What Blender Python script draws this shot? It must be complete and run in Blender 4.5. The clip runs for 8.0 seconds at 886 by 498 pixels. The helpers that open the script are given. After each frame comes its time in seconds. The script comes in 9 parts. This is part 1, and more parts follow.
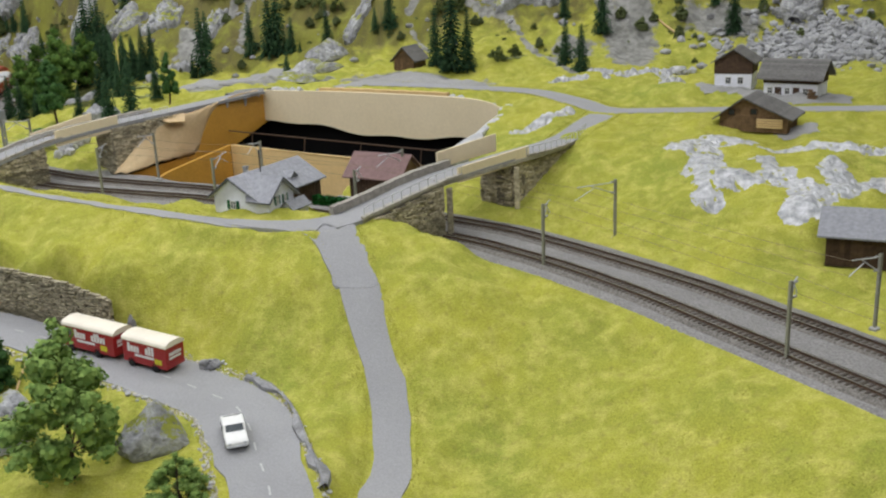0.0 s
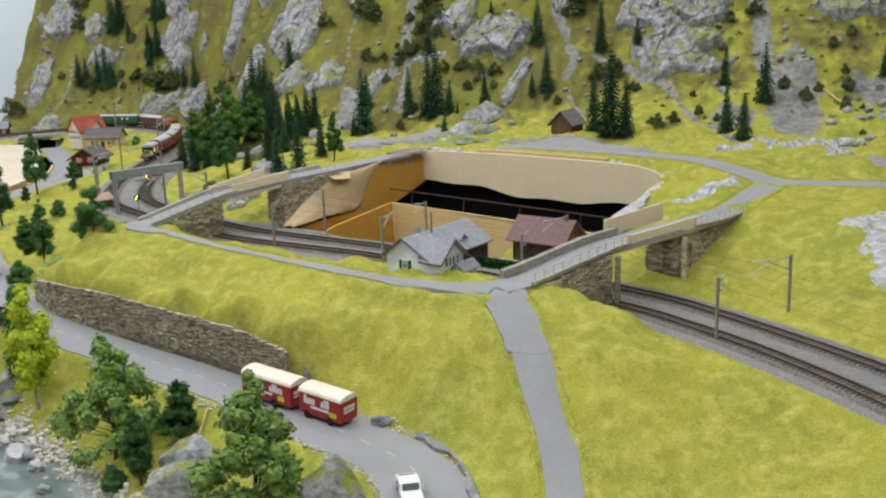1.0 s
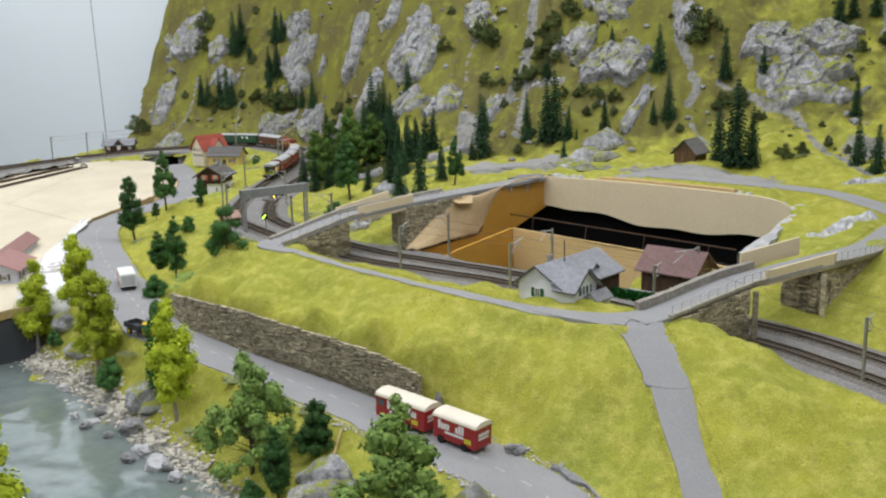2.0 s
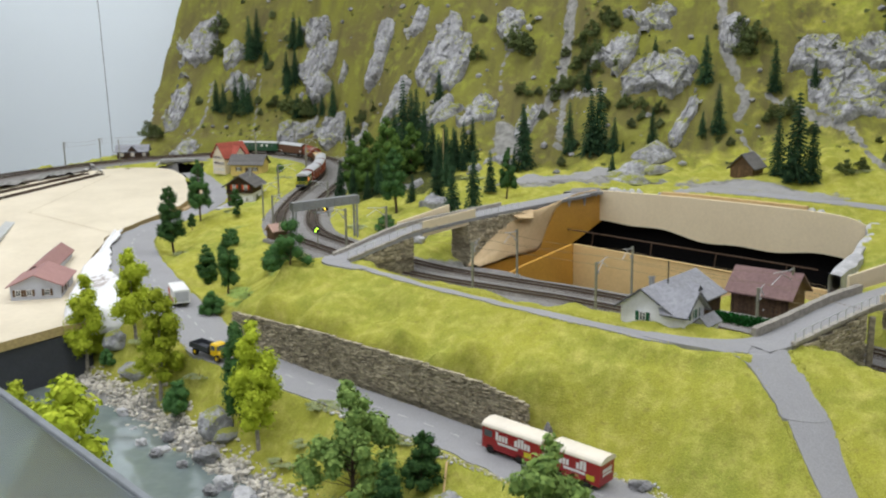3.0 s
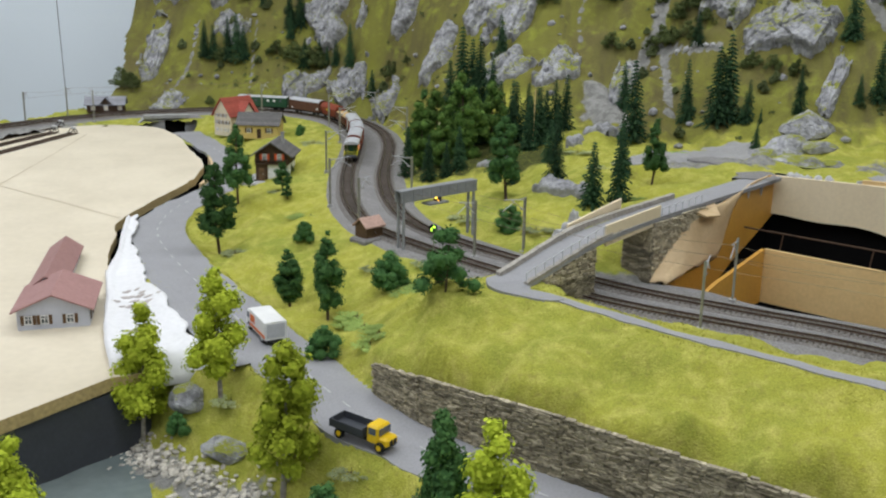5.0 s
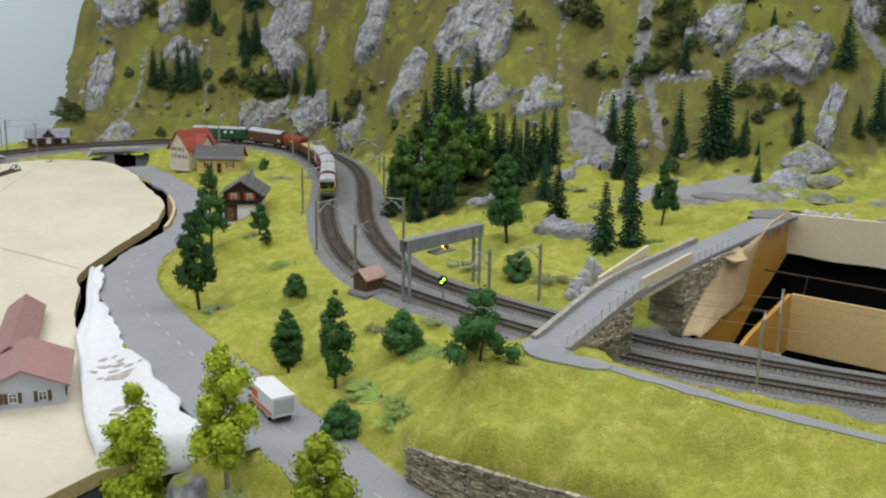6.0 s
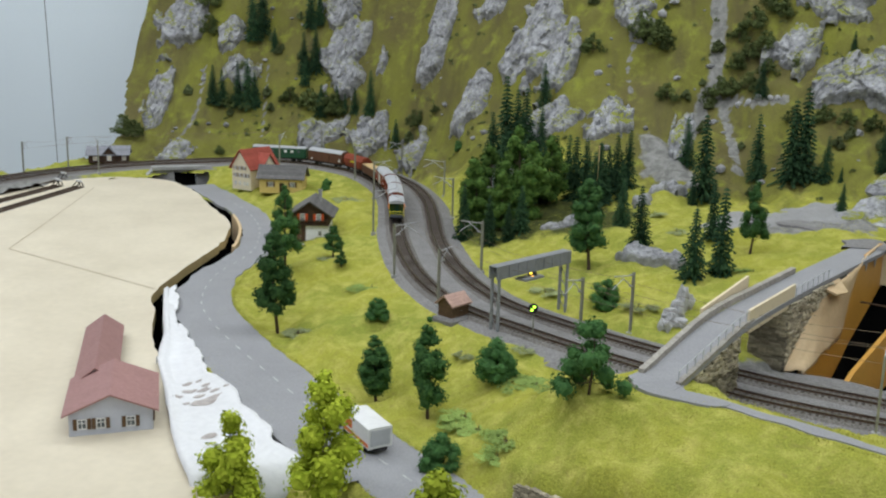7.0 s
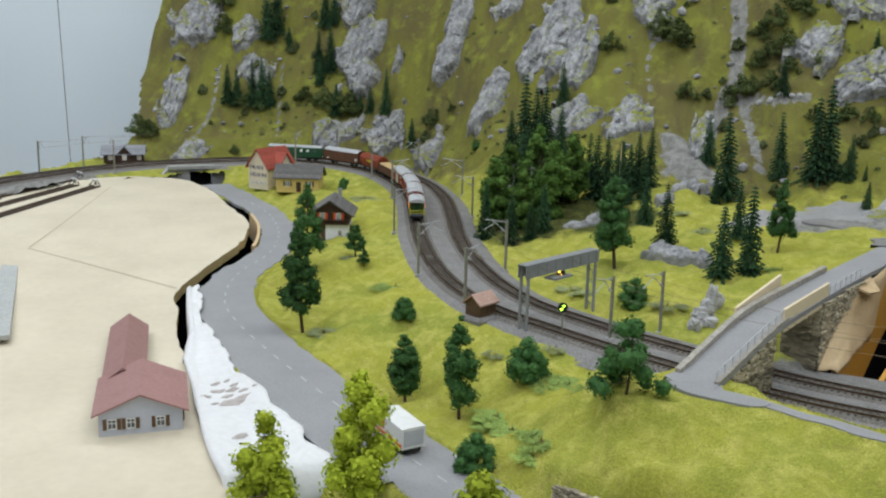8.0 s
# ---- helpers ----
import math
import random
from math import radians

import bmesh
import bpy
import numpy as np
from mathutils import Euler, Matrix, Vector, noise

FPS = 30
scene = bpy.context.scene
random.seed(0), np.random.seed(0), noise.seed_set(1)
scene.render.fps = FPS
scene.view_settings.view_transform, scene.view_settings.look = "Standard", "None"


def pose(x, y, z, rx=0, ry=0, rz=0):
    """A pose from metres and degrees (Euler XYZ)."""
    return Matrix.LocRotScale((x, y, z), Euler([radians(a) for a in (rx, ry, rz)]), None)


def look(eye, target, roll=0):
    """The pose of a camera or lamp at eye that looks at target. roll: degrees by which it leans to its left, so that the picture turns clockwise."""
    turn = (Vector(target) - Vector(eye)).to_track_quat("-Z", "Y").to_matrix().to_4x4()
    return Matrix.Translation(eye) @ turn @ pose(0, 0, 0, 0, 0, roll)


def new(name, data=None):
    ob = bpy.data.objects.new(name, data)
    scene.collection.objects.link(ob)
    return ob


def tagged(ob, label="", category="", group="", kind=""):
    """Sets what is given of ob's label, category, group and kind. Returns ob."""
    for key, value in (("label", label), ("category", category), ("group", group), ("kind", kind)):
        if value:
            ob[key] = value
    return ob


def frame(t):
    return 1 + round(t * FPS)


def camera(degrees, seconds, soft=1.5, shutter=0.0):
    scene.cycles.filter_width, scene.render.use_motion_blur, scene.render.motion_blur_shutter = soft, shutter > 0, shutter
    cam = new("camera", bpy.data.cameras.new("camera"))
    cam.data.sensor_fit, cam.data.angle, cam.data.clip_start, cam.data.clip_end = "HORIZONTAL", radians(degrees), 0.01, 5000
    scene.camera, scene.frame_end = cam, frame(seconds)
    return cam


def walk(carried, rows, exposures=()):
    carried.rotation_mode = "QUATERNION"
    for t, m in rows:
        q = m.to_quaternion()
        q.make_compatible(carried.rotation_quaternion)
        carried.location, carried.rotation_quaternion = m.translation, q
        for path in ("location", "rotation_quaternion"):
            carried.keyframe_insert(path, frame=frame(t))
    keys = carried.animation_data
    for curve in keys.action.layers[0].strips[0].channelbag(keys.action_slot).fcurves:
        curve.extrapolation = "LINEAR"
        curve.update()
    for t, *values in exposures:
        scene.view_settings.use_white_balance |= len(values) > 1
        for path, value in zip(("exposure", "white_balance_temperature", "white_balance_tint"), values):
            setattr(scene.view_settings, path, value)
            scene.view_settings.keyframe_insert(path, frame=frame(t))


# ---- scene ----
# ---------------------------------------------------------------- camera
cam = camera(48.0, 8.0, soft=2.2)
PATH = [
    (0, (0.103, 0.233, 0.396), (-0.129, 2.133, -0.186), -2.6),
    (0.5, (0.095, 0.23, 0.402), (-0.167, 2.135, -0.148), -2.4),
    (1, (0.047, 0.214, 0.414), (-0.433, 2.099, -0.051), -2.0),
    (1.5, (0.018, 0.201, 0.421), (-0.608, 2.052, -0.007), -2.0),
    (1.7, (0.015, 0.198, 0.424), (-0.651, 2.035, -0.003), -1.7),
    (2.8, (-0.146, 0.202, 0.422), (-0.772, 2.06, 0.03), -0.5),
    (3, (-0.189, 0.215, 0.429), (-0.804, 2.075, 0.024), -0.7),
    (3.5, (-0.309, 0.309, 0.422), (-0.888, 2.165, -0.048), 0.5),
    (4, (-0.437, 0.424, 0.419), (-1.055, 2.26, -0.079), 1.7),
    (4.2, (-0.493, 0.455, 0.428), (-1.076, 2.306, -0.056), 0.3),
    (5.3, (-0.735, 0.647, 0.406), (-1.107, 2.545, -0.102), 1.0),
    (5.5, (-0.749, 0.67, 0.417), (-1.07, 2.582, -0.074), 0.5),
    (6, (-0.832, 0.709, 0.423), (-1.145, 2.628, -0.044), 0.9),
    (6.5, (-0.893, 0.728, 0.418), (-1.247, 2.644, -0.03), 2.0),
    (7, (-0.916, 0.732, 0.42), (-1.292, 2.648, -0.008), 1.4),
    (7.5, (-0.939, 0.73, 0.42), (-1.344, 2.642, -0.002), 1.4),
    (8, (-0.948, 0.736, 0.415), (-1.334, 2.651, -0.013), 1.3),
]
walk(cam, [(t, look(eye, target, roll)) for t, eye, target, roll in PATH], [(0, 0.12, 6720, 10), (4.2, 0.04, 6560, 10), (5.5, -0.14, 6480, 9), (8, -0.17, 6400, 7)])

# ---------------------------------------------------------------- light of the exhibition hall
world = bpy.data.worlds.new("hall_air")
scene.world = world
world.use_nodes = True
world.node_tree.nodes["Background"].inputs[0].default_value = (0.80, 0.87, 1.0, 1)
world.node_tree.nodes["Background"].inputs[1].default_value = 0.05


def ceiling_lamp(x, y, w, d, watts):
    data = bpy.data.lights.new("ceiling_lamp", "AREA")
    data.shape, data.size, data.size_y, data.energy = "RECTANGLE", w, d, watts
    data.color = (0.955, 0.99, 1.07)
    ob = new("ceiling_lamp", data)
    ob.matrix_world = pose(x, y, 1.985)
    return ob


# (-3.6, 3.5) is an unseen lamp added to brighten the west of the backdrop
LAMP_ROWS = [(-2.6, 1.0), (-1.0, 1.0), (0.6, 1.0), (-2.6, 2.6), (-1.0, 2.6), (0.6, 3.25), (-1.0, -0.8), (0.6, -0.8), (-3.6, 3.5), (-4.2, 1.6)]
for lx, ly in LAMP_ROWS:
    ceiling_lamp(lx, ly, 1.2, 0.3, 16.0)

# ---------------------------------------------------------------- materials
def material(name, base, rough=0.8, metal=0.0, spots=None, scale=30.0, amount=0.5, fine=0.15, bump=0.0, bump_scale=200.0, spec=0.3,
             vary=0.0, coat=0.0):
    """Principled paint with a coarse stain layer, fine grain and a bump. spots: the second colour of the stains; vary: change from piece to piece."""
    m = bpy.data.materials.new(name)
    m.use_nodes = True
    nt = m.node_tree
    n, l = nt.nodes, nt.links
    p = n["Principled BSDF"]
    p.inputs["Roughness"].default_value = rough
    p.inputs["Metallic"].default_value = metal
    p.inputs["Specular IOR Level"].default_value = spec
    p.inputs["Coat Weight"].default_value = coat
    tc = n.new("ShaderNodeTexCoord")
    big = n.new("ShaderNodeTexNoise")
    big.inputs["Scale"].default_value, big.inputs["Detail"].default_value, big.inputs["Roughness"].default_value = scale, 5, 0.6
    l.new(tc.outputs["Object"], big.inputs["Vector"])
    ramp = n.new("ShaderNodeMapRange")
    ramp.inputs["From Min"].default_value, ramp.inputs["From Max"].default_value = 0.38, 0.66
    l.new(big.outputs["Fac"], ramp.inputs["Value"])
    mix = n.new("ShaderNodeMix")
    mix.data_type = "RGBA"
    mix.inputs["A"].default_value = (*base, 1)
    mix.inputs["B"].default_value = (*(spots or [c * 0.8 for c in base]), 1)
    amt = n.new("ShaderNodeMath")
    amt.operation = "MULTIPLY"
    amt.inputs[1].default_value = amount
    l.new(ramp.outputs["Result"], amt.inputs[0])
    l.new(amt.outputs[0], mix.inputs["Factor"])
    grain = n.new("ShaderNodeTexNoise")
    grain.inputs["Scale"].default_value, grain.inputs["Detail"].default_value = bump_scale, 3
    l.new(tc.outputs["Object"], grain.inputs["Vector"])
    gm = n.new("ShaderNodeMapRange")
    gm.inputs["From Min"].default_value, gm.inputs["From Max"].default_value = 0.3, 0.7
    gm.inputs["To Min"].default_value, gm.inputs["To Max"].default_value = 1 - fine, 1 + fine
    l.new(grain.outputs["Fac"], gm.inputs["Value"])
    hsv = n.new("ShaderNodeHueSaturation")
    l.new(mix.outputs["Result"], hsv.inputs["Color"])
    if vary:
        info = n.new("ShaderNodeObjectInfo")
        geo = n.new("ShaderNodeNewGeometry")
        both = n.new("ShaderNodeMath")
        both.operation = "ADD"
        l.new(info.outputs["Random"], both.inputs[0])
        l.new(geo.outputs["Random Per Island"], both.inputs[1])
        frac = n.new("ShaderNodeMath")
        frac.operation = "FRACT"
        l.new(both.outputs[0], frac.inputs[0])
        vm = n.new("ShaderNodeMapRange")
        vm.inputs["To Min"].default_value, vm.inputs["To Max"].default_value = 1 - vary, 1 + vary
        l.new(frac.outputs[0], vm.inputs["Value"])
        mu = n.new("ShaderNodeMath")
        mu.operation = "MULTIPLY"
        l.new(vm.outputs["Result"], mu.inputs[0])
        l.new(gm.outputs["Result"], mu.inputs[1])
        l.new(mu.outputs[0], hsv.inputs["Value"])
    else:
        l.new(gm.outputs["Result"], hsv.inputs["Value"])
    l.new(hsv.outputs["Color"], p.inputs["Base Color"])
    if bump:
        b = n.new("ShaderNodeBump")
        b.inputs["Strength"].default_value, b.inputs["Distance"].default_value = min(1.0, bump), 0.002
        l.new(grain.outputs["Fac"], b.inputs["Height"])
        l.new(b.outputs["Normal"], p.inputs["Normal"])
    return m


def ground_material():
    """Static grass that follows three hand-laid masks: dry hillside, bare gravel and dark forest floor."""
    m = bpy.data.materials.new("static_grass")
    m.use_nodes = True
    nt = m.node_tree
    n, l = nt.nodes, nt.links
    p = n["Principled BSDF"]
    p.inputs["Roughness"].default_value, p.inputs["Specular IOR Level"].default_value = 0.95, 0.08
    tc = n.new("ShaderNodeTexCoord")

    def tex(scale, detail=4, rough=0.6):
        t = n.new("ShaderNodeTexNoise")
        t.inputs["Scale"].default_value, t.inputs["Detail"].default_value, t.inputs["Roughness"].default_value = scale, detail, rough
        l.new(tc.outputs["Object"], t.inputs["Vector"])
        return t.outputs["Fac"]

    def rng(v, a, b, c=0.0, d=1.0):
        r = n.new("ShaderNodeMapRange")
        for k, x in zip(("From Min", "From Max", "To Min", "To Max"), (a, b, c, d)):
            r.inputs[k].default_value = x
        l.new(v, r.inputs["Value"])
        return r.outputs["Result"]

    def mix(f, a, b):
        x = n.new("ShaderNodeMix")
        x.data_type = "RGBA"
        for k, v in (("A", a), ("B", b)):
            if isinstance(v, tuple):
                x.inputs[k].default_value = (*v, 1)
            else:
                l.new(v, x.inputs[k])
        l.new(f, x.inputs["Factor"])
        return x.outputs["Result"]

    def attr(name):
        a = n.new("ShaderNodeAttribute")
        a.attribute_name = name
        return a.outputs["Fac"]

    def math_(op, a, b):
        x = n.new("ShaderNodeMath")
        x.operation = op
        for i, v in enumerate((a, b)):
            if isinstance(v, float):
                x.inputs[i].default_value = v
            else:
                l.new(v, x.inputs[i])
        return x.outputs[0]

    lush = mix(rng(tex(9), 0.35, 0.65), (0.375, 0.370, 0.058), (0.292, 0.312, 0.054))
    lush = mix(rng(tex(3.2, 3), 0.50, 0.68, 0.0, 0.55), lush, (0.225, 0.285, 0.055))
    lush = mix(rng(tex(45, 5), 0.45, 0.72), lush, (0.485, 0.455, 0.110))
    lush = mix(rng(tex(130, 4), 0.56, 0.74, 0.0, 0.6), lush, (0.230, 0.200, 0.060))
    run = n.new("ShaderNodeMapping")
    run.inputs["Scale"].default_value = (1.0, 0.22, 0.22)
    l.new(tc.outputs["Object"], run.inputs["Vector"])
    streak = n.new("ShaderNodeTexNoise")
    streak.inputs["Scale"].default_value, streak.inputs["Detail"].default_value, streak.inputs["Roughness"].default_value = 16, 6, 0.65
    l.new(run.outputs["Vector"], streak.inputs["Vector"])
    dry = mix(rng(tex(6, 6), 0.36, 0.64), (0.206, 0.210, 0.040), (0.150, 0.132, 0.050))
    dry = mix(rng(streak.outputs["Fac"], 0.46, 0.68), dry, (0.118, 0.102, 0.046))
    dry = mix(rng(tex(24, 6), 0.52, 0.72), dry, (0.265, 0.285, 0.050))
    edge = math_("ADD", attr("dry"), rng(tex(18, 5), 0.3, 0.7, -0.25, 0.25))
    c = mix(rng(edge, 0.35, 0.65), lush, dry)
    soil = mix(rng(tex(60, 5), 0.4, 0.6), (0.300, 0.295, 0.275), (0.190, 0.188, 0.172))
    edge = math_("ADD", attr("gravel"), rng(tex(32, 6), 0.3, 0.7, -0.3, 0.3))
    c = mix(rng(edge, 0.42, 0.60), c, soil)
    wood = mix(rng(tex(70, 5), 0.4, 0.65), (0.055, 0.062, 0.022), (0.105, 0.115, 0.030))
    edge = math_("ADD", attr("forest"), rng(tex(24, 5), 0.3, 0.7, -0.25, 0.25))
    c = mix(rng(edge, 0.4, 0.65), c, wood)
    h = n.new("ShaderNodeHueSaturation")
    l.new(c, h.inputs["Color"])
    l.new(rng(tex(520, 2), 0.3, 0.7, 0.78, 1.22), h.inputs["Value"])
    l.new(h.outputs["Color"], p.inputs["Base Color"])
    b = n.new("ShaderNodeBump")
    b.inputs["Strength"].default_value, b.inputs["Distance"].default_value = 0.7, 0.0025
    l.new(tex(420, 3), b.inputs["Height"])
    l.new(b.outputs["Normal"], p.inputs["Normal"])
    return m


def leaf_material(name, dark, light, rough=0.9):
    m = bpy.data.materials.new(name)
    m.use_nodes = True
    n, l = m.node_tree.nodes, m.node_tree.links
    p = n["Principled BSDF"]
    p.inputs["Roughness"].default_value, p.inputs["Specular IOR Level"].default_value = rough, 0.15
    geo, info = n.new("ShaderNodeNewGeometry"), n.new("ShaderNodeObjectInfo")
    x = n.new("ShaderNodeMix")
    x.data_type = "RGBA"
    x.inputs["A"].default_value, x.inputs["B"].default_value = (*dark, 1), (*light, 1)
    l.new(geo.outputs["Random Per Island"], x.inputs["Factor"])
    h = n.new("ShaderNodeHueSaturation")
    r = n.new("ShaderNodeMapRange")
    r.inputs["To Min"].default_value, r.inputs["To Max"].default_value = 0.75, 1.25
    l.new(info.outputs["Random"], r.inputs["Value"])
    l.new(r.outputs["Result"], h.inputs["Value"])
    l.new(x.outputs["Result"], h.inputs["Color"])
    l.new(h.outputs["Color"], p.inputs["Base Color"])
    return m


def glass_material(name, tint=(0.9, 0.95, 0.95), rough=0.03):
    m = bpy.data.materials.new(name)
    m.use_nodes = True
    p = m.node_tree.nodes["Principled BSDF"]
    p.inputs["Base Color"].default_value = (*tint, 1)
    p.inputs["Roughness"].default_value = rough
    p.inputs["Transmission Weight"].default_value = 0.7
    return m


def lamp_material(name, colour, power):
    m = bpy.data.materials.new(name)
    m.use_nodes = True
    p = m.node_tree.nodes["Principled BSDF"]
    p.inputs["Base Color"].default_value = (*colour, 1)
    p.inputs["Emission Color"].default_value = (*colour, 1)
    p.inputs["Emission Strength"].default_value = power
    return m


GRASS = ground_material()
ASPHALT = material("grey_road_paint", (0.305, 0.305, 0.312), 0.9, spots=(0.255, 0.255, 0.260), scale=14, fine=0.10, bump=0.25, bump_scale=500)
BALLAST = material("grey_brown_ballast", (0.185, 0.172, 0.155), 0.95, spots=(0.120, 0.110, 0.099), scale=40, fine=0.45, bump=1.0, bump_scale=420)
SHOULDER = material("grey_gravel_shoulder", (0.240, 0.233, 0.226), 0.95, spots=(0.165, 0.157, 0.148), scale=30, fine=0.3, bump=0.8, bump_scale=420)
SLEEPER = material("weathered_sleeper", (0.105, 0.086, 0.070), 0.85, scale=60, fine=0.2, bump=0.4, bump_scale=300, vary=0.25)
RAIL = material("rusty_rail", (0.120, 0.075, 0.050), 0.55, metal=0.6, scale=80, fine=0.2)
RAILHEAD = material("polished_rail_head", (0.42, 0.40, 0.38), 0.3, metal=1.0)
STONE = material("grey_brown_masonry", (0.480, 0.425, 0.305), 0.92, spots=(0.270, 0.235, 0.165), scale=55, amount=0.7, fine=0.3, bump=0.9, bump_scale=260, vary=0.42)
WALLSTONE = material("brown_dry_stone", (0.390, 0.345, 0.245), 0.92, spots=(0.205, 0.178, 0.120), scale=55, amount=0.7, fine=0.3, bump=0.9, bump_scale=260, vary=0.34)
JOINT = material("dark_wall_joint", (0.135, 0.120, 0.095), 0.95, fine=0.25, bump=0.5)
COPING = material("pale_coping_stone", (0.36, 0.335, 0.29), 0.9, spots=(0.24, 0.225, 0.195), scale=45, fine=0.2, bump=0.6, vary=0.2)
ROCK = material("grey_plaster_rock", (0.340, 0.340, 0.345), 0.9, spots=(0.150, 0.150, 0.155), scale=28, amount=0.85, fine=0.25, bump=1.0, bump_scale=150, vary=0.15)
YARD = material("smooth_grey_gravel", (0.315, 0.312, 0.305), 0.95, spots=(0.265, 0.262, 0.255), scale=22, amount=0.7, fine=0.16, bump=0.5, bump_scale=480)
PLATEAUROCK = material("mid_grey_rock_plaster", (0.385, 0.388, 0.395), 0.85, spots=(0.200, 0.200, 0.205), scale=30, amount=0.8, fine=0.2, bump=0.9, bump_scale=160)
WHITEFACE = material("glossy_white_rock_plaster", (0.50, 0.50, 0.52), 0.38, spots=(0.25, 0.26, 0.27), scale=70, amount=1.0, fine=0.25, bump=1.0, bump_scale=110, spec=0.6)
WHITEROCK = material("pale_grey_rock_plaster", (0.52, 0.52, 0.53), 0.75, spots=(0.30, 0.30, 0.31), scale=30, amount=0.7, fine=0.15, bump=0.9, bump_scale=160, spec=0.4)
BOARD = material("cream_painted_board", (0.665, 0.595, 0.455), 0.75, spots=(0.565, 0.500, 0.375), scale=5, amount=0.8, fine=0.03, bump=0.06, bump_scale=90)
BOARDEDGE = material("raw_board_edge", (0.46, 0.35, 0.16), 0.85, spots=(0.36, 0.27, 0.12), scale=50, fine=0.2, bump=0.3)
PLASTER = material("white_plaster_cloth", (0.74, 0.74, 0.74), 0.85, spots=(0.64, 0.64, 0.63), scale=9, fine=0.04, bump=0.5, bump_scale=120)
ORANGEPLY = material("orange_varnished_plywood", (0.62, 0.325, 0.050), 0.5, spots=(0.52, 0.26, 0.04), scale=12, fine=0.07, bump=0.1, spec=0.5)
PALEPLY = material("light_pine_board", (0.78, 0.56, 0.26), 0.6, spots=(0.68, 0.46, 0.19), scale=8, fine=0.06, bump=0.1, spec=0.4)
CARD = material("beige_cardboard", (0.66, 0.50, 0.30), 0.8, spots=(0.52, 0.36, 0.18), scale=14, fine=0.06, bump=0.1)
CREAMWALL = material("cream_back_panel", (0.80, 0.69, 0.48), 0.8, spots=(0.72, 0.61, 0.41), scale=6, fine=0.04, bump=0.08)
# near-black that paints deep shade onto slabs and linings
BLACK = material("painted_darkness_black", (0.006, 0.006, 0.006), 0.95, fine=0.1, spec=0.05)
SKY = material("pale_blue_backdrop_paint", (0.84, 0.92, 0.95), 0.9, spots=(0.81, 0.89, 0.92), scale=1.2, fine=0.02)
HALLWALL = material("off_white_hall_wall", (0.68, 0.68, 0.66), 0.9, fine=0.03)
HALLFLOOR = material("grey_hall_floor", (0.22, 0.215, 0.21), 0.6, fine=0.08)
ROADPAINT = material("worn_road_paint", (0.50, 0.50, 0.49), 0.7, spots=(0.36, 0.36, 0.36), scale=120, fine=0.15)
SHORESTONE = material("beige_gravel_stone", (0.56, 0.525, 0.45), 0.85, spots=(0.36, 0.335, 0.29), scale=60, fine=0.2, bump=0.6, vary=0.3)
WATER = material("murky_green_resin_water", (0.165, 0.205, 0.200), 0.06, spots=(0.225, 0.262, 0.250), scale=7, fine=0.08, bump=0.35, bump_scale=60, spec=0.6, coat=0.6)
CONCRETE = material("grey_concrete", (0.36, 0.36, 0.345), 0.9, spots=(0.26, 0.26, 0.25), scale=40, fine=0.15, bump=0.3)
SPRUCE = leaf_material("dark_spruce_needles", (0.012, 0.034, 0.016), (0.040, 0.085, 0.034))
DARKLEAF = leaf_material("dark_green_leaves", (0.045, 0.120, 0.036), (0.085, 0.190, 0.055))
MIDLEAF = leaf_material("mid_green_leaves", (0.100, 0.180, 0.044), (0.250, 0.360, 0.095))
PINELEAF = leaf_material("deep_green_leaves", (0.026, 0.072, 0.022), (0.070, 0.150, 0.042))
LIMELEAF = leaf_material("lime_green_leaves", (0.270, 0.345, 0.020), (0.470, 0.540, 0.050))
COVERLEAF = leaf_material("grey_green_scrub", (0.230, 0.265, 0.120), (0.340, 0.375, 0.180))
GROVELEAF = leaf_material("grove_leaves", (0.038, 0.088, 0.016), (0.104, 0.178, 0.036))
MOORLEAF = leaf_material("dark_olive_foliage", (0.055, 0.080, 0.026), (0.110, 0.135, 0.045))
WEEDLEAF = leaf_material("fresh_green_weeds", (0.230, 0.330, 0.075), (0.330, 0.440, 0.120))
FIBRE = leaf_material("static_grass_fibres", (0.270, 0.275, 0.040), (0.480, 0.460, 0.110))
OLIVELEAF = leaf_material("olive_scrub", (0.075, 0.100, 0.042), (0.150, 0.175, 0.070))
BARK = material("brown_bark", (0.085, 0.060, 0.042), 0.95, fine=0.3, bump=0.6, bump_scale=400)
PALEBARK = material("grey_birch_bark", (0.34, 0.31, 0.27), 0.9, spots=(0.10, 0.09, 0.08), scale=120, fine=0.25, bump=0.4)
MAST = material("grey_green_mast_paint", (0.300, 0.300, 0.245), 0.6, metal=0.2, scale=60, fine=0.12)
WIRE = material("copper_brown_wire", (0.22, 0.17, 0.11), 0.5, metal=0.7)
WHITEWALL = material("white_stucco", (0.82, 0.83, 0.90), 0.9, spots=(0.64, 0.645, 0.66), scale=30, fine=0.05, bump=0.25)
SLATE = material("grey_slate_roof", (0.285, 0.290, 0.315), 0.8, spots=(0.21, 0.215, 0.235), scale=40, fine=0.15, bump=0.4, vary=0.12)
DARKSLATE = material("dark_grey_shingle_roof", (0.150, 0.145, 0.140), 0.85, spots=(0.105, 0.10, 0.095), scale=50, fine=0.2, bump=0.5, vary=0.15)
BROWNWOOD = material("dark_brown_timber", (0.075, 0.045, 0.028), 0.85, spots=(0.045, 0.028, 0.018), scale=90, fine=0.25, bump=0.5, vary=0.2)
MIDWOOD = material("brown_timber", (0.150, 0.092, 0.048), 0.85, spots=(0.090, 0.056, 0.030), scale=80, fine=0.25, bump=0.5, vary=0.2)
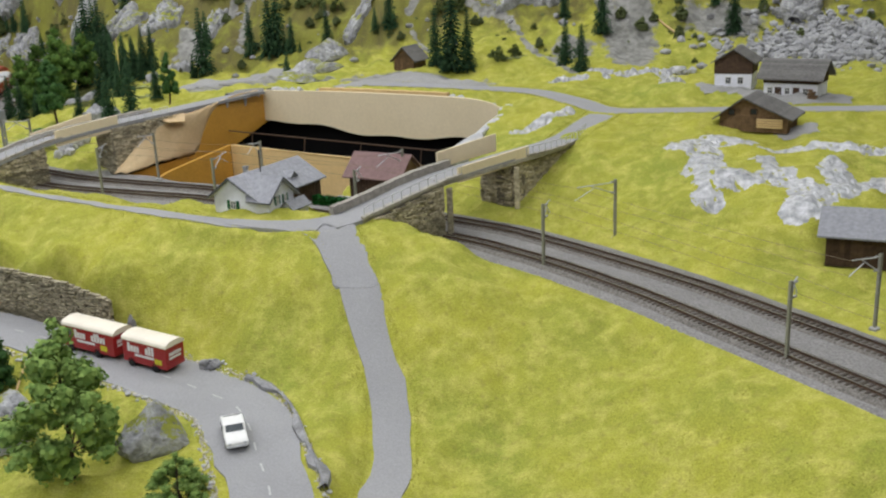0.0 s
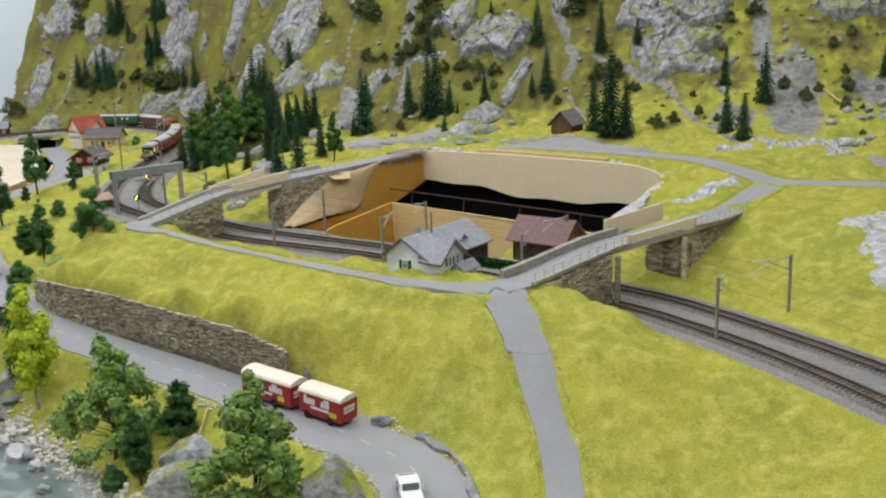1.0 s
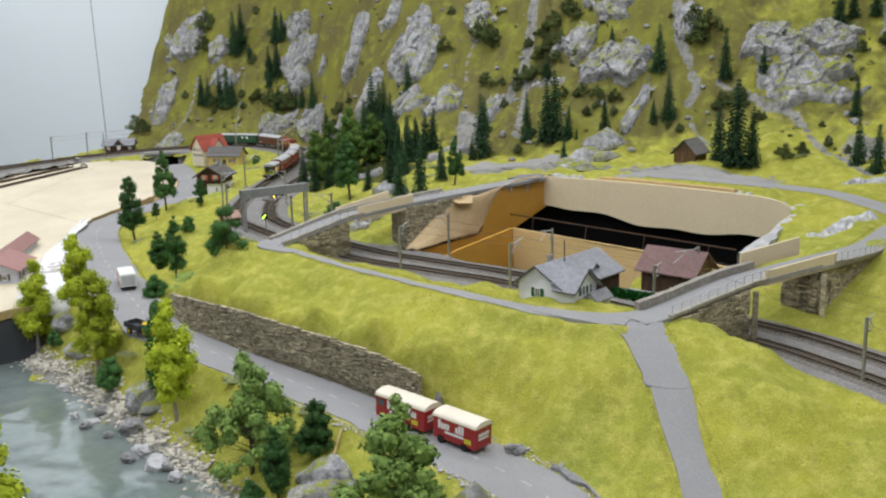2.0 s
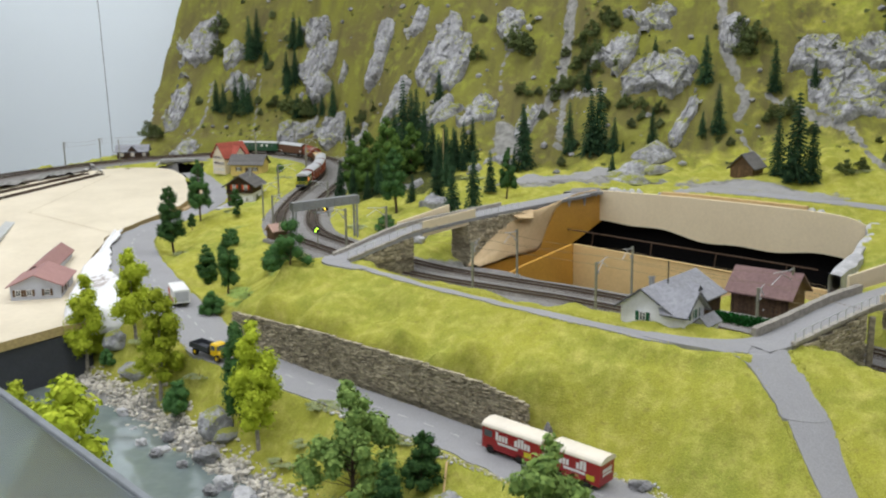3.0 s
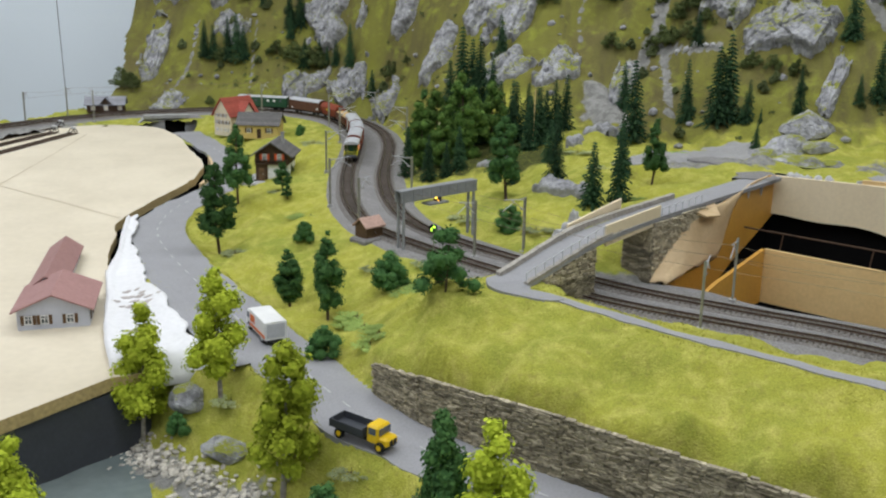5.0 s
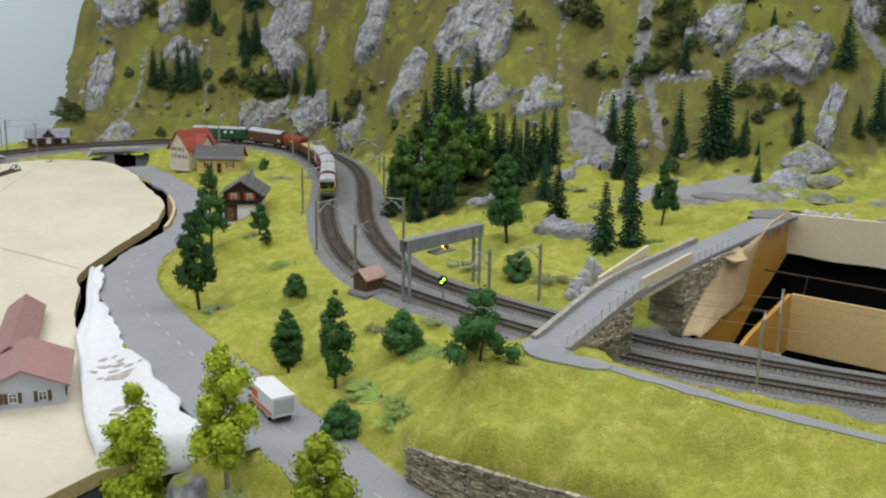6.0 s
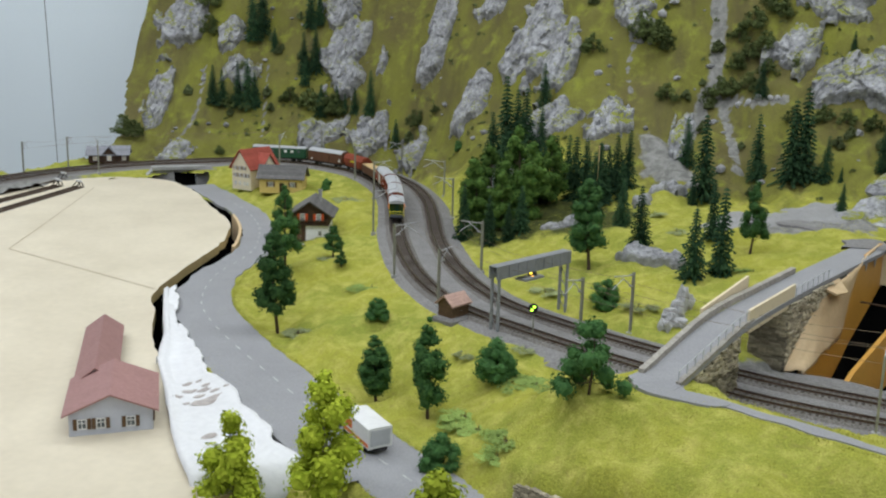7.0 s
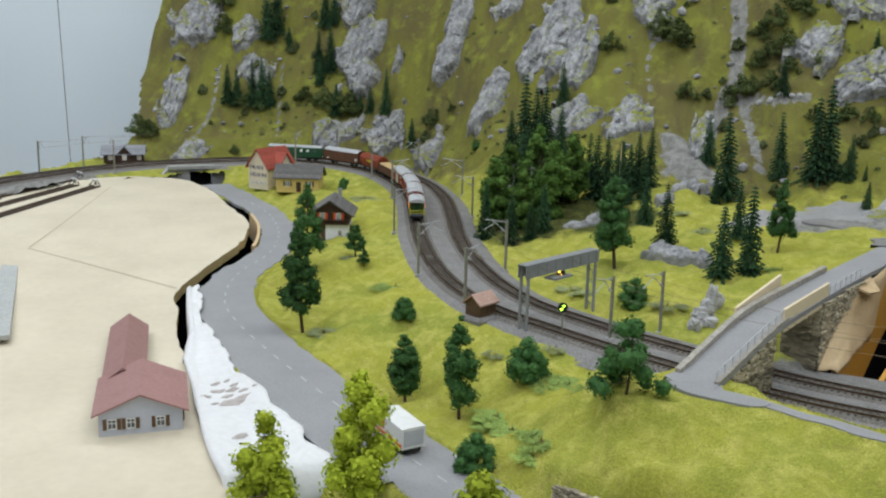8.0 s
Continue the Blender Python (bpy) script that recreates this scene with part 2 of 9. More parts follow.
REDROOF = material("red_tile_roof", (0.36, 0.085, 0.058), 0.8, spots=(0.27, 0.062, 0.045), scale=60, fine=0.15, bump=0.5, vary=0.12)
PINKROOF = material("brownish_pink_roof", (0.35, 0.195, 0.180), 0.7, spots=(0.30, 0.165, 0.15), scale=40, fine=0.08, bump=0.3, vary=0.06)
PURPLEROOF = material("dull_purple_brown_roof", (0.215, 0.135, 0.130), 0.8, spots=(0.165, 0.10, 0.10), scale=50, fine=0.15, bump=0.5, vary=0.1)
CREAMPAINT = material("cream_house_paint", (0.74, 0.67, 0.51), 0.85, spots=(0.66, 0.59, 0.45), scale=40, fine=0.05)
YELLOWPAINT = material("ochre_house_paint", (0.66, 0.51, 0.19), 0.85, spots=(0.57, 0.43, 0.15), scale=40, fine=0.06)
GREENSHUT = material("green_shutter_paint", (0.020, 0.120, 0.055), 0.6)
BROWNSHUT = material("brown_shutter_paint", (0.135, 0.080, 0.040), 0.6)
ORANGESHUT = material("orange_red_shutter_paint", (0.62, 0.105, 0.030), 0.6)
DARKPANE = material("dark_window_pane", (0.022, 0.026, 0.032), 0.15, spec=0.5)
PANE = material("dim_window_pane", (0.10, 0.115, 0.125), 0.12, spec=0.6)
WHITEPAINT = material("white_gloss_paint", (0.78, 0.78, 0.76), 0.4, fine=0.03)
CREAMTOP = material("cream_roof_paint", (0.80, 0.74, 0.62), 0.45, fine=0.03)
REDPAINT = material("dark_red_van_paint", (0.33, 0.020, 0.020), 0.4, spots=(0.29, 0.017, 0.018), fine=0.04, coat=0.3)
YELLOWCAB = material("yellow_cab_paint", (0.80, 0.52, 0.012), 0.35, fine=0.03, coat=0.3)
DARKGREY = material("dark_grey_plastic", (0.055, 0.060, 0.070), 0.55, fine=0.08)
TYRE = material("black_rubber", (0.012, 0.012, 0.012), 0.8)
CHASSIS = material("black_underframe", (0.020, 0.019, 0.018), 0.7, fine=0.15)
WAGONRED = material("oxide_red_wagon_paint", (0.245, 0.050, 0.022), 0.6, spots=(0.20, 0.042, 0.020), scale=60, fine=0.08, bump=0.1)
WAGONBROWN = material("brown_wagon_paint", (0.125, 0.058, 0.035), 0.65, spots=(0.10, 0.045, 0.028), scale=60, fine=0.1, bump=0.1)
SILVER = material("silver_grey_roof_paint", (0.50, 0.51, 0.53), 0.45, spots=(0.43, 0.44, 0.455), scale=60, fine=0.06)
LOCOGREEN = material("dark_green_loco_paint", (0.018, 0.075, 0.038), 0.45, fine=0.06, coat=0.2)
CABOOSEGREEN = material("olive_green_coach_paint", (0.045, 0.085, 0.018), 0.5, fine=0.06)
YELLOWRAIL = material("yellow_handrail_paint", (0.62, 0.56, 0.03), 0.5)
LOAD = material("pale_timber_load", (0.60, 0.43, 0.21), 0.8, spots=(0.50, 0.35, 0.16), scale=60, fine=0.12)
BLINDGREY = material("pale_grey_sliding_door", (0.44, 0.45, 0.43), 0.55)
LIVERY = material("orange_livery_paint", (0.72, 0.16, 0.03), 0.5)

# ---------------------------------------------------------------- mesh helpers
def mesh_object(name, verts, faces, mat, parent=None, label="", smooth=False):
    me = bpy.data.meshes.new(name)
    me.from_pydata([tuple(v) for v in verts], [], faces)
    me.validate()
    me.update()
    if smooth:
        me.shade_smooth()
    if mat:
        me.materials.append(mat)
    ob = new(name, me)
    if parent:
        ob.parent = parent
    return tagged(ob, label)


def part(name, bm, mat, parent=None, label="", smooth=False):
    me = bpy.data.meshes.new(name)
    bm.normal_update()
    bm.to_mesh(me)
    bm.free()
    if smooth:
        me.shade_smooth()
    me.materials.append(mat)
    ob = new(name, me)
    if parent:
        ob.parent = parent
    return tagged(ob, label)


def thing(name, label, category, m, group="", kind=""):
    ob = new(name)
    ob.empty_display_size = 0.02
    ob.matrix_world = m
    return tagged(ob, label, category, group, kind)


def box(bm, x0, x1, y0, y1, z0, z1, bevel=0.0, m=None):
    r = bmesh.ops.create_cube(bm, size=1.0)
    vs = r["verts"]
    for v in vs:
        v.co = Vector((x0 + (v.co.x + 0.5) * (x1 - x0), y0 + (v.co.y + 0.5) * (y1 - y0), z0 + (v.co.z + 0.5) * (z1 - z0)))
    if bevel:
        es = {e for v in vs for e in v.link_edges}
        r = bmesh.ops.bevel(bm, geom=list(es), offset=bevel, segments=1, affect="EDGES")
        vs = list({v for f in r["faces"] for v in f.verts} | {v for v in vs if v.is_valid})
    if m is not None:
        bmesh.ops.transform(bm, matrix=m, verts=vs)
    return vs


def tube(bm, a, b, r, r2=None, seg=8, caps=True):
    a, b = Vector(a), Vector(b)
    d = b - a
    res = bmesh.ops.create_cone(bm, cap_ends=caps, segments=seg, radius1=r, radius2=r if r2 is None else r2, depth=d.length)
    q = d.to_track_quat("Z", "Y").to_matrix().to_4x4()
    bmesh.ops.transform(bm, matrix=Matrix.Translation((a + b) / 2) @ q, verts=res["verts"])
    return res["verts"]


def prism(bm, outline, y0, y1):
    """A solid from an outline in x, z, drawn along y."""
    a = [bm.verts.new((x, y0, z)) for x, z in outline]
    b = [bm.verts.new((x, y1, z)) for x, z in outline]
    bm.faces.new(a)
    bm.faces.new(b[::-1])
    n = len(a)
    for i in range(n):
        bm.faces.new((a[i], b[i], b[(i + 1) % n], a[(i + 1) % n]))
    bmesh.ops.recalc_face_normals(bm, faces=bm.faces)
    return a + b


def vnoise(x, y, seed=0):
    """Smooth value noise in -1..1 on arrays."""
    xi, yi = np.floor(x).astype(int), np.floor(y).astype(int)
    fx, fy = x - xi, y - yi
    fx, fy = fx * fx * (3 - 2 * fx), fy * fy * (3 - 2 * fy)

    def h(a, b):
        v = np.sin(a * 127.1 + b * 311.7 + seed * 74.7) * 43758.5453
        return (v - np.floor(v)) * 2 - 1

    return (h(xi, yi) * (1 - fx) + h(xi + 1, yi) * fx) * (1 - fy) + (h(xi, yi + 1) * (1 - fx) + h(xi + 1, yi + 1) * fx) * fy


def fbm(x, y, scale, octaves=4, seed=0):
    out, amp = 0.0, 1.0
    for k in range(octaves):
        out = out + amp * vnoise(x * scale * 2**k, y * scale * 2**k, seed + k)
        amp *= 0.5
    return out


def near_line(x, y, line, step=0.02):
    """Distance from points to a line in plan."""
    l = spline([q[:2] for q in line], step)
    d = np.full(x.shape, 9.0)
    for a in range(0, len(x), 20000):
        s = slice(a, a + 20000)
        d[s] = np.sqrt(((x[s, None] - l[None, :, 0]) ** 2 + (y[s, None] - l[None, :, 1]) ** 2).min(1))
    return d

# ---------------------------------------------------------------- plan of the layout (HO model, metres)
GRADE = -0.0314            # the line climbs gently towards the west


def spline(points, step):
    """Catmull-Rom through 2D or 3D points, resampled about every step metres."""
    p = np.array(points, float)
    p = np.vstack([2 * p[0] - p[1], p, 2 * p[-1] - p[-2]])
    out = []
    for a, b, c, d in zip(p, p[1:], p[2:], p[3:]):
        for k in range(16):
            t = k / 16
            out.append(0.5 * (2 * b + (c - a) * t + (2 * a - 5 * b + 4 * c - d) * t**2 + (3 * b - a - 3 * c + d) * t**3))
    out = np.array(out + [p[-2]])
    run = np.r_[0, np.cumsum(np.linalg.norm(np.diff(out[:, :2], axis=0), axis=1))]
    n = max(2, int(round(run[-1] / step)) + 1)
    s = np.linspace(0, run[-1], n)
    return np.stack([np.interp(s, run, out[:, k]) for k in range(out.shape[1])], 1)


def normals(line):
    """Unit normals to the left of a 2D line."""
    d = np.gradient(line[:, :2], axis=0)
    d /= np.linalg.norm(d, axis=1)[:, None]
    return np.stack([-d[:, 1], d[:, 0]], 1)


def rail_z(x):
    x = np.asarray(x, float)
    return np.where(x > -1.9, np.maximum(GRADE * x, -0.03), np.maximum(GRADE * -1.9 + (x + 1.9) * 0.053, 0.027))


TRACK_NEAR = [(0.95, 0.42), (0.60, 0.84), (0.372, 1.132), (0.286, 1.243), (0.21, 1.342), (0.128, 1.434), (0.047, 1.508),
              (-0.04, 1.573), (-0.25, 1.685), (-0.473, 1.768), (-0.60, 1.796), (-0.765, 1.836), (-0.92, 1.914), (-1.04, 1.99),
              (-1.165, 2.092), (-1.26, 2.255), (-1.345, 2.49), (-1.412, 2.732), (-1.462, 2.901), (-1.543, 3.08), (-1.65, 3.23),
              (-1.80, 3.30), (-1.96, 3.295), (-2.12, 3.27), (-2.25, 3.215), (-2.36, 3.125), (-2.44, 2.98), (-2.485, 2.80), (-2.505, 2.25)]
TRACK_FAR = [(1.02, 0.48), (0.66, 0.90), (0.435, 1.19), (0.345, 1.30), (0.265, 1.396), (0.175, 1.487), (0.092, 1.565),
             (0.0, 1.635), (-0.225, 1.748), (-0.46, 1.828), (-0.59, 1.860), (-0.745, 1.902), (-0.88, 1.972), (-0.995, 2.042),
             (-1.105, 2.135), (-1.195, 2.29), (-1.275, 2.51), (-1.338, 2.752), (-1.39, 2.93), (-1.472, 3.118), (-1.60, 3.285),
             (-1.77, 3.37), (-1.98, 3.362), (-2.15, 3.335), (-2.295, 3.27), (-2.415, 3.165), (-2.50, 3.00), (-2.55, 2.80), (-2.57, 2.25)]
LOWER_ROAD = [(-0.115, 0.86), (-0.160, 1.010), (-0.195, 1.087), (-0.222, 1.147), (-0.252, 1.192), (-0.300, 1.224), (-0.36, 1.258), (-0.44, 1.296), (-0.55, 1.349), (-0.66, 1.391),
              (-0.75, 1.426), (-0.84, 1.459), (-0.92, 1.491), (-0.99, 1.532), (-1.06, 1.590), (-1.12, 1.646), (-1.19, 1.708), (-1.33, 1.845), (-1.475, 1.998), (-1.557, 2.103), (-1.594, 2.182),
              (-1.617, 2.263), (-1.628, 2.338), (-1.628, 2.417), (-1.638, 2.507), (-1.667, 2.608), (-1.713, 2.719), (-1.789, 2.842), (-1.884, 2.95),
              (-1.964, 3.044), (-2.04, 3.13)]
UPPER_PATH = [(-0.20, 1.435, 0.0598), (-0.26, 1.442, 0.060), (-0.317, 1.455, 0.060), (-0.369, 1.477, 0.060), (-0.424, 1.502, 0.060), (-0.480, 1.530, 0.060), (-0.594, 1.584, 0.061), (-0.695, 1.632, 0.0625),
              (-0.823, 1.706, 0.065), (-0.880, 1.722, 0.067)]
FRONT_PATH = [(-0.180, 1.435, 0.0596), (-0.161, 1.392, 0.043), (-0.136, 1.334, 0.018), (-0.108, 1.266, -0.026), (-0.085, 1.213, -0.057),
              (-0.073, 1.165, -0.077), (-0.066, 1.08, -0.098), (-0.085, 0.960, -0.118), (-0.10, 0.85, -0.130)]
EAST_ROAD = [(-0.196, 1.445, 0.0592), (-0.165, 1.483, 0.0612), (-0.081, 1.596, 0.0785), (0.014, 1.73, 0.082), (0.107, 1.895, 0.076),
             (0.155, 2.02, 0.081), (0.20, 2.12, 0.088)]
HILL_ROAD = [(-0.30, 2.37, 0.118), (-0.12, 2.335, 0.112), (0.05, 2.29, 0.103), (0.14, 2.20, 0.094), (0.20, 2.12, 0.088), (0.32, 2.09, 0.090),
             (0.50, 2.06, 0.092), (0.75, 2.03, 0.092), (1.1, 1.98, 0.09)]
WEST_ROAD = [(-0.888, 1.728, 0.067), (-0.876, 1.752, 0.070), (-0.812, 1.872, 0.094), (-0.742, 2.0, 0.103), (-0.68, 2.113, 0.106), (-0.60, 2.25, 0.110),
             (-0.545, 2.345, 0.113)]


def lower_z(x):
    return np.minimum(-0.088 - 0.052 * np.asarray(x, float), 0.012)


def board_z(x, y):
    return -0.098 + 0.04 * y


WALL_LINE = [(-1.012, 1.604), (-0.962, 1.560), (-0.87, 1.517), (-0.793, 1.486), (-0.732, 1.461), (-0.625, 1.422), (-0.541, 1.387), (-0.455, 1.352)]


def wall_top(x):
    return float(np.interp(x, [-1.012, -0.96, -0.91, -0.78, -0.73, -0.64, -0.55, -0.455], [0.001, 0.012, 0.015, 0.015, 0.013, 0.009, 0.005, 0.000]))



SHORE = [(-1.40, 1.62), (-1.377, 1.60), (-1.15, 1.484), (-1.022, 1.41), (-0.888, 1.317), (-0.825, 1.280), (-0.662, 1.182), (-0.50, 1.04), (-0.38, 0.86)]
SHORE2 = [(-1.60, 1.45), (-1.42, 1.38), (-1.29, 1.335), (-1.20, 1.275), (-1.09, 1.215), (-1.00, 1.13), (-0.88, 1.02), (-0.72, 0.90), (-0.60, 0.80)]
PIT = [(-0.722, 1.984), (-0.656, 2.12), (-0.538, 2.374), (-0.33, 2.30), (-0.115, 2.226), (0.0, 2.215), (-0.02, 2.10), (-0.05, 1.945),
       (-0.085, 1.875), (-0.255, 1.885), (-0.265, 1.815), (-0.45, 1.872), (-0.585, 1.918), (-0.655, 1.966), (-0.700, 1.980)]
FOOT = [(1.2, 2.62, 0.14), (0.5, 2.62, 0.15), (0.1, 2.60, 0.145), (-0.27, 2.60, 0.140), (-0.6, 2.62, 0.118), (-0.86, 2.70, 0.110),
        (-1.1, 2.86, 0.14), (-1.32, 3.10, 0.13), (-1.5, 3.32, 0.14), (-1.75, 3.48, 0.13), (-2.05, 3.47, 0.11), (-2.3, 3.40, 0.075), (-2.5, 3.36, 0.06)]
SLOPE = [(1.2, 2.98, 0.40), (0.5, 2.96, 0.40), (0.0, 2.93, 0.38), (-0.5, 2.91, 0.30), (-0.80, 3.06, 0.350), (-1.08, 3.17, 0.376),
         (-1.35, 3.33, 0.36), (-1.64, 3.56, 0.38), (-1.92, 3.66, 0.37), (-2.25, 3.66, 0.32), (-2.5, 3.66, 0.27)]
CREST = [(1.2, 3.36, 0.95), (0.5, 3.34, 0.95), (0.0, 3.32, 0.95), (-0.5, 3.34, 0.92), (-0.9, 3.46, 0.92), (-1.3, 3.66, 0.95), (-1.7, 3.90, 0.95),
         (-2.05, 3.98, 0.95), (-2.3, 3.98, 0.9), (-2.52, 3.98, 0.85)]
KNOLLS = [  # single heights between the lines: meadows, river bank, plateau
    (0.063, 1.187, -0.080), (0.18, 1.25, -0.035), (0.22, 1.0, -0.090), (0.42, 0.92, -0.055), (0.10, 0.95, -0.120), (0.45, 0.60, -0.10),
    (-0.30, 1.56, 0.046), (-0.22, 1.55, 0.052), (-0.36, 1.58, 0.050), (-0.27, 1.61, 0.048), (-0.50, 1.60, 0.050),
    (-0.13, 1.50, 0.055), (0.0, 2.05, 0.072), (0.06, 1.97, 0.072), (0.17, 1.86, 0.068), (-0.02, 1.42, 0.030), (0.03, 1.34, 0.0), (-0.30, 1.36, 0.010), (-0.22, 1.33, 0.012), (-0.36, 1.39, 0.022), (-0.55, 1.47, 0.032), (-0.75, 1.56, 0.034),
    (-0.92, 1.63, 0.034), (-1.0, 1.70, 0.030),
    (0.35, 1.55, 0.045), (0.55, 1.40, 0.018), (0.60, 1.75, 0.07), (0.30, 1.85, 0.077), (0.85, 1.35, 0.03), (0.95, 0.95, 0.0), (1.0, 1.8, 0.08),
    (0.43, 2.25, 0.105), (0.8, 2.3, 0.11), (0.1, 2.42, 0.118), (-0.28, 2.50, 0.128), (-0.47, 2.45, 0.120), (-0.74, 2.33, 0.098),
    (-0.99, 2.30, 0.056), (-0.93, 2.16, 0.042), (-0.86, 2.48, 0.092), (-1.1, 2.62, 0.085), (-1.22, 2.82, 0.075),
    (-1.13, 1.81, -0.022), (-1.22, 1.88, -0.030), (-1.40, 2.06, -0.012), (-1.47, 2.35, 0.022), (-1.55, 2.6, 0.008), (-1.48, 2.62, 0.024), (-1.66, 2.85, 0.030), (-1.86, 3.06, 0.024),
    (-0.738, 1.975, 0.010), (-0.712, 1.966, 0.006), (-1.30, 2.15, 0.020), (-1.10, 1.93, 0.010), (-1.25, 1.628, -0.042), (-0.905, 1.690, 0.0655), (-0.865, 1.700, 0.064), (-0.935, 1.705, 0.064), (-1.76, 3.05, 0.034)]


def offset(line, d):
    line = np.array(line, float)
    return line[:, :2] + normals(line) * d


def height_knots():
    """Break lines and single heights, from which the ground is spanned."""
    rows = []
    for line, side in ((TRACK_NEAR, 0.042), (TRACK_FAR, -0.042)):
        l = spline(line, 0.13)
        for d in (0.0, side):
            q = offset(l, d)
            rows += [(x, y, float(rail_z(x)) - 0.006) for x, y in q]
    l = spline(LOWER_ROAD, 0.12)
    for d in (-0.05, 0.05):
        rows += [(x, y, float(lower_z(x)) - 0.001) for x, y in offset(l, d)]
    for line in (UPPER_PATH, FRONT_PATH):
        rows += [(x, y, z - 0.001) for x, y, z in spline(line, 0.07)]
    for line in (HILL_ROAD, FOOT, SLOPE, CREST):
        rows += [tuple(q) for q in spline(line, 0.18)]
    rows += [tuple(q) for q in spline(WEST_ROAD[4:], 0.08)]
    rows += [tuple(q) for q in spline(EAST_ROAD[4:], 0.08)]
    for x, y in spline(WALL_LINE, 0.06):
        rows += [(x + 0.004, y + 0.009, wall_top(x) + 0.003), (x + 0.012, y + 0.028, wall_top(x) + 0.013), (x + 0.022, y + 0.055, wall_top(x) + 0.022), (x - 0.004, y - 0.012, float(lower_z(x)))]
    l = spline([(-0.16, 0.95), (-0.24, 1.02), (-0.34, 1.13), (-0.50, 1.21), (-0.68, 1.29), (-0.90, 1.40), (-1.10, 1.50)], 0.1)
    rows += [(x, y, -0.088 - 0.03 * (x + 0.5)) for x, y in l]
    l = spline(SHORE, 0.1)
    rows += [(x, y, -0.130) for x, y in l]
    rows += [(x, y, -0.112) for x, y in offset(l, 0.035)]
    rows += [(x, y, -0.170) for x, y in offset(l, -0.07)]
    l = spline(SHORE2, 0.1)
    rows += [(x, y, -0.134) for x, y in l]
    rows += [(x, y, -0.112) for x, y in offset(l, -0.035)]
    rows += [(x, y, -0.105) for x, y in offset(l, -0.10)]
    rows += [tuple(q) for q in KNOLLS]
    out = []
    for q in rows:                                     # drop knots that crowd one another
        if all((q[0] - o[0]) ** 2 + (q[1] - o[1]) ** 2 > 0.014**2 for o in out):
            out.append(q)
    return np.array(out)


KNOTS = height_knots()


def span(knots):
    d = np.linalg.norm(knots[:, None, :2] - knots[None, :, :2], axis=2)
    n = len(knots)
    a = np.zeros((n + 3, n + 3))
    a[:n, :n] = -np.sqrt(d * d + 0.004**2) - np.eye(n) * 0.004
    a[:n, n:] = np.c_[np.ones(n), knots[:, :2]]
    a[n:, :n] = a[:n, n:].T
    return np.linalg.solve(a, np.r_[knots[:, 2], 0, 0, 0])


WEIGHTS = span(KNOTS)


def ground_z(x, y):
    """Height of the bare ground at x, y (numbers or arrays)."""
    x, y = np.atleast_1d(np.asarray(x, float)), np.atleast_1d(np.asarray(y, float))
    out = np.empty(x.shape)
    n = len(KNOTS)
    for a in range(0, len(x), 20000):
        s = slice(a, a + 20000)
        d2 = (x[s, None] - KNOTS[None, :, 0]) ** 2 + (y[s, None] - KNOTS[None, :, 1]) ** 2
        out[s] = -np.sqrt(d2 + 0.004**2) @ WEIGHTS[:n] + WEIGHTS[n] + WEIGHTS[n + 1] * x[s] + WEIGHTS[n + 2] * y[s]
    return out


def gz(x, y):
    return float(ground_z(x, y)[0])


def inside(x, y, poly):
    """Which of the points lie in the polygon."""
    x, y = np.asarray(x, float), np.asarray(y, float)
    hit = np.zeros(x.shape, bool)
    for (x0, y0), (x1, y1) in zip(poly, poly[1:] + poly[:1]):
        if y0 != y1:
            hit ^= ((y0 > y) != (y1 > y)) & (x < (x1 - x0) * (y - y0) / (y1 - y0) + x0)
    return hit

# ---------------------------------------------------------------- the hall round the layout
def slab(name, x0, x1, y0, y1, z0, z1, mat, label, category):
    bm = bmesh.new()
    box(bm, x0, x1, y0, y1, z0, z1)
    return tagged(part(name, bm, mat), label, category, kind="structure")


slab("floor", -6.0, 4.0, -3.0, 5.0, -1.0, -0.95, HALLFLOOR, "grey floor of the exhibition hall", "floor")
slab("ceiling", -6.0, 4.0, -3.0, 5.0, 2.0, 2.1, HALLWALL, "off-white ceiling of the exhibition hall", "ceiling")
slab("wall_south", -6.0, 4.0, -3.1, -3.0, -0.95, 2.0, HALLWALL, "off-white hall wall behind the visitors", "wall")
slab("wall_north", -6.0, 4.0, 5.0, 5.1, -0.95, 2.0, HALLWALL, "off-white hall wall behind the layout", "wall")
slab("wall_west", -6.1, -6.0, -3.1, 5.1, -0.95, 2.0, HALLWALL, "off-white hall wall", "wall")
slab("wall_east", 4.0, 4.1, -3.1, 5.1, -0.95, 2.0, HALLWALL, "off-white hall wall", "wall")
slab("backdrop", -5.9, 3.0, 4.30, 4.33, -0.6, 1.9, SKY, "pale blue-grey painted backdrop board behind the mountain", "backdrop")
# fittings follow LAMP_ROWS, so the added backdrop lamp gets one too
for lx, ly in LAMP_ROWS:
    t_ = thing("ceiling_light", "long white ceiling light fitting", "ceiling light", pose(lx, ly, 2.0), group="hall lights")
    bm = bmesh.new()
    box(bm, -0.63, 0.63, -0.18, 0.18, -0.012, -0.001, 0.003)
    part("housing", bm, WHITEPAINT, t_)
bm = bmesh.new()
tube(bm, (0.03, 0, 0), (-0.03, 0, 2.4), 0.0013, seg=6)
ob = part("hanging_cord", bm, CHASSIS)
ob.matrix_world = pose(-3.02, 4.0, -0.4)
tagged(ob, "thin black cord hanging in front of the pale backdrop", "cord")

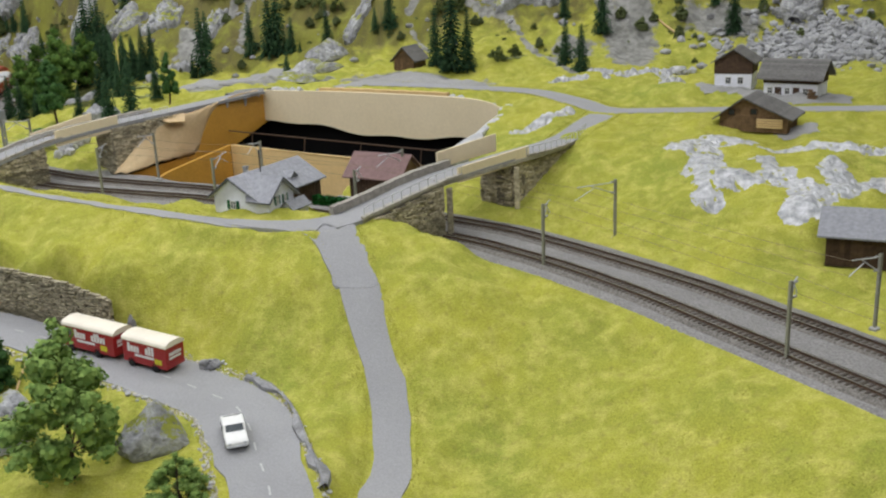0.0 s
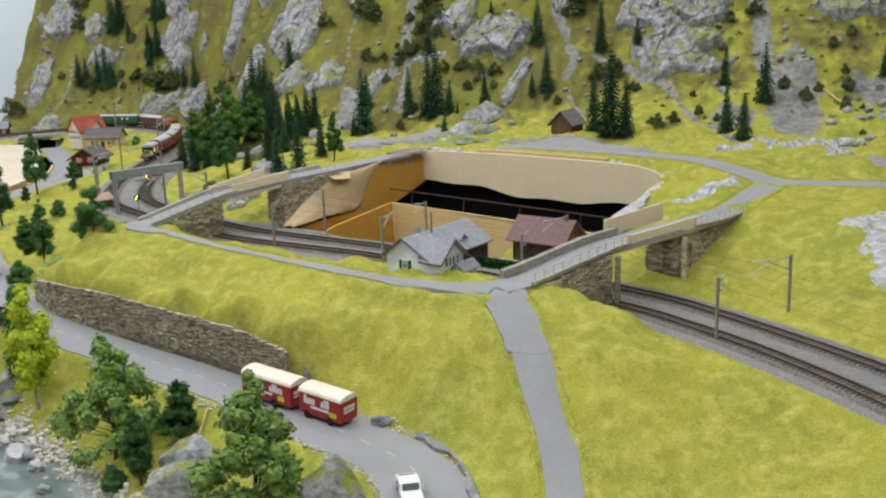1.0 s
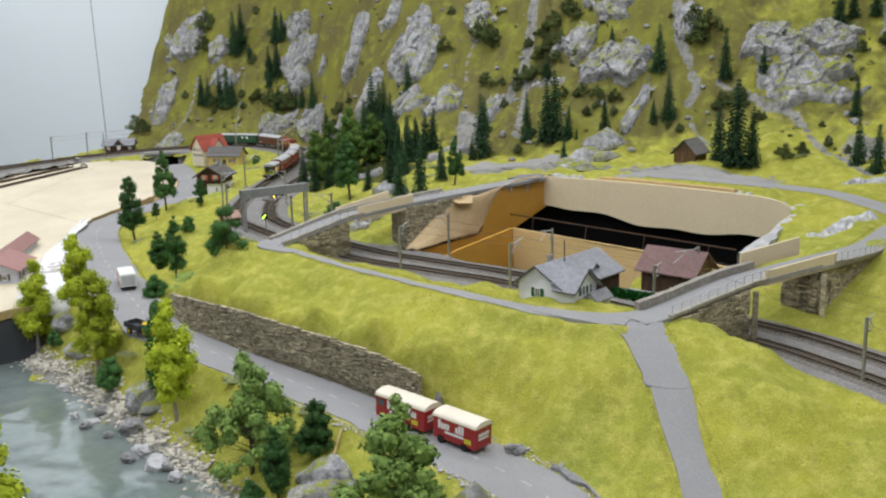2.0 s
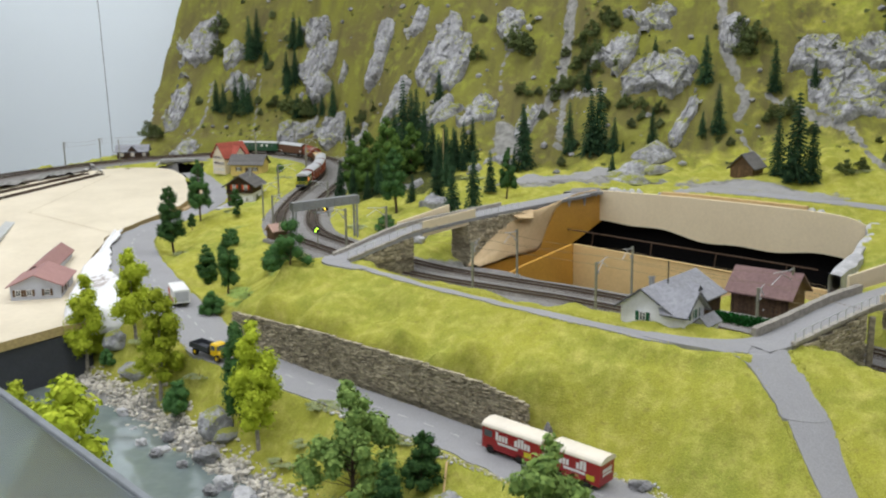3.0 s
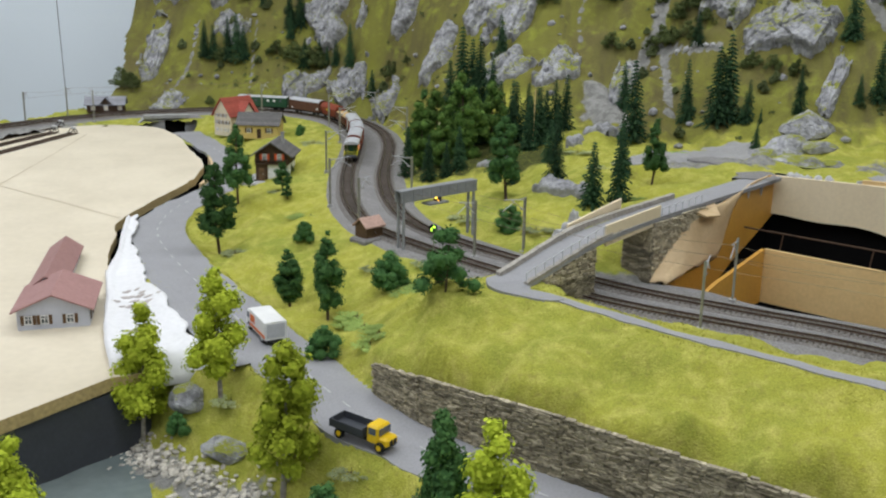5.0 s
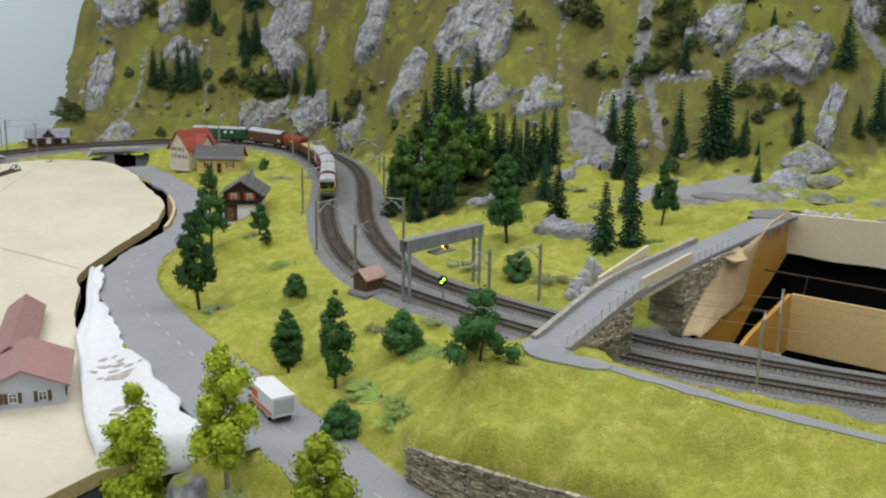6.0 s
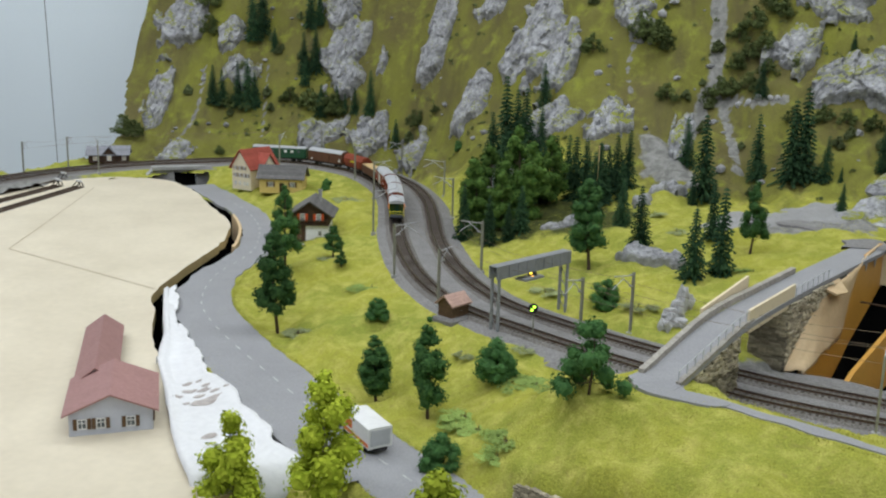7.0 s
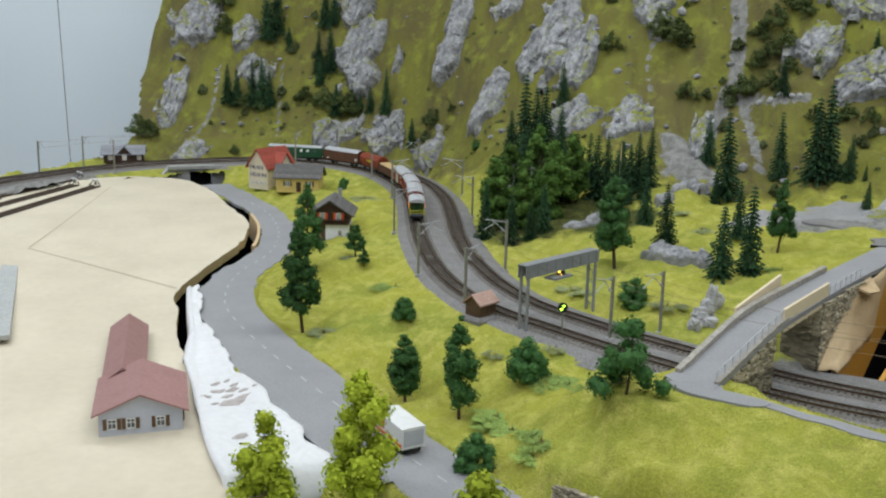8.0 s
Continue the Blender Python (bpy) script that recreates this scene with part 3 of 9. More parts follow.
# ---------------------------------------------------------------- the ground of the layout
LIMIT = [(-2.62, 2.05), (-2.60, 2.80), (-2.56, 3.02), (-2.52, 3.22), (-2.45, 3.34), (-2.43, 3.44), (-2.50, 3.62), (-2.50, 4.12), (1.25, 4.12), (1.25, 0.30), (0.30, 0.62), (-0.45, 0.70),
         (-1.25, 0.95), (-1.70, 1.35), (-1.70, 1.70)]
BOARD_EDGE = [(-1.318, 1.567), (-1.29, 1.60), (-1.33, 1.66), (-1.396, 1.783), (-1.45, 1.85), (-1.541, 1.925), (-1.60, 2.02), (-1.63, 2.09), (-1.684, 2.19),
              (-1.70, 2.36), (-1.715, 2.542), (-1.76, 2.68), (-1.80, 2.74), (-1.90, 2.87), (-1.97, 2.97), (-2.055, 3.056), (-2.10, 3.090), (-2.145, 3.104), (-2.22, 3.106), (-2.29, 3.085), (-2.385, 2.99), (-2.44, 2.82), (-2.46, 2.25), (-2.46, 1.0),
              (-1.56, 1.0)]
HOLE = [(-1.335, 1.57), (-1.345, 1.68), (-1.41, 1.80), (-1.50, 1.945), (-1.575, 2.08), *[tuple(q) for q in offset(spline(LOWER_ROAD, 0.04), 0.034) if 2.13 < q[1] < 2.93], (-1.99, 2.955), (-2.01, 3.08), (-2.05, 3.225), (-2.155, 3.205), (-2.18, 3.11), (-2.25, 3.07), (-2.345, 2.98), (-2.395, 2.81), (-2.42, 2.25), (-2.43, 1.02), (-1.58, 1.02), (-1.37, 1.49)]
JUNCTION = [(-0.262, 1.450, 0.0575), (-0.245, 1.449, 0.0598), (-0.21, 1.449, 0.0606), (-0.185, 1.447, 0.0600), (-0.172, 1.446, 0.0570)]
STEP = 0.0075
gx, gy = np.meshgrid(np.arange(-2.72, 1.26, STEP), np.arange(0.30, 4.13, STEP), indexing="ij")
nx, ny = gx.shape
vx, vy = gx.ravel(), gy.ravel()
vz = ground_z(vx, vy)
foot_y = np.interp(vx, [q[0] for q in FOOT][::-1], [q[1] for q in FOOT][::-1])
dry = np.clip((vy - foot_y + 0.06 + 0.14 * np.clip((-1.15 - vx) / 0.2, 0, 1)) / 0.22, 0, 1)
dry = dry * (1 - 0.45 * np.clip((vx + 0.45) / 0.35, 0, 1))
d_rail = np.minimum(near_line(vx, vy, TRACK_NEAR), near_line(vx, vy, TRACK_FAR))
ROADS = [(LOWER_ROAD, 0.046), (UPPER_PATH, 0.0125), (FRONT_PATH, 0.023), (EAST_ROAD, 0.030), (HILL_ROAD, 0.030), (WEST_ROAD, 0.024)]
d_road = np.full(vx.shape, 9.0)
for line, half in ROADS:
    d_road = np.minimum(d_road, near_line(vx, vy, line) - half)
calm = np.clip(d_road / 0.03, 0, 1) * np.clip((d_rail - 0.035) / 0.03, 0, 1)
rough = fbm(vx, vy, 9, 4, 3) * 0.0105 + fbm(vx, vy, 22, 3, 14) * 0.0062 + fbm(vx, vy, 38, 3, 8) * 0.0022
furrow = fbm(vx * 1.0 + vy * 0.25, vy * 0.30, 11, 4, 21)
rough = rough + dry * (furrow * 0.020 + fbm(vx, vy, 5, 4, 31) * 0.028)
vz = vz + rough * calm


def settle(line, half, drop, shoulder=0.0):
    """Lower or raise the ground to just under a strip laid on it."""
    global vz
    l = spline(line, 0.005)
    near = np.flatnonzero(near_line(vx, vy, line) < half + 0.02)
    d2 = (vx[near, None] - l[None, :, 0]) ** 2 + (vy[near, None] - l[None, :, 1]) ** 2
    k = d2.argmin(1)
    w = np.clip((half + 0.018 - np.sqrt(d2[np.arange(len(near)), k])) / 0.016, 0, 1)
    dist = np.sqrt(d2[np.arange(len(near)), k])
    verge = shoulder * np.clip((dist - half + 0.001) / 0.006, 0, 1)
    vz[near] = vz[near] * (1 - w) + (l[k, 2] - drop + verge) * w


for line, half in ([(q[0], q[1], float(lower_z(q[0]))) for q in LOWER_ROAD], 0.046), (UPPER_PATH, 0.0125), (FRONT_PATH, 0.022), (HILL_ROAD, 0.026), (JUNCTION, 0.034), (UPPER_PATH[:4], 0.019):
    settle(line, half, 0.0016, 0.0030)
settle([(-0.945, 1.725, 0.066), (-0.905, 1.735, 0.0670), (-0.876, 1.765, 0.0710)], 0.026, 0.0020, 0.0020)


settle([(-0.940, 1.704, 0.0655), (-0.900, 1.700, 0.0660), (-0.865, 1.712, 0.0662), (-0.840, 1.735, 0.0670)], 0.020, 0.0010)
bare = inside(vx, vy, [(-1.640, 2.140), (-1.604, 2.067), (-1.562, 1.985), (-1.530, 1.900), (-1.489, 1.833), (-1.418, 1.711), (-1.375, 1.655), (-1.31, 1.675), (-1.305, 1.700), (-1.335, 1.738), (-1.378, 1.786), (-1.437, 1.845), (-1.487, 1.914), (-1.530, 1.971), (-1.60, 2.095)])
vz[bare] -= 0.022                                   # the hollow that the plaster cloth spans


def clear(line, half, drop):
    """Keep the ground under a lane, so that no verge of another lane stands in it."""
    l = spline(line, 0.005)
    near = np.flatnonzero(near_line(vx, vy, line) < half + 0.003)
    k = ((vx[near, None] - l[None, :, 0]) ** 2 + (vy[near, None] - l[None, :, 1]) ** 2).argmin(1)
    vz[near] = np.minimum(vz[near], l[k, 2] - drop)


for line, half in ([(q[0], q[1], float(lower_z(q[0]))) for q in LOWER_ROAD], 0.035), (UPPER_PATH, 0.0125), (FRONT_PATH, 0.0225), (HILL_ROAD, 0.026), (JUNCTION, 0.033), (EAST_ROAD[:2], 0.025), (UPPER_PATH[:4], 0.018), (WEST_ROAD[3:], 0.024):
    clear(line, half, 0.0016)
PIT_EDGE = [(-0.724, 1.964, 0.014), (-0.655, 1.950, 0.0135), (-0.585, 1.904, 0.0125), (-0.45, 1.859, 0.0085), (-0.265, 1.803, 0.0035)]
for line in (TRACK_NEAR, TRACK_FAR):
    settle([(x, y, float(rail_z(x))) for x, y in line], 0.036, 0.005)

clear(PIT_EDGE, 0.030, 0.004)


def mask(ellipses):
    out = np.zeros(vx.shape)
    for x, y, a, b, turn in ellipses:
        c, s = math.cos(radians(turn)), math.sin(radians(turn))
        u, v = (vx - x) * c + (vy - y) * s, -(vx - x) * s + (vy - y) * c
        out = np.maximum(out, np.clip(1.5 - np.sqrt((u / a) ** 2 + (v / b) ** 2), 0, 1))
    return out


gravel = mask([(-0.66, 2.50, 0.14, 0.075, 10), (-0.58, 2.46, 0.06, 0.06, 0), (-0.21, 2.425, 0.17, 0.055, -10), (-0.86, 2.83, 0.035, 0.10, 30), (0.14, 2.62, 0.05, 0.04, 0), (0.27, 2.62, 0.06, 0.12, 0),
               (-0.885, 2.30, 0.05, 0.022, -20), (-1.22, 2.93, 0.05, 0.06, 0), (0.29, 2.72, 0.05, 0.1, 0), (-0.735, 1.965, 0.07, 0.036, 30), (-0.79, 1.945, 0.06, 0.035, 30), (-2.40, 2.85, 0.10, 0.30, 0), (0.72, 2.6, 0.16, 0.12, 0), (0.50, 2.72, 0.1, 0.06, 0)])
for line, half in (([(-0.758, 3.30), (-0.760, 3.142), (-0.763, 3.050), (-0.782, 3.031), (-0.810, 2.959), (-0.836, 2.864), (-0.90, 2.816)], 0.022),
                   ([(-0.776, 3.016), (-0.731, 2.999), (-0.689, 2.951), (-0.629, 2.938)], 0.012), ([(-0.744, 2.994), (-0.738, 2.940), (-0.730, 2.864), (-0.722, 2.802)], 0.014),
                   ([(-0.33, 3.05), (-0.320, 2.978), (-0.291, 2.926), (-0.275, 2.886), (-0.253, 2.847), (-0.269, 2.803)], 0.016), ([(-0.263, 2.754), (-0.237, 2.707), (-0.205, 2.661)], 0.012),
                   ([(-0.20, 2.86), (-0.146, 2.830), (-0.081, 2.785), (-0.027, 2.756), (0.008, 2.698), (0.046, 2.623), (0.10, 2.560), (0.138, 2.440)], 0.014),
                   ([(0.21, 3.2), (0.207, 2.967), (0.216, 2.805), (0.24, 2.70)], 0.030), ([(-0.948, 3.141), (-0.957, 3.104), (-0.948, 3.063)], 0.008),
                   ([(-2.242, 3.627), (-2.228, 3.568), (-2.228, 3.494), (-2.264, 3.433)], 0.010), ([(-2.042, 3.640), (-2.024, 3.563), (-2.002, 3.479)], 0.008)):
    gravel = np.maximum(gravel, np.clip(1.3 - near_line(vx, vy, line) / half, 0, 1))
shore = np.minimum(near_line(vx, vy, SHORE), near_line(vx, vy, SHORE2))
gravel = np.maximum(gravel, np.clip(1.2 - shore / 0.03, 0, 1))
forest = mask([(-1.10, 2.60, 0.15, 0.10, 20), (-1.0, 2.56, 0.1, 0.08, 0), (-1.2, 2.68, 0.06, 0.08, 0)])
fy, fx = np.meshgrid(np.arange(ny - 1), np.arange(nx - 1))
a = (fx * ny + fy).ravel()
quads = np.stack([a, a + ny, a + ny + 1, a + 1], 1)
mx, my = vx[quads].mean(1), vy[quads].mean(1)
keep = inside(mx, my, LIMIT) & ~inside(mx, my, PIT) & ~inside(mx, my, HOLE)
quads = quads[keep]
used = np.unique(quads)
index = np.full(len(vx), -1)
index[used] = np.arange(len(used))
me = bpy.data.meshes.new("ground")
me.vertices.add(len(used))
me.vertices.foreach_set("co", np.stack([vx[used], vy[used], vz[used]], 1).ravel())
me.loops.add(quads.size)
me.loops.foreach_set("vertex_index", index[quads].ravel())
me.polygons.add(len(quads))
me.polygons.foreach_set("loop_start", np.arange(0, quads.size, 4))
me.polygons.foreach_set("loop_total", np.full(len(quads), 4))
for key, values in (("dry", dry), ("gravel", gravel), ("forest", forest)):
    me.attributes.new(key, "FLOAT", "POINT").data.foreach_set("value", values[used])
me.update(calc_edges=True)
me.shade_smooth()
me.materials.append(GRASS)
tagged(new("ground", me), "model landscape covered with yellow-green static grass, steep olive hillside behind", "ground", kind="structure")
bm = bmesh.new()
box(bm, -2.62, 1.22, 0.75, 0.77, -0.95, -0.20)
tagged(part("trim", bm, BOARDEDGE), "wooden fascia board under the front edge of the layout", "fascia", kind="structure")


def surf_z(x, y):
    """Height of the finished ground, unevenness included (numbers or arrays)."""
    u = np.clip((np.asarray(x, float) + 2.72) / STEP, 0, nx - 1.001)
    v = np.clip((np.asarray(y, float) - 0.30) / STEP, 0, ny - 1.001)
    i, j = u.astype(int), v.astype(int)
    fu, fv = u - i, v - j
    g_ = vz.reshape(nx, ny)
    return (g_[i, j] * (1 - fv) + g_[i, j + 1] * fv) * (1 - fu) + (g_[i + 1, j] * (1 - fv) + g_[i + 1, j + 1] * fv) * fu


# ---------------------------------------------------------------- roads
def ribbon(name, line, half, mat, label, lift=0.0025, step=0.012, cols=5, camber=0.0006, ragged=0.0, depth=0.006, tag=True, hug=True, category="road"):
    """A strip laid along a line on the ground, with thickness."""
    l = spline(line, step)
    nrm = normals(l)
    rows, verts, faces = len(l), [], []
    for k in range(cols):
        u = -1 + 2 * k / (cols - 1)
        w = np.broadcast_to(half * u, (rows,))
        jag = ragged * vnoise(np.arange(rows) * 0.45, np.full(rows, 7.0 + 3 * u), 5) if abs(u) == 1 else 0.0
        q = l[:, :2] + nrm * (w + jag * np.sign(u) if abs(u) == 1 else w)[..., None]
        if l.shape[1] > 2:
            z = l[:, 2] + lift
            if hug:
                z = np.maximum(z, ground_z(q[:, 0], q[:, 1]) * 0.35 + z * 0.65)
        else:
            z = ground_z(q[:, 0], q[:, 1]) + lift
        z = z + camber * (1 - u * u)
        verts += [(x, y, float(h)) for (x, y), h in zip(q, z)]
    n = len(verts)
    verts += [(x, y, z - depth) for x, y, z in verts]
    at = lambda k, i: k * rows + i
    for k in range(cols - 1):
        for i in range(rows - 1):
            faces.append((at(k, i), at(k, i + 1), at(k + 1, i + 1), at(k + 1, i))[::-1])
    for i in range(rows - 1):
        faces.append((at(0, i), at(0, i + 1), n + at(0, i + 1), n + at(0, i))[::-1][::-1])
        faces.append((at(cols - 1, i), n + at(cols - 1, i), n + at(cols - 1, i + 1), at(cols - 1, i + 1)))
    ob = mesh_object(name, verts, faces, mat, smooth=False)
    if tag:
        tagged(ob, label, category, kind="structure")
    return ob


LOWER3 = [(x, y, float(lower_z(x))) for x, y in LOWER_ROAD]
run_y = spline(LOWER3, 0.012)[:, 1]
run_x = spline(LOWER3, 0.012)[:, 0]
ribbon("road", LOWER3, 0.047 - 0.006 * np.clip((-0.42 - run_x) / 0.1, 0, 1) * np.clip((run_x + 1.06) / 0.08, 0, 1) + 0.006 * np.exp(-((run_x + 1.0) / 0.06) ** 2) - 0.011 * np.clip((run_y - 2.15) / 0.2, 0, 1) - 0.008 * np.clip((1.17 - run_y) / 0.1, 0, 1), ASPHALT, "grey country road along the river with a dashed white centre line", ragged=0.004, cols=7, lift=0.0, hug=False)
run_x = spline(UPPER_PATH, 0.012)[:, 0]
ribbon("road", UPPER_PATH, 0.0080 + 0.0095 * np.clip((run_x + 0.52) / 0.26, 0, 1), ASPHALT, "narrow grey field track along the top of the bank", ragged=0.003, lift=0.0, hug=False)
run_y = spline(FRONT_PATH, 0.012)[:, 1]
ribbon("road", FRONT_PATH, np.interp(run_y, [0.85, 1.06, 1.12, 1.165, 1.20, 1.26, 1.32], [0.024, 0.022, 0.0185, 0.0175, 0.019, 0.021, 0.0235]), ASPHALT, "grey lane running down the meadow to the front edge", ragged=0.003, lift=0.0, hug=False)
ribbon("road", HILL_ROAD, 0.028, ASPHALT, "grey lane across the plateau past the farmhouses", ragged=0.003, lift=0.0, hug=False)
ribbon("road", EAST_ROAD, 0.025, ASPHALT, "grey lane over the eastern stone bridge", lift=0.0006, hug=False)
ribbon("road", WEST_ROAD, 0.023, ASPHALT, "grey lane over the western stone bridge", lift=0.0008, hug=False)


def lane_patch(rim, lanes):
    """The rounded meeting of lanes, spread evenly over their levels."""
    rim = spline(rim, 0.005)
    ways = np.concatenate([spline(q, 0.005) for q in lanes])
    bm = bmesh.new()
    low = []
    for x, y in rim:
        w = 1 / ((ways[:, 0] - x) ** 2 + (ways[:, 1] - y) ** 2 + 0.00006) ** 2
        low.append((x, y, float((ways[:, 2] * w).sum() / w.sum()) + 0.0012))
    top = [bm.verts.new(q) for q in low]
    foot = [bm.verts.new((x, y, z - 0.006)) for x, y, z in low]
    bm.faces.new(top)
    for i in range(len(top)):
        j = (i + 1) % len(top)
        bm.faces.new((top[i], foot[i], foot[j], top[j]))
    bmesh.ops.triangulate(bm, faces=[f for f in bm.faces if len(f.verts) > 4])
    bmesh.ops.recalc_face_normals(bm, faces=bm.faces)
    return part("road", bm, ASPHALT)


EAST_RIM = [(-0.330, 1.450), (-0.285, 1.430), (-0.245, 1.417), (-0.212, 1.404), (-0.195, 1.388), (-0.180, 1.360), (-0.168, 1.340), (-0.158, 1.322), (-0.114, 1.334),
            (-0.128, 1.362), (-0.144, 1.395), (-0.159, 1.422), (-0.163, 1.441), (-0.154, 1.462), (-0.163, 1.478), (-0.190, 1.488), (-0.208, 1.476), (-0.235, 1.464), (-0.275, 1.462), (-0.325, 1.474)]
WEST_RIM = [(-0.913, 1.748), (-0.906, 1.724), (-0.892, 1.708), (-0.868, 1.698), (-0.830, 1.690), (-0.812, 1.704), (-0.842, 1.714), (-0.856, 1.728), (-0.858, 1.746), (-0.876, 1.772), (-0.898, 1.766)]
tagged(lane_patch(EAST_RIM, (UPPER_PATH[:4], FRONT_PATH[:5], EAST_ROAD[:3])), "grey junction of the lanes", "road", kind="structure")
tagged(lane_patch(WEST_RIM, (UPPER_PATH[-3:], WEST_ROAD[:3])), "grey meeting of the field track and the bridge lane", "road", kind="structure")
for line in ([(-0.575, 2.30, 0.1105), (-0.565, 2.37, 0.1115), (-0.61, 2.47, 0.108), (-0.66, 2.53, 0.106)],):
    ribbon("road", line, 0.030, SHOULDER, "pale gravel yard on the plateau", ragged=0.006, lift=0.003)
# dashed centre line of the lower road
l = spline(LOWER3, 0.004)
i, dashes = 30, 0
centre = thing("road_marking", "dashed white centre line on the grey road", "road marking", Matrix(), kind="structure")
while i < len(l) - 60:
    seg = l[i:i + 5]
    nrm = normals(seg)
    lift_z = seg[:, 2] + 0.0012
    vs = [(*(seg[k, :2] + nrm[k] * w), float(lift_z[k])) for k in range(5) for w in (-0.0009, 0.0009)]
    mesh_object("dash", vs, [(2 * k, 2 * k + 1, 2 * k + 3, 2 * k + 2) for k in range(4)], ROADPAINT, centre)
    i += 11

# ---------------------------------------------------------------- track
def bed(name, line, half_top, half_foot, top, mat, label, cols=None, step=0.02):
    l = spline(line, step)
    nrm = normals(l)
    prof = [(-half_foot, -0.012), (-half_top, top), (0.0, top), (half_top, top), (half_foot, -0.012)]
    rows, verts, faces = len(l), [], []
    for w, h in prof:
        q = l[:, :2] + nrm * w
        verts += [(x, y, float(rail_z(l[i, 0])) + h + 0.0006 * float(vnoise(np.array([i * 0.7]), np.array([w * 300.0]))[0])) for i, (x, y) in enumerate(q)]
    for k in range(len(prof) - 1):
        for i in range(rows - 1):
            faces.append((k * rows + i, (k + 1) * rows + i, (k + 1) * rows + i + 1, k * rows + i + 1)[::-1])
    return tagged(mesh_object(name, verts, faces, mat, smooth=True), label, "track bed", kind="structure")


MID = [((a[0] + b[0]) / 2, (a[1] + b[1]) / 2) for a, b in zip(TRACK_NEAR, TRACK_FAR)]
bed("trim", MID, 0.072, 0.088, -0.0018, SHOULDER, "grey gravel formation under the double track")
bed("trim", TRACK_NEAR, 0.0185, 0.030, 0.0010, BALLAST, "brown-grey ballast bed of the nearer track")
bed("trim", TRACK_FAR, 0.0185, 0.030, 0.0010, BALLAST, "brown-grey ballast bed of the farther track")


def sleeper_mesh():
    bm = bmesh.new()
    box(bm, -0.0148, 0.0148, -0.0014, 0.0014, -0.0010, 0.0011, 0.0003)
    for s in (-1, 1):
        box(bm, s * 0.0083 - 0.0019, s * 0.0083 + 0.0019, -0.0010, 0.0010, 0.0010, 0.0018)
    me = bpy.data.meshes.new("sleeper")
    bm.to_mesh(me)
    bm.free()
    me.materials.append(SLEEPER)
    return me


SLEEPER_MESH = sleeper_mesh()


def rail_strip(line, gauge_off, prof, mat, name, parent):
    l = spline(line, 0.015)
    nrm = normals(l)
    rows, verts, faces = len(l), [], []
    for w, h in prof:
        q = l[:, :2] + nrm * (gauge_off + w)
        verts += [(x, y, float(rail_z(l[i, 0])) + 0.0021 + h) for i, (x, y) in enumerate(q)]
    n = len(prof)
    for k in range(n):
        for i in range(rows - 1):
            faces.append((k * rows + i, k * rows + i + 1, ((k + 1) % n) * rows + i + 1, ((k + 1) % n) * rows + i))
    return mesh_object(name, verts, faces, mat, parent)


def track(line, label, near_run):
    t = thing("railway_track", label, "railway track", Matrix())
    for s in (-1, 1):
        rail_strip(line, s * 0.0083, [(-0.0011, 0.0), (-0.0004, 0.0004), (-0.0004, 0.0021), (0.0004, 0.0021), (0.0004, 0.0004), (0.0011, 0.0)], RAIL, "rail", t)
        rail_strip(line, s * 0.0083, [(-0.00055, 0.00205), (-0.00055, 0.0027), (0.00055, 0.0027), (0.00055, 0.00205)], RAILHEAD, "rail_head", t)
    l = spline(line, 0.0072)
    nrm = normals(l)
    rest, count = [], 0
    for i in range(len(l)):
        x, y = l[i]
        m = Matrix.Translation((x, y, float(rail_z(x)) + 0.0010)) @ Matrix.Rotation(math.atan2(nrm[i][1], nrm[i][0]) + random.uniform(-0.012, 0.012), 4, "Z")
        if near_run[0] < x < near_run[1] and count < 295:
            o = new("sleeper", SLEEPER_MESH)
            o.parent = t
            o.matrix_world = m
            count += 1
        else:
            rest.append(m)
    co = np.array([tuple(v.co) for v in SLEEPER_MESH.vertices])
    fs = [tuple(p.vertices) for p in SLEEPER_MESH.polygons]
    verts, faces = [], []
    for m in rest:
        mm = np.array(m)
        base = len(verts)
        verts += (co @ mm[:3, :3].T + mm[:3, 3]).tolist()
        faces += [tuple(base + k for k in f) for f in fs]
    tagged(mesh_object("sleeper_run", verts, faces, SLEEPER, t), kind="stuff")
    return t


track(TRACK_NEAR, "model railway track with brown sleepers on ballast, nearer line", (-1.15, 0.62))
track(TRACK_FAR, "model railway track with brown sleepers on ballast, farther line", (-1.10, 0.70))

# ---------------------------------------------------------------- river and board
def water_sheet():
    xs, ys = np.meshgrid(np.arange(-1.95, 0.05, 0.012), np.arange(0.72, 1.95, 0.012), indexing="ij")
    z = -0.134 + 0.0011 * fbm(xs.ravel(), ys.ravel(), 26, 3, 4)
    a_, b_ = xs.shape
    fj, fi = np.meshgrid(np.arange(b_ - 1), np.arange(a_ - 1))
    k = (fi * b_ + fj).ravel()
    return mesh_object("water", np.stack([xs.ravel(), ys.ravel(), z], 1), [tuple(q) for q in np.stack([k, k + b_, k + b_ + 1, k + 1], 1).tolist()], WATER, smooth=True)


tagged(water_sheet(), "murky green-grey model river with small ripples", "water", kind="structure")


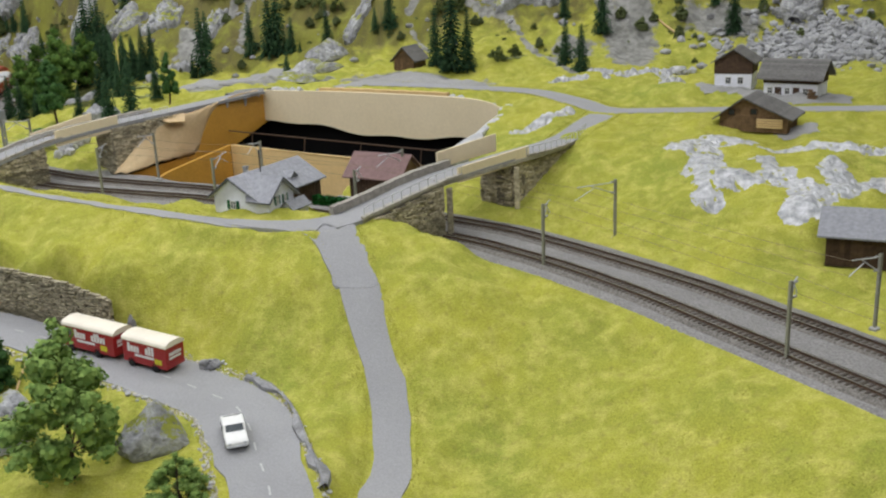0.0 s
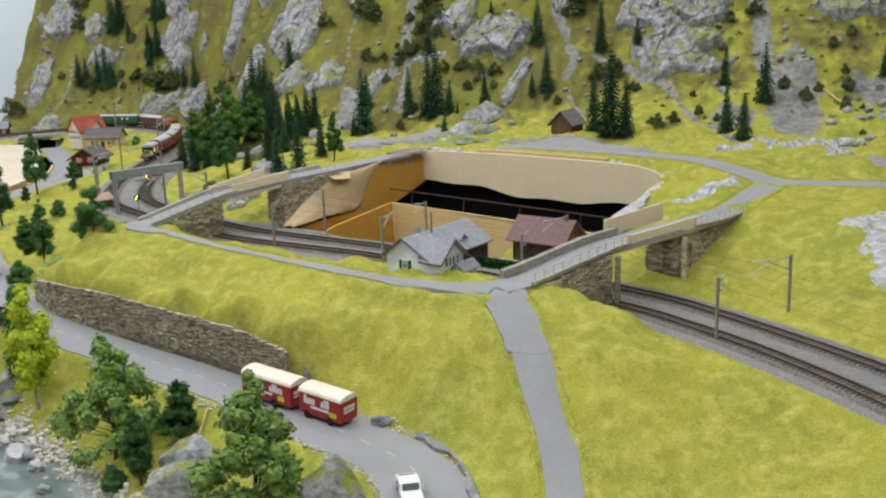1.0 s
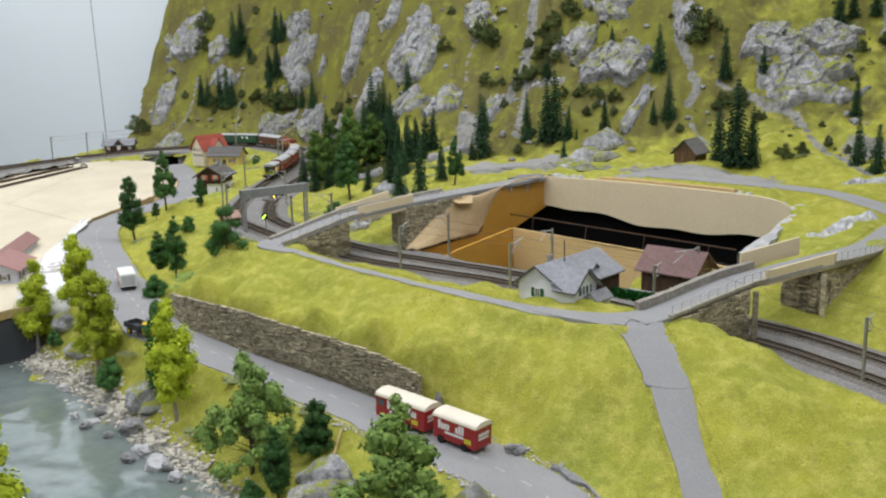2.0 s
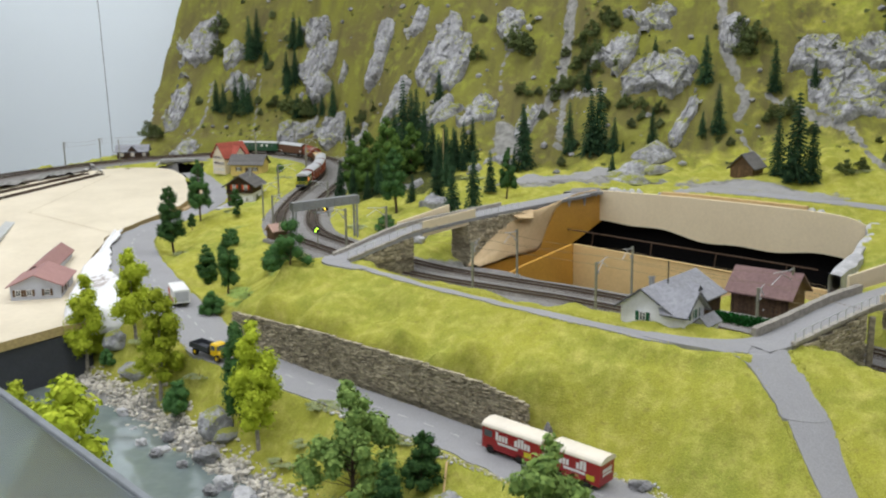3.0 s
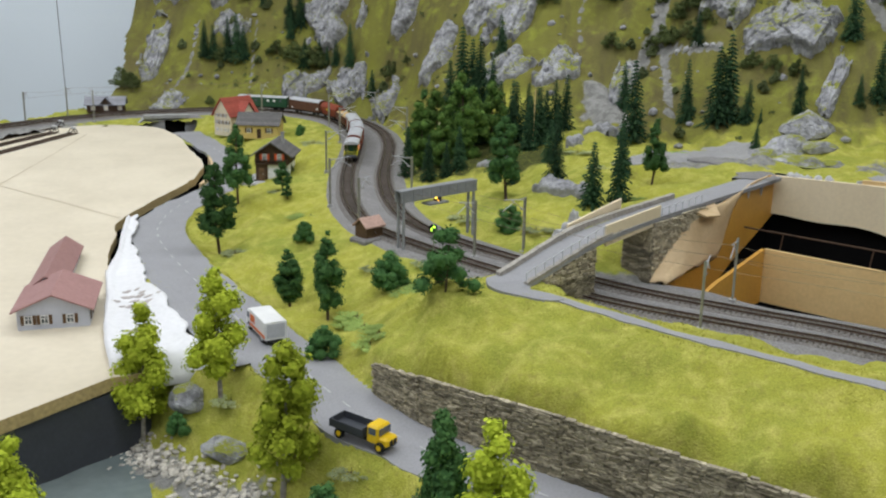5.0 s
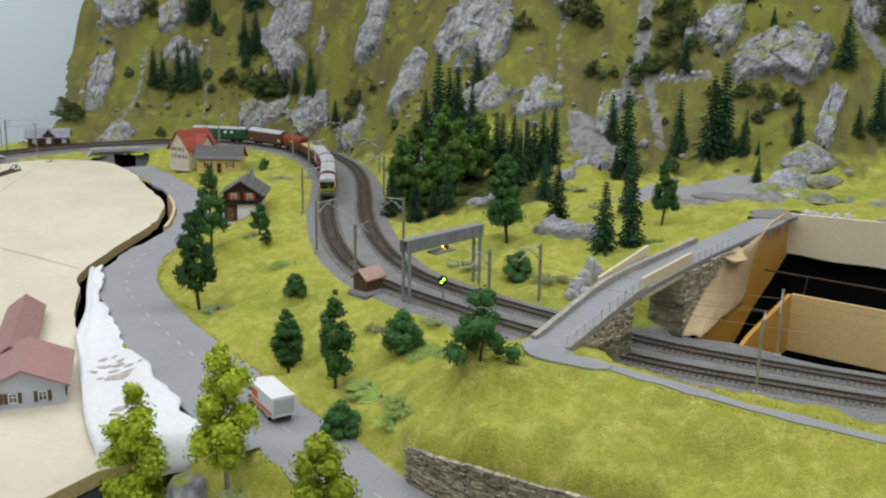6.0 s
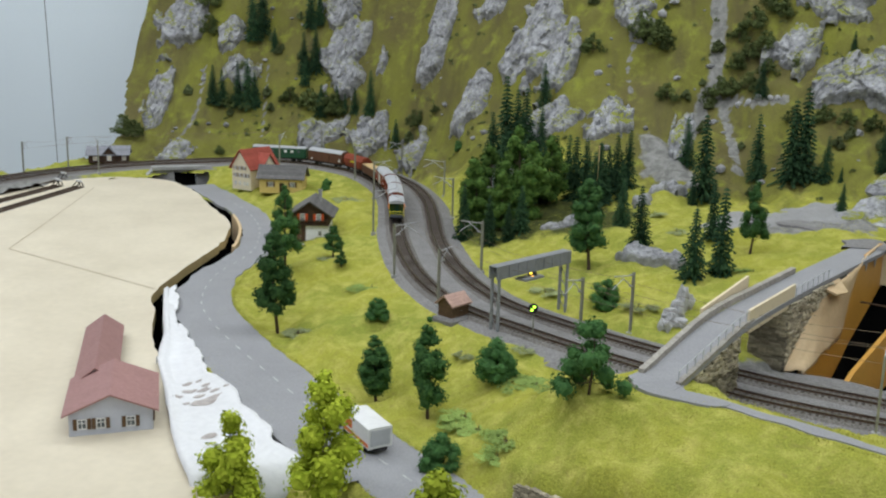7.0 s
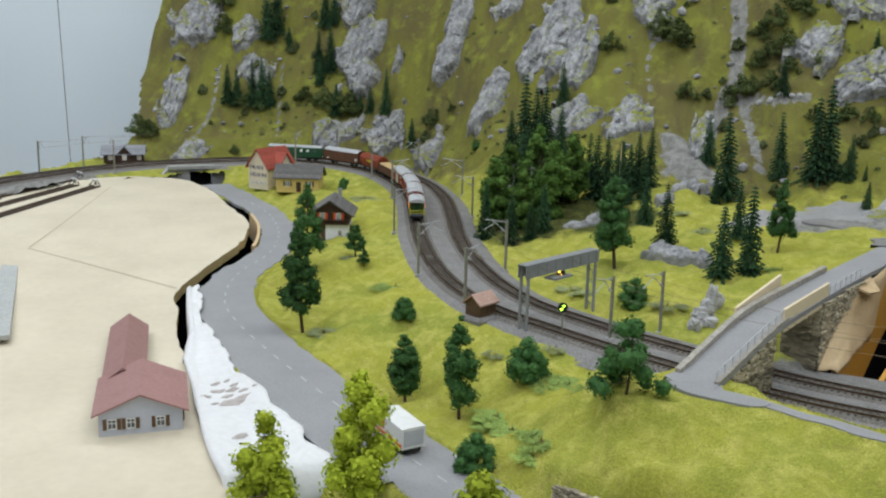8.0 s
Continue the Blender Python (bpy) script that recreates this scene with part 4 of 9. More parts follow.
def plate(name, outline, zf, thick, mat, mat_edge, label, category):
    """A sheet of board cut along an outline."""
    bm = bmesh.new()
    top = [bm.verts.new((x, y, zf(x, y))) for x, y in outline]
    low = [bm.verts.new((x, y, zf(x, y) - thick)) for x, y in outline]
    bm.faces.new(top)
    bm.faces.new(low[::-1])
    n = len(top)
    for i in range(n):
        f = bm.faces.new((top[i], low[i], low[(i + 1) % n], top[(i + 1) % n]))
        f.material_index = 1
    bmesh.ops.recalc_face_normals(bm, faces=bm.faces)
    ob = part(name, bm, mat)
    ob.data.materials.append(mat_edge)
    return tagged(ob, label, category, kind="structure")


edge = [tuple(q) for q in spline(BOARD_EDGE[:22], 0.02)] + BOARD_EDGE[22:]
edge = [(x + 0.003 * float(vnoise(np.array([i * 0.8]), np.array([2.0]))[0]), y) for i, (x, y) in enumerate(edge)]
plate("pavement", edge, lambda x, y: board_z(x, y), 0.016, BOARD, BOARDEDGE, "cream painted plywood board, an unfinished part of the layout", "plywood board")
# added black slabs: the shade under the board is put in as colour
slab("trim", -2.5, -1.2, 1.5, 3.2, -0.24, -0.22, BLACK, "black slab added to stand in for the darkness below the board", "void")
slab("trim", -2.5, -1.2, 3.23, 3.25, -0.24, -0.004, BLACK, "black slab added to stand in for the darkness below the board", "void")

# ---------------------------------------------------------------- masonry
def hold(ob, parent):
    """Make ob a part of parent without moving it."""
    ob.parent = parent
    ob.matrix_parent_inverse = parent.matrix_basis.inverted()
    return ob


def stone_meshes(n, mat):
    out = []
    for k in range(n):
        rnd = random.Random(40 + k)
        bm = bmesh.new()
        box(bm, -0.5, 0.5, -0.5, 0.5, -0.5, 0.5, 0.12)
        for v in bm.verts:
            v.co += Vector([rnd.uniform(-0.07, 0.07) for _ in range(3)])
        me = bpy.data.meshes.new("stone")
        bm.to_mesh(me)
        bm.free()
        me.materials.append(mat)
        out.append(me)
    return out


STONES = stone_meshes(6, STONE)
WALLSTONES = stone_meshes(6, WALLSTONE)


def masonry(parent, a, b, zb, zt, thick, course=0.0031, length=0.0090, single=0, seed=1, back=False, stones=None, trim=0.0, sunk=0.0):
    """A wall from a to b in plan, its face to the right of that way: a core with courses of separate stones. zb, zt: foot and top at both ends."""
    rnd = random.Random(seed)
    a, b = Vector((*a, 0)), Vector((*b, 0))
    run = (b - a).length
    d = (b - a) / run
    out = Vector((d.y, -d.x, 0))
    stones = stones or STONES
    bm = bmesh.new()
    b = b - d * trim
    lo = [bm.verts.new(p + Vector((0, 0, z))) for p, z in ((a, zb[0]), (b, zb[1]), (b - out * thick, zb[1]), (a - out * thick, zb[0]))]
    hi = [bm.verts.new(p + Vector((0, 0, z - sunk))) for p, z in ((a, zt[0]), (b, zt[1]), (b - out * thick, zt[1]), (a - out * thick, zt[0]))]
    bm.faces.new(lo[::-1])
    bm.faces.new(hi)
    for i in range(4):
        bm.faces.new((lo[i], lo[(i + 1) % 4], hi[(i + 1) % 4], hi[i]))
    bmesh.ops.recalc_face_normals(bm, faces=bm.faces)
    core = hold(part("core", bm, JOINT), parent)
    turn = Matrix.Rotation(math.atan2(d.y, d.x), 4, "Z")
    rest, made = [], 0
    z = min(zb)
    while z < max(zt):
        h = course * rnd.uniform(0.75, 1.3)
        u = -rnd.uniform(0, length)
        while u < run:
            w = length * rnd.uniform(0.55, 1.6)
            u0, u1 = max(u, 0.0), min(u + w, run)
            u += w
            if u1 - u0 < 0.003:
                continue
            mid = (u0 + u1) / 2
            foot, top = zb[0] + (zb[1] - zb[0]) * mid / run, zt[0] + (zt[1] - zt[0]) * mid / run
            if z + h * 0.6 > top or z + h < foot:
                continue
            dep = rnd.uniform(0.0035, 0.0065)
            c = a + d * mid + out * (dep / 2 - 0.0022) + Vector((0, 0, z + h / 2))
            m = Matrix.Translation(c) @ turn @ Matrix.Rotation(rnd.uniform(-0.04, 0.04), 4, "Y") @ Matrix.Diagonal((u1 - u0 - 0.0005, dep, h - 0.0004, 1))
            mesh = stones[rnd.randrange(6)]
            if made < single:
                o = new("stone", mesh)
                o.matrix_world = m
                o.parent = parent
                o.matrix_parent_inverse = parent.matrix_basis.inverted()
                made += 1
            else:
                rest.append((m, mesh))
        z += h
    if rest:
        verts, faces = [], []
        cache = {me: (np.array([tuple(v.co) for v in me.vertices]), [tuple(p.vertices) for p in me.polygons]) for me in stones}
        for m, me in rest:
            co, fs = cache[me]
            mm = np.array(m)
            base = len(verts)
            verts += (co @ mm[:3, :3].T + mm[:3, 3]).tolist()
            faces += [tuple(base + k for k in f) for f in fs]
        o = mesh_object("stonework", verts, faces, stones[0].materials[0])
        tagged(hold(o, parent), kind="stuff")
    return core


def coping(parent, pts, half, high, mat, name="parapet", piece=0.0, seed=3):
    """A rail of coping blocks along a 3D line."""
    l = spline(pts, 0.01)
    nrm = normals(l)
    rows = len(l)
    verts = []
    for w, h in ((-half, 0.0), (half, 0.0), (half, high), (-half, high)):
        verts += [(*(l[i, :2] + nrm[i] * w), l[i, 2] + h + 0.0004 * math.sin(i * 1.7)) for i in range(rows)]
    faces = [(k * rows + i, k * rows + i + 1, ((k + 1) % 4) * rows + i + 1, ((k + 1) % 4) * rows + i)[::-1] for k in range(4) for i in range(rows - 1)]
    faces += [(0, rows, 2 * rows, 3 * rows), (rows - 1, 4 * rows - 1, 3 * rows - 1, 2 * rows - 1)]
    o = mesh_object(name, verts, faces, mat)
    return hold(o, parent) if parent else o


def panel(parent, name, pts, thick, mat, label=""):
    """A thin board through a ring of 3D points, thickened along its normal."""
    p = [Vector(q) for q in pts]
    nrm = (p[1] - p[0]).cross(p[-1] - p[0]).normalized()
    bm = bmesh.new()
    f, k = [bm.verts.new(q) for q in p], [bm.verts.new(q - nrm * thick) for q in p]
    bm.faces.new(f)
    bm.faces.new(k[::-1])
    for i in range(len(p)):
        bm.faces.new((f[i], k[i], k[(i + 1) % len(p)], f[(i + 1) % len(p)]))
    bmesh.ops.recalc_face_normals(bm, faces=bm.faces)
    o = part(name, bm, mat, label=label)
    return hold(o, parent) if parent else o


def posts(parent, pts, step, high, mat=SILVER, r=0.0007):
    """A light railing: posts and one bar along a line."""
    l = spline(pts, step)
    for x, y, z in l:
        bm = bmesh.new()
        tube(bm, (x, y, z), (x, y, z + high), r, seg=5)
        hold(part("railing_post", bm, mat), parent)
    for p, q in zip(l, l[1:]):
        bm = bmesh.new()
        tube(bm, (p[0], p[1], p[2] + high), (q[0], q[1], q[2] + high), r * 0.8, seg=5)
        hold(part("handrail", bm, mat), parent)


# retaining wall along the lower road
wall = thing("retaining_wall", "dry-stone retaining wall of grey-brown courses beside the road", "stone wall", pose(-0.72, 1.49, -0.06), kind="structure")
line = spline(WALL_LINE, 0.085)
n_seg = len(line) - 1
for k in range(n_seg):
    (x0, y0), (x1, y1) = line[k], line[k + 1]
    s = 75 if k >= n_seg - 4 else 0
    masonry(wall, (x0, y0), (x1, y1), (float(lower_z(x0)) - 0.006,) * 1 + (float(lower_z(x1)) - 0.006,), (wall_top(x0) + 0.002, wall_top(x1) + 0.002 - 0.010 * (k == n_seg - 1)), 0.006, course=0.0023, length=0.0078, single=s, seed=10 + k, stones=WALLSTONES, sunk=0.004, trim=0.006 * (k == n_seg - 1))


def bridge(label, base, deck, width):
    """The thing and the deck slab of a stone road bridge; deck: right-hand edge of the road as 3D points."""
    t = thing("road_bridge", label, "bridge", pose(*base))
    d = spline(deck, 0.02)
    nrm = normals(d)
    left = np.c_[d[:, :2] + nrm * width, d[:, 2]]
    # deck slab
    rows = len(d)
    verts = [tuple(q) for q in d] + [tuple(q) for q in left]
    verts += [(x, y, z - 0.005) for x, y, z in verts]
    n = 2 * rows
    faces = []
    for i in range(rows - 1):
        faces += [(i, i + 1, rows + i + 1, rows + i), (n + i, n + rows + i, n + rows + i + 1, n + i + 1),
                  (i, n + i, n + i + 1, i + 1), (rows + i, rows + i + 1, n + rows + i + 1, n + rows + i)]
    hold(mesh_object("deck", verts, faces, COPING), t)
    return t


# eastern bridge
b1 = bridge("stone road bridge with raw board strips along its span", (-0.02, 1.66, 0.0),
                         [(-0.150, 1.46, 0.060), (-0.06, 1.582, 0.078), (0.035, 1.713, 0.080), (0.090, 1.80, 0.077), (0.128, 1.88, 0.073)], 0.055)
masonry(b1, (-0.143, 1.466), (-0.058, 1.584), (0.02, -0.012), (0.057, 0.0745), 0.05, single=150, seed=31)
masonry(b1, (-0.058, 1.584), (-0.103, 1.616), (-0.012, -0.010), (0.068, 0.068), 0.03, single=60, seed=32)
masonry(b1, (-0.018, 1.760), (0.033, 1.722), (-0.012, -0.012), (0.070, 0.070), 0.03, single=80, seed=33)
masonry(b1, (0.033, 1.722), (0.126, 1.882), (-0.012, 0.058), (0.075, 0.069), 0.03, seed=34)
masonry(b1, (-0.103, 1.616), (-0.188, 1.497), (-0.01, 0.03), (0.068, 0.055), 0.02, seed=35)
coping(b1, [(-0.150, 1.46, 0.061), (-0.06, 1.582, 0.079), (-0.035, 1.617, 0.0805)], 0.0035, 0.004, COPING)
coping(b1, [(-0.197, 1.487, 0.061), (-0.16, 1.535, 0.068), (-0.105, 1.613, 0.079), (-0.06, 1.68, 0.081)], 0.0045, 0.011, COPING, "parapet")
coping(b1, [(0.055, 1.745, 0.0795), (0.10, 1.818, 0.076), (0.128, 1.88, 0.073)], 0.003, 0.004, COPING)
posts(b1, [(-0.148, 1.463, 0.064), (-0.06, 1.582, 0.082), (-0.035, 1.617, 0.083)], 0.018, 0.012)
posts(b1, [(0.055, 1.745, 0.083), (0.10, 1.818, 0.079), (0.128, 1.88, 0.077), (0.15, 1.95, 0.082)], 0.018, 0.012)
panel(b1, "board_strip", [(-0.038, 1.612, 0.072), (0.058, 1.750, 0.073), (0.058, 1.750, 0.096), (-0.038, 1.612, 0.094)], 0.003, CREAMWALL, "raw beige board strip")
panel(b1, "board_strip", [(-0.075, 1.675, 0.080), (0.005, 1.795, 0.080), (0.005, 1.795, 0.108), (-0.075, 1.675, 0.104)], 0.003, CREAMWALL, "raw beige board strip")
for (x, y) in ((-0.050, 1.590), (0.040, 1.718)):
    bm = bmesh.new()
    box(bm, x - 0.004, x + 0.004, y - 0.004, y + 0.004, -0.006, 0.070, 0.0006)
    hold(part("corner_pier", bm, STONE), b1)

# western bridge
b2 = bridge("stone road bridge beside the open pit with beige board strips", (-0.76, 1.93, 0.03),
                         [(-0.862, 1.735, 0.067), (-0.795, 1.862, 0.093), (-0.722, 1.99, 0.103), (-0.657, 2.11, 0.106), (-0.60, 2.21, 0.108)], 0.046)
masonry(b2, (-0.858, 1.743), (-0.792, 1.866), (0.045, 0.018), (0.064, 0.0895), 0.04, single=120, seed=41)
masonry(b2, (-0.792, 1.866), (-0.832, 1.888), (0.016, 0.016), (0.083, 0.083), 0.03, single=60, seed=42)
masonry(b2, (-0.764, 2.012), (-0.722, 1.988), (0.010, 0.010), (0.093, 0.093), 0.03, single=100, seed=43)
masonry(b2, (-0.722, 1.988), (-0.650, 2.118), (0.005, 0.02), (0.098, 0.102), 0.03, seed=44)
coping(b2, [(-0.862, 1.735, 0.068), (-0.795, 1.862, 0.094), (-0.775, 1.90, 0.097)], 0.003, 0.004, COPING)
coping(b2, [(-0.900, 1.757, 0.068), (-0.835, 1.884, 0.095), (-0.80, 1.95, 0.101), (-0.765, 2.01, 0.104), (-0.70, 2.13, 0.107)], 0.0035, 0.0075, COPING)
posts(b2, [(-0.862, 1.738, 0.071), (-0.795, 1.862, 0.097), (-0.775, 1.90, 0.100)], 0.018, 0.012)
posts(b2, [(-0.712, 2.008, 0.104), (-0.657, 2.11, 0.107)], 0.018, 0.012)
panel(b2, "board_strip", [(-0.780, 1.888, 0.085), (-0.714, 2.004, 0.094), (-0.714, 2.004, 0.121), (-0.780, 1.888, 0.113)], 0.003, CREAMWALL, "raw beige board strip")
panel(b2, "board_strip", [(-0.832, 1.900, 0.095), (-0.770, 2.015, 0.100), (-0.770, 2.015, 0.125), (-0.832, 1.900, 0.108)], 0.003, CREAMWALL, "raw beige board strip")

# ---------------------------------------------------------------- the open pit
pit = thing("wall_pit", "open service pit lined with orange plywood, cream board and black painted as darkness", "pit", pose(-0.3, 2.05, -0.25), kind="structure")
# sides and floor of the pit in black, its deep shade painted in
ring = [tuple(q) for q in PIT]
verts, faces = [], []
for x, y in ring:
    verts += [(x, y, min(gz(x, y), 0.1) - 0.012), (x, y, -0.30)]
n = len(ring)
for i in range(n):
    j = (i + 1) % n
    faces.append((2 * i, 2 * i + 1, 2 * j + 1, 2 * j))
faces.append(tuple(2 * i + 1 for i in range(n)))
hold(mesh_object("painted_dark_lining", verts, faces, BLACK), pit)


def wavy_wall(pts, low0, low1, name, mat, thick=0.008):
    l = spline(pts, 0.012)
    nrm = normals(l)
    rows = len(l)
    s = np.linspace(0, 1, rows)
    low = low0 + (low1 - low0) * s + 0.006 * np.sin(s * 9) + 0.003 * np.sin(s * 23 + 1)
    verts = []
    for w in (0.0, thick):
        q = l[:, :2] + nrm * w
        verts += [(x, y, z) for (x, y), z in zip(q, l[:, 2])] + [(x, y, z) for (x, y), z in zip(q, low)]
    faces = []
    for i in range(rows - 1):
        faces += [(i, i + 1, rows + i + 1, rows + i), (2 * rows + i, 3 * rows + i, 3 * rows + i + 1, 2 * rows + i + 1),
                  (i, 2 * rows + i, 2 * rows + i + 1, i + 1), (rows + i, rows + i + 1, 3 * rows + i + 1, 3 * rows + i)]
    return hold(mesh_object(name, verts, faces, mat), pit)


wavy_wall([(-0.552, 2.357, 0.113), (-0.524, 2.347, 0.113), (-0.33, 2.282, 0.113), (-0.115, 2.208, 0.108), (-0.04, 2.200, 0.098), (-0.004, 2.198, 0.082)], 0.044, 0.014, "back_panel", CREAMWALL)
coping(pit, [(-0.40, 2.318, 0.112), (-0.33, 2.298, 0.112), (-0.115, 2.226, 0.107)], 0.006, 0.007, LOAD, "edge_batten")
panel(pit, "side_panel", [(-0.705, 1.972, -0.055), (-0.633, 2.132, -0.036), (-0.604, 2.197, -0.006), (-0.565, 2.284, 0.020), (-0.530, 2.362, 0.046), (-0.530, 2.362, 0.113), (-0.540, 2.340, 0.115), (-0.578, 2.255, 0.112),
                          (-0.600, 2.206, 0.095), (-0.611, 2.182, 0.064), (-0.619, 2.164, 0.040), (-0.625, 2.150, 0.017), (-0.690, 2.005, 0.012), (-0.705, 1.972, 0.010)], 0.006, ORANGEPLY, "orange varnished plywood")
left_e = [(-0.722, 1.976, 0.016), (-0.700, 2.025, 0.050), (-0.668, 2.092, 0.090), (-0.628, 2.155, 0.100), (-0.585, 2.245, 0.105), (-0.553, 2.325, 0.110)]
right_e = [(-0.701, 1.973, 0.014), (-0.660, 2.066, 0.017), (-0.627, 2.148, 0.020), (-0.614, 2.180, 0.064), (-0.603, 2.205, 0.094), (-0.580, 2.255, 0.112), (-0.545, 2.335, 0.114)]
ea, eb = spline(left_e, 0.006), spline(right_e, 0.006)
rows, cols = 46, 12
sa = np.stack([np.interp(np.linspace(0, 1, rows), np.linspace(0, 1, len(ea)), ea[:, k]) for k in range(3)], 1)
sb = np.stack([np.interp(np.linspace(0, 1, rows), np.linspace(0, 1, len(eb)), eb[:, k]) for k in range(3)], 1)
verts, faces = [], []
for i in range(rows):
    for j in range(cols):
        u = (j / (cols - 1)) * (1 + 0.05 * float(vnoise(np.array([i * 0.22]), np.array([4.0]))[0]) + 0.03 * float(vnoise(np.array([i * 0.9]), np.array([8.0]))[0]))
        q = sa[i] * (1 - u) + sb[i] * u
        crease = 0.0045 * float(fbm(np.array([i * 0.11]), np.array([j * 0.25]), 1.0, 3, 6)[0]) + 0.004 * math.sin(math.pi * u)
        verts.append((q[0] + crease * 0.4, q[1] - crease * 0.4, q[2] + crease * 0.8))
for i in range(rows - 1):
    for j in range(cols - 1):
        faces.append((i * cols + j, i * cols + j + 1, (i + 1) * cols + j + 1, (i + 1) * cols + j)[::-1])
o = hold(mesh_object("card_slope", verts, faces, CARD, label="torn crumpled beige cardboard", smooth=True), pit)
mod = o.modifiers.new("thickness", "SOLIDIFY")
mod.thickness, mod.offset = 0.0025, -1.0
panel(pit, "card_flap", [(-0.672, 2.090, 0.100), (-0.648, 2.086, 0.092), (-0.628, 2.118, 0.088), (-0.640, 2.150, 0.106)], 0.003, CARD, "torn beige cardboard")
panel(pit, "front_board", [(-0.556, 2.163, -0.055), (-0.236, 1.983, -0.055), (-0.08, 1.90, -0.055), (-0.08, 1.90, 0.026), (-0.236, 1.983, 0.030), (-0.556, 2.163, 0.030)], 0.006, PALEPLY, "light pine board")
panel(pit, "front_board", [(-0.645, 1.985, -0.055), (-0.556, 2.161, -0.055), (-0.556, 2.161, 0.030), (-0.628, 2.020, 0.010), (-0.645, 1.985, 0.002)], 0.006, ORANGEPLY, "orange varnished plywood")
ribbon("trim", PIT_EDGE, 0.014, SHOULDER, "straight gravel edge of the formation along the pit", depth=0.03, lift=0.0, hug=False, camber=0.0, category="track bed")
bm = bmesh.new()
tube(bm, (-0.60, 2.25, 0.045), (-0.10, 2.02, 0.035), 0.0015, seg=5)
for s in (0.15, 0.4, 0.65, 0.9):
    p = Vector((-0.60, 2.25, 0.045)).lerp(Vector((-0.10, 2.02, 0.035)), s)
    tube(bm, p, p - Vector((0.004, 0, 0.035)), 0.0012, seg=5)
hold(part("lath", bm, BROWNWOOD), pit)
ribbon("trim", [(0.006, 2.222, 0.082), (-0.004, 2.160, 0.078), (-0.020, 2.10, 0.074), (-0.036, 2.02, 0.070), (-0.054, 1.945, 0.066), (-0.085, 1.872, 0.060)], 0.010, WHITEROCK, "torn white plaster edge along the pit", depth=0.045, lift=0.0, ragged=0.005, camber=0.002, category="plaster edge")
rnd = random.Random(5)
for s in range(16):           # plaster crumbs along the torn rim
    k = rnd.uniform(0, 1)
    p = Vector((-0.53, 2.362, 0.112)).lerp(Vector((-0.40, 2.318, 0.112)), k) if s < 10 else Vector((-0.115, 2.226, 0.106)).lerp(Vector((0.0, 2.214, 0.082)), k)
    bm = bmesh.new()
    bmesh.ops.create_icosphere(bm, subdivisions=2, radius=rnd.uniform(0.004, 0.009))
    for v in bm.verts:
        v.co += Vector((rnd.uniform(-1, 1), rnd.uniform(-1, 1), rnd.uniform(-1, 1))) * 0.0018
    bmesh.ops.transform(bm, matrix=Matrix.Translation(p), verts=bm.verts)
    hold(part("plaster_crumb", bm, WHITEROCK), pit)

# dark fascia between the board and the river
pts = [(-1.285, 1.61), (-1.318, 1.562), (-1.362, 1.467), (-1.45, 1.26), (-1.56, 1.0)]
fas = coping(None, [(x - 0.012, y - 0.004, -0.30) for x, y in pts], 0.004, 0.245, DARKGREY, "trim")
tagged(fas, "dark grey fascia below the board beside the river", "fascia", kind="structure")

# ---------------------------------------------------------------- white plaster cloth between road and board
outer = spline([(-1.650, 2.162), (-1.604, 2.067), (-1.562, 1.985), (-1.530, 1.900), (-1.489, 1.833), (-1.418, 1.711), (-1.375, 1.643), (-1.328, 1.580)], 0.012)
inner = spline([(-1.645, 2.193), (-1.598, 2.103), (-1.545, 2.010), (-1.522, 1.981), (-1.479, 1.921), (-1.429, 1.850), (-1.370, 1.791), (-1.322, 1.738), (-1.271, 1.680), (-1.226, 1.632)], 0.012)
rows, cols = 96, 16
ro = np.stack([np.interp(np.linspace(0, 1, rows), np.linspace(0, 1, len(outer)), outer[:, k]) for k in (0, 1)], 1)
ri = np.stack([np.interp(np.linspace(0, 1, rows), np.linspace(0, 1, len(inner)), inner[:, k]) for k in (0, 1)], 1)
verts, faces = [], []
for i in range(rows):
    torn = 0.005 * (float(vnoise(np.array([i * 0.20]), np.array([3.0]))[0]) - 0.2) + 0.0020 * float(vnoise(np.array([i * 0.60]), np.array([7.0]))[0])
    for j in range(cols):
        u = j / (cols - 1)
        x, y = ro[i] * (1 - u) + ri[i] * u
        zi = float(lower_z(x)) + 0.0042
        zo = board_z(x, y) + 0.004
        zo += (zi + 0.001 - zo) * max(0.0, 1 - i / 60)
        z = zo * (1 - u) + zi * u - 0.005 * math.sin(math.pi * u) * min(1, i / 40)
        crease = float(fbm(np.array([x]), np.array([y]), 14, 3, 9)[0])
        z += 0.006 * crease * math.sin(math.pi * min(1, u * 1.3)) + 0.004 * math.exp(-((u - 0.15 - 0.10 * crease) / 0.05) ** 2)
        z = max(z, board_z(x, y) + 0.003) - 0.030 * max(0.0, (i - rows + 5) / 4) ** 1.5 - 0.020 * (u < 0.01) * (i < 42)
        k = max(0.0, (u - 0.75) / 0.25)
        verts.append((x + torn * k, y + torn * 0.8 * k, z))
for i in range(rows - 1):
    for j in range(cols - 1):
        faces.append((i * cols + j, i * cols + j + 1, (i + 1) * cols + j + 1, (i + 1) * cols + j))
CLOTH = np.array(verts)


def plaster_z(x, y):
    d2 = (CLOTH[:, 0] - x) ** 2 + (CLOTH[:, 1] - y) ** 2
    k = d2.argsort()[:5]
    return float((CLOTH[k, 2] / (d2[k] + 1e-7)).sum() / (1 / (d2[k] + 1e-7)).sum()) + 0.003


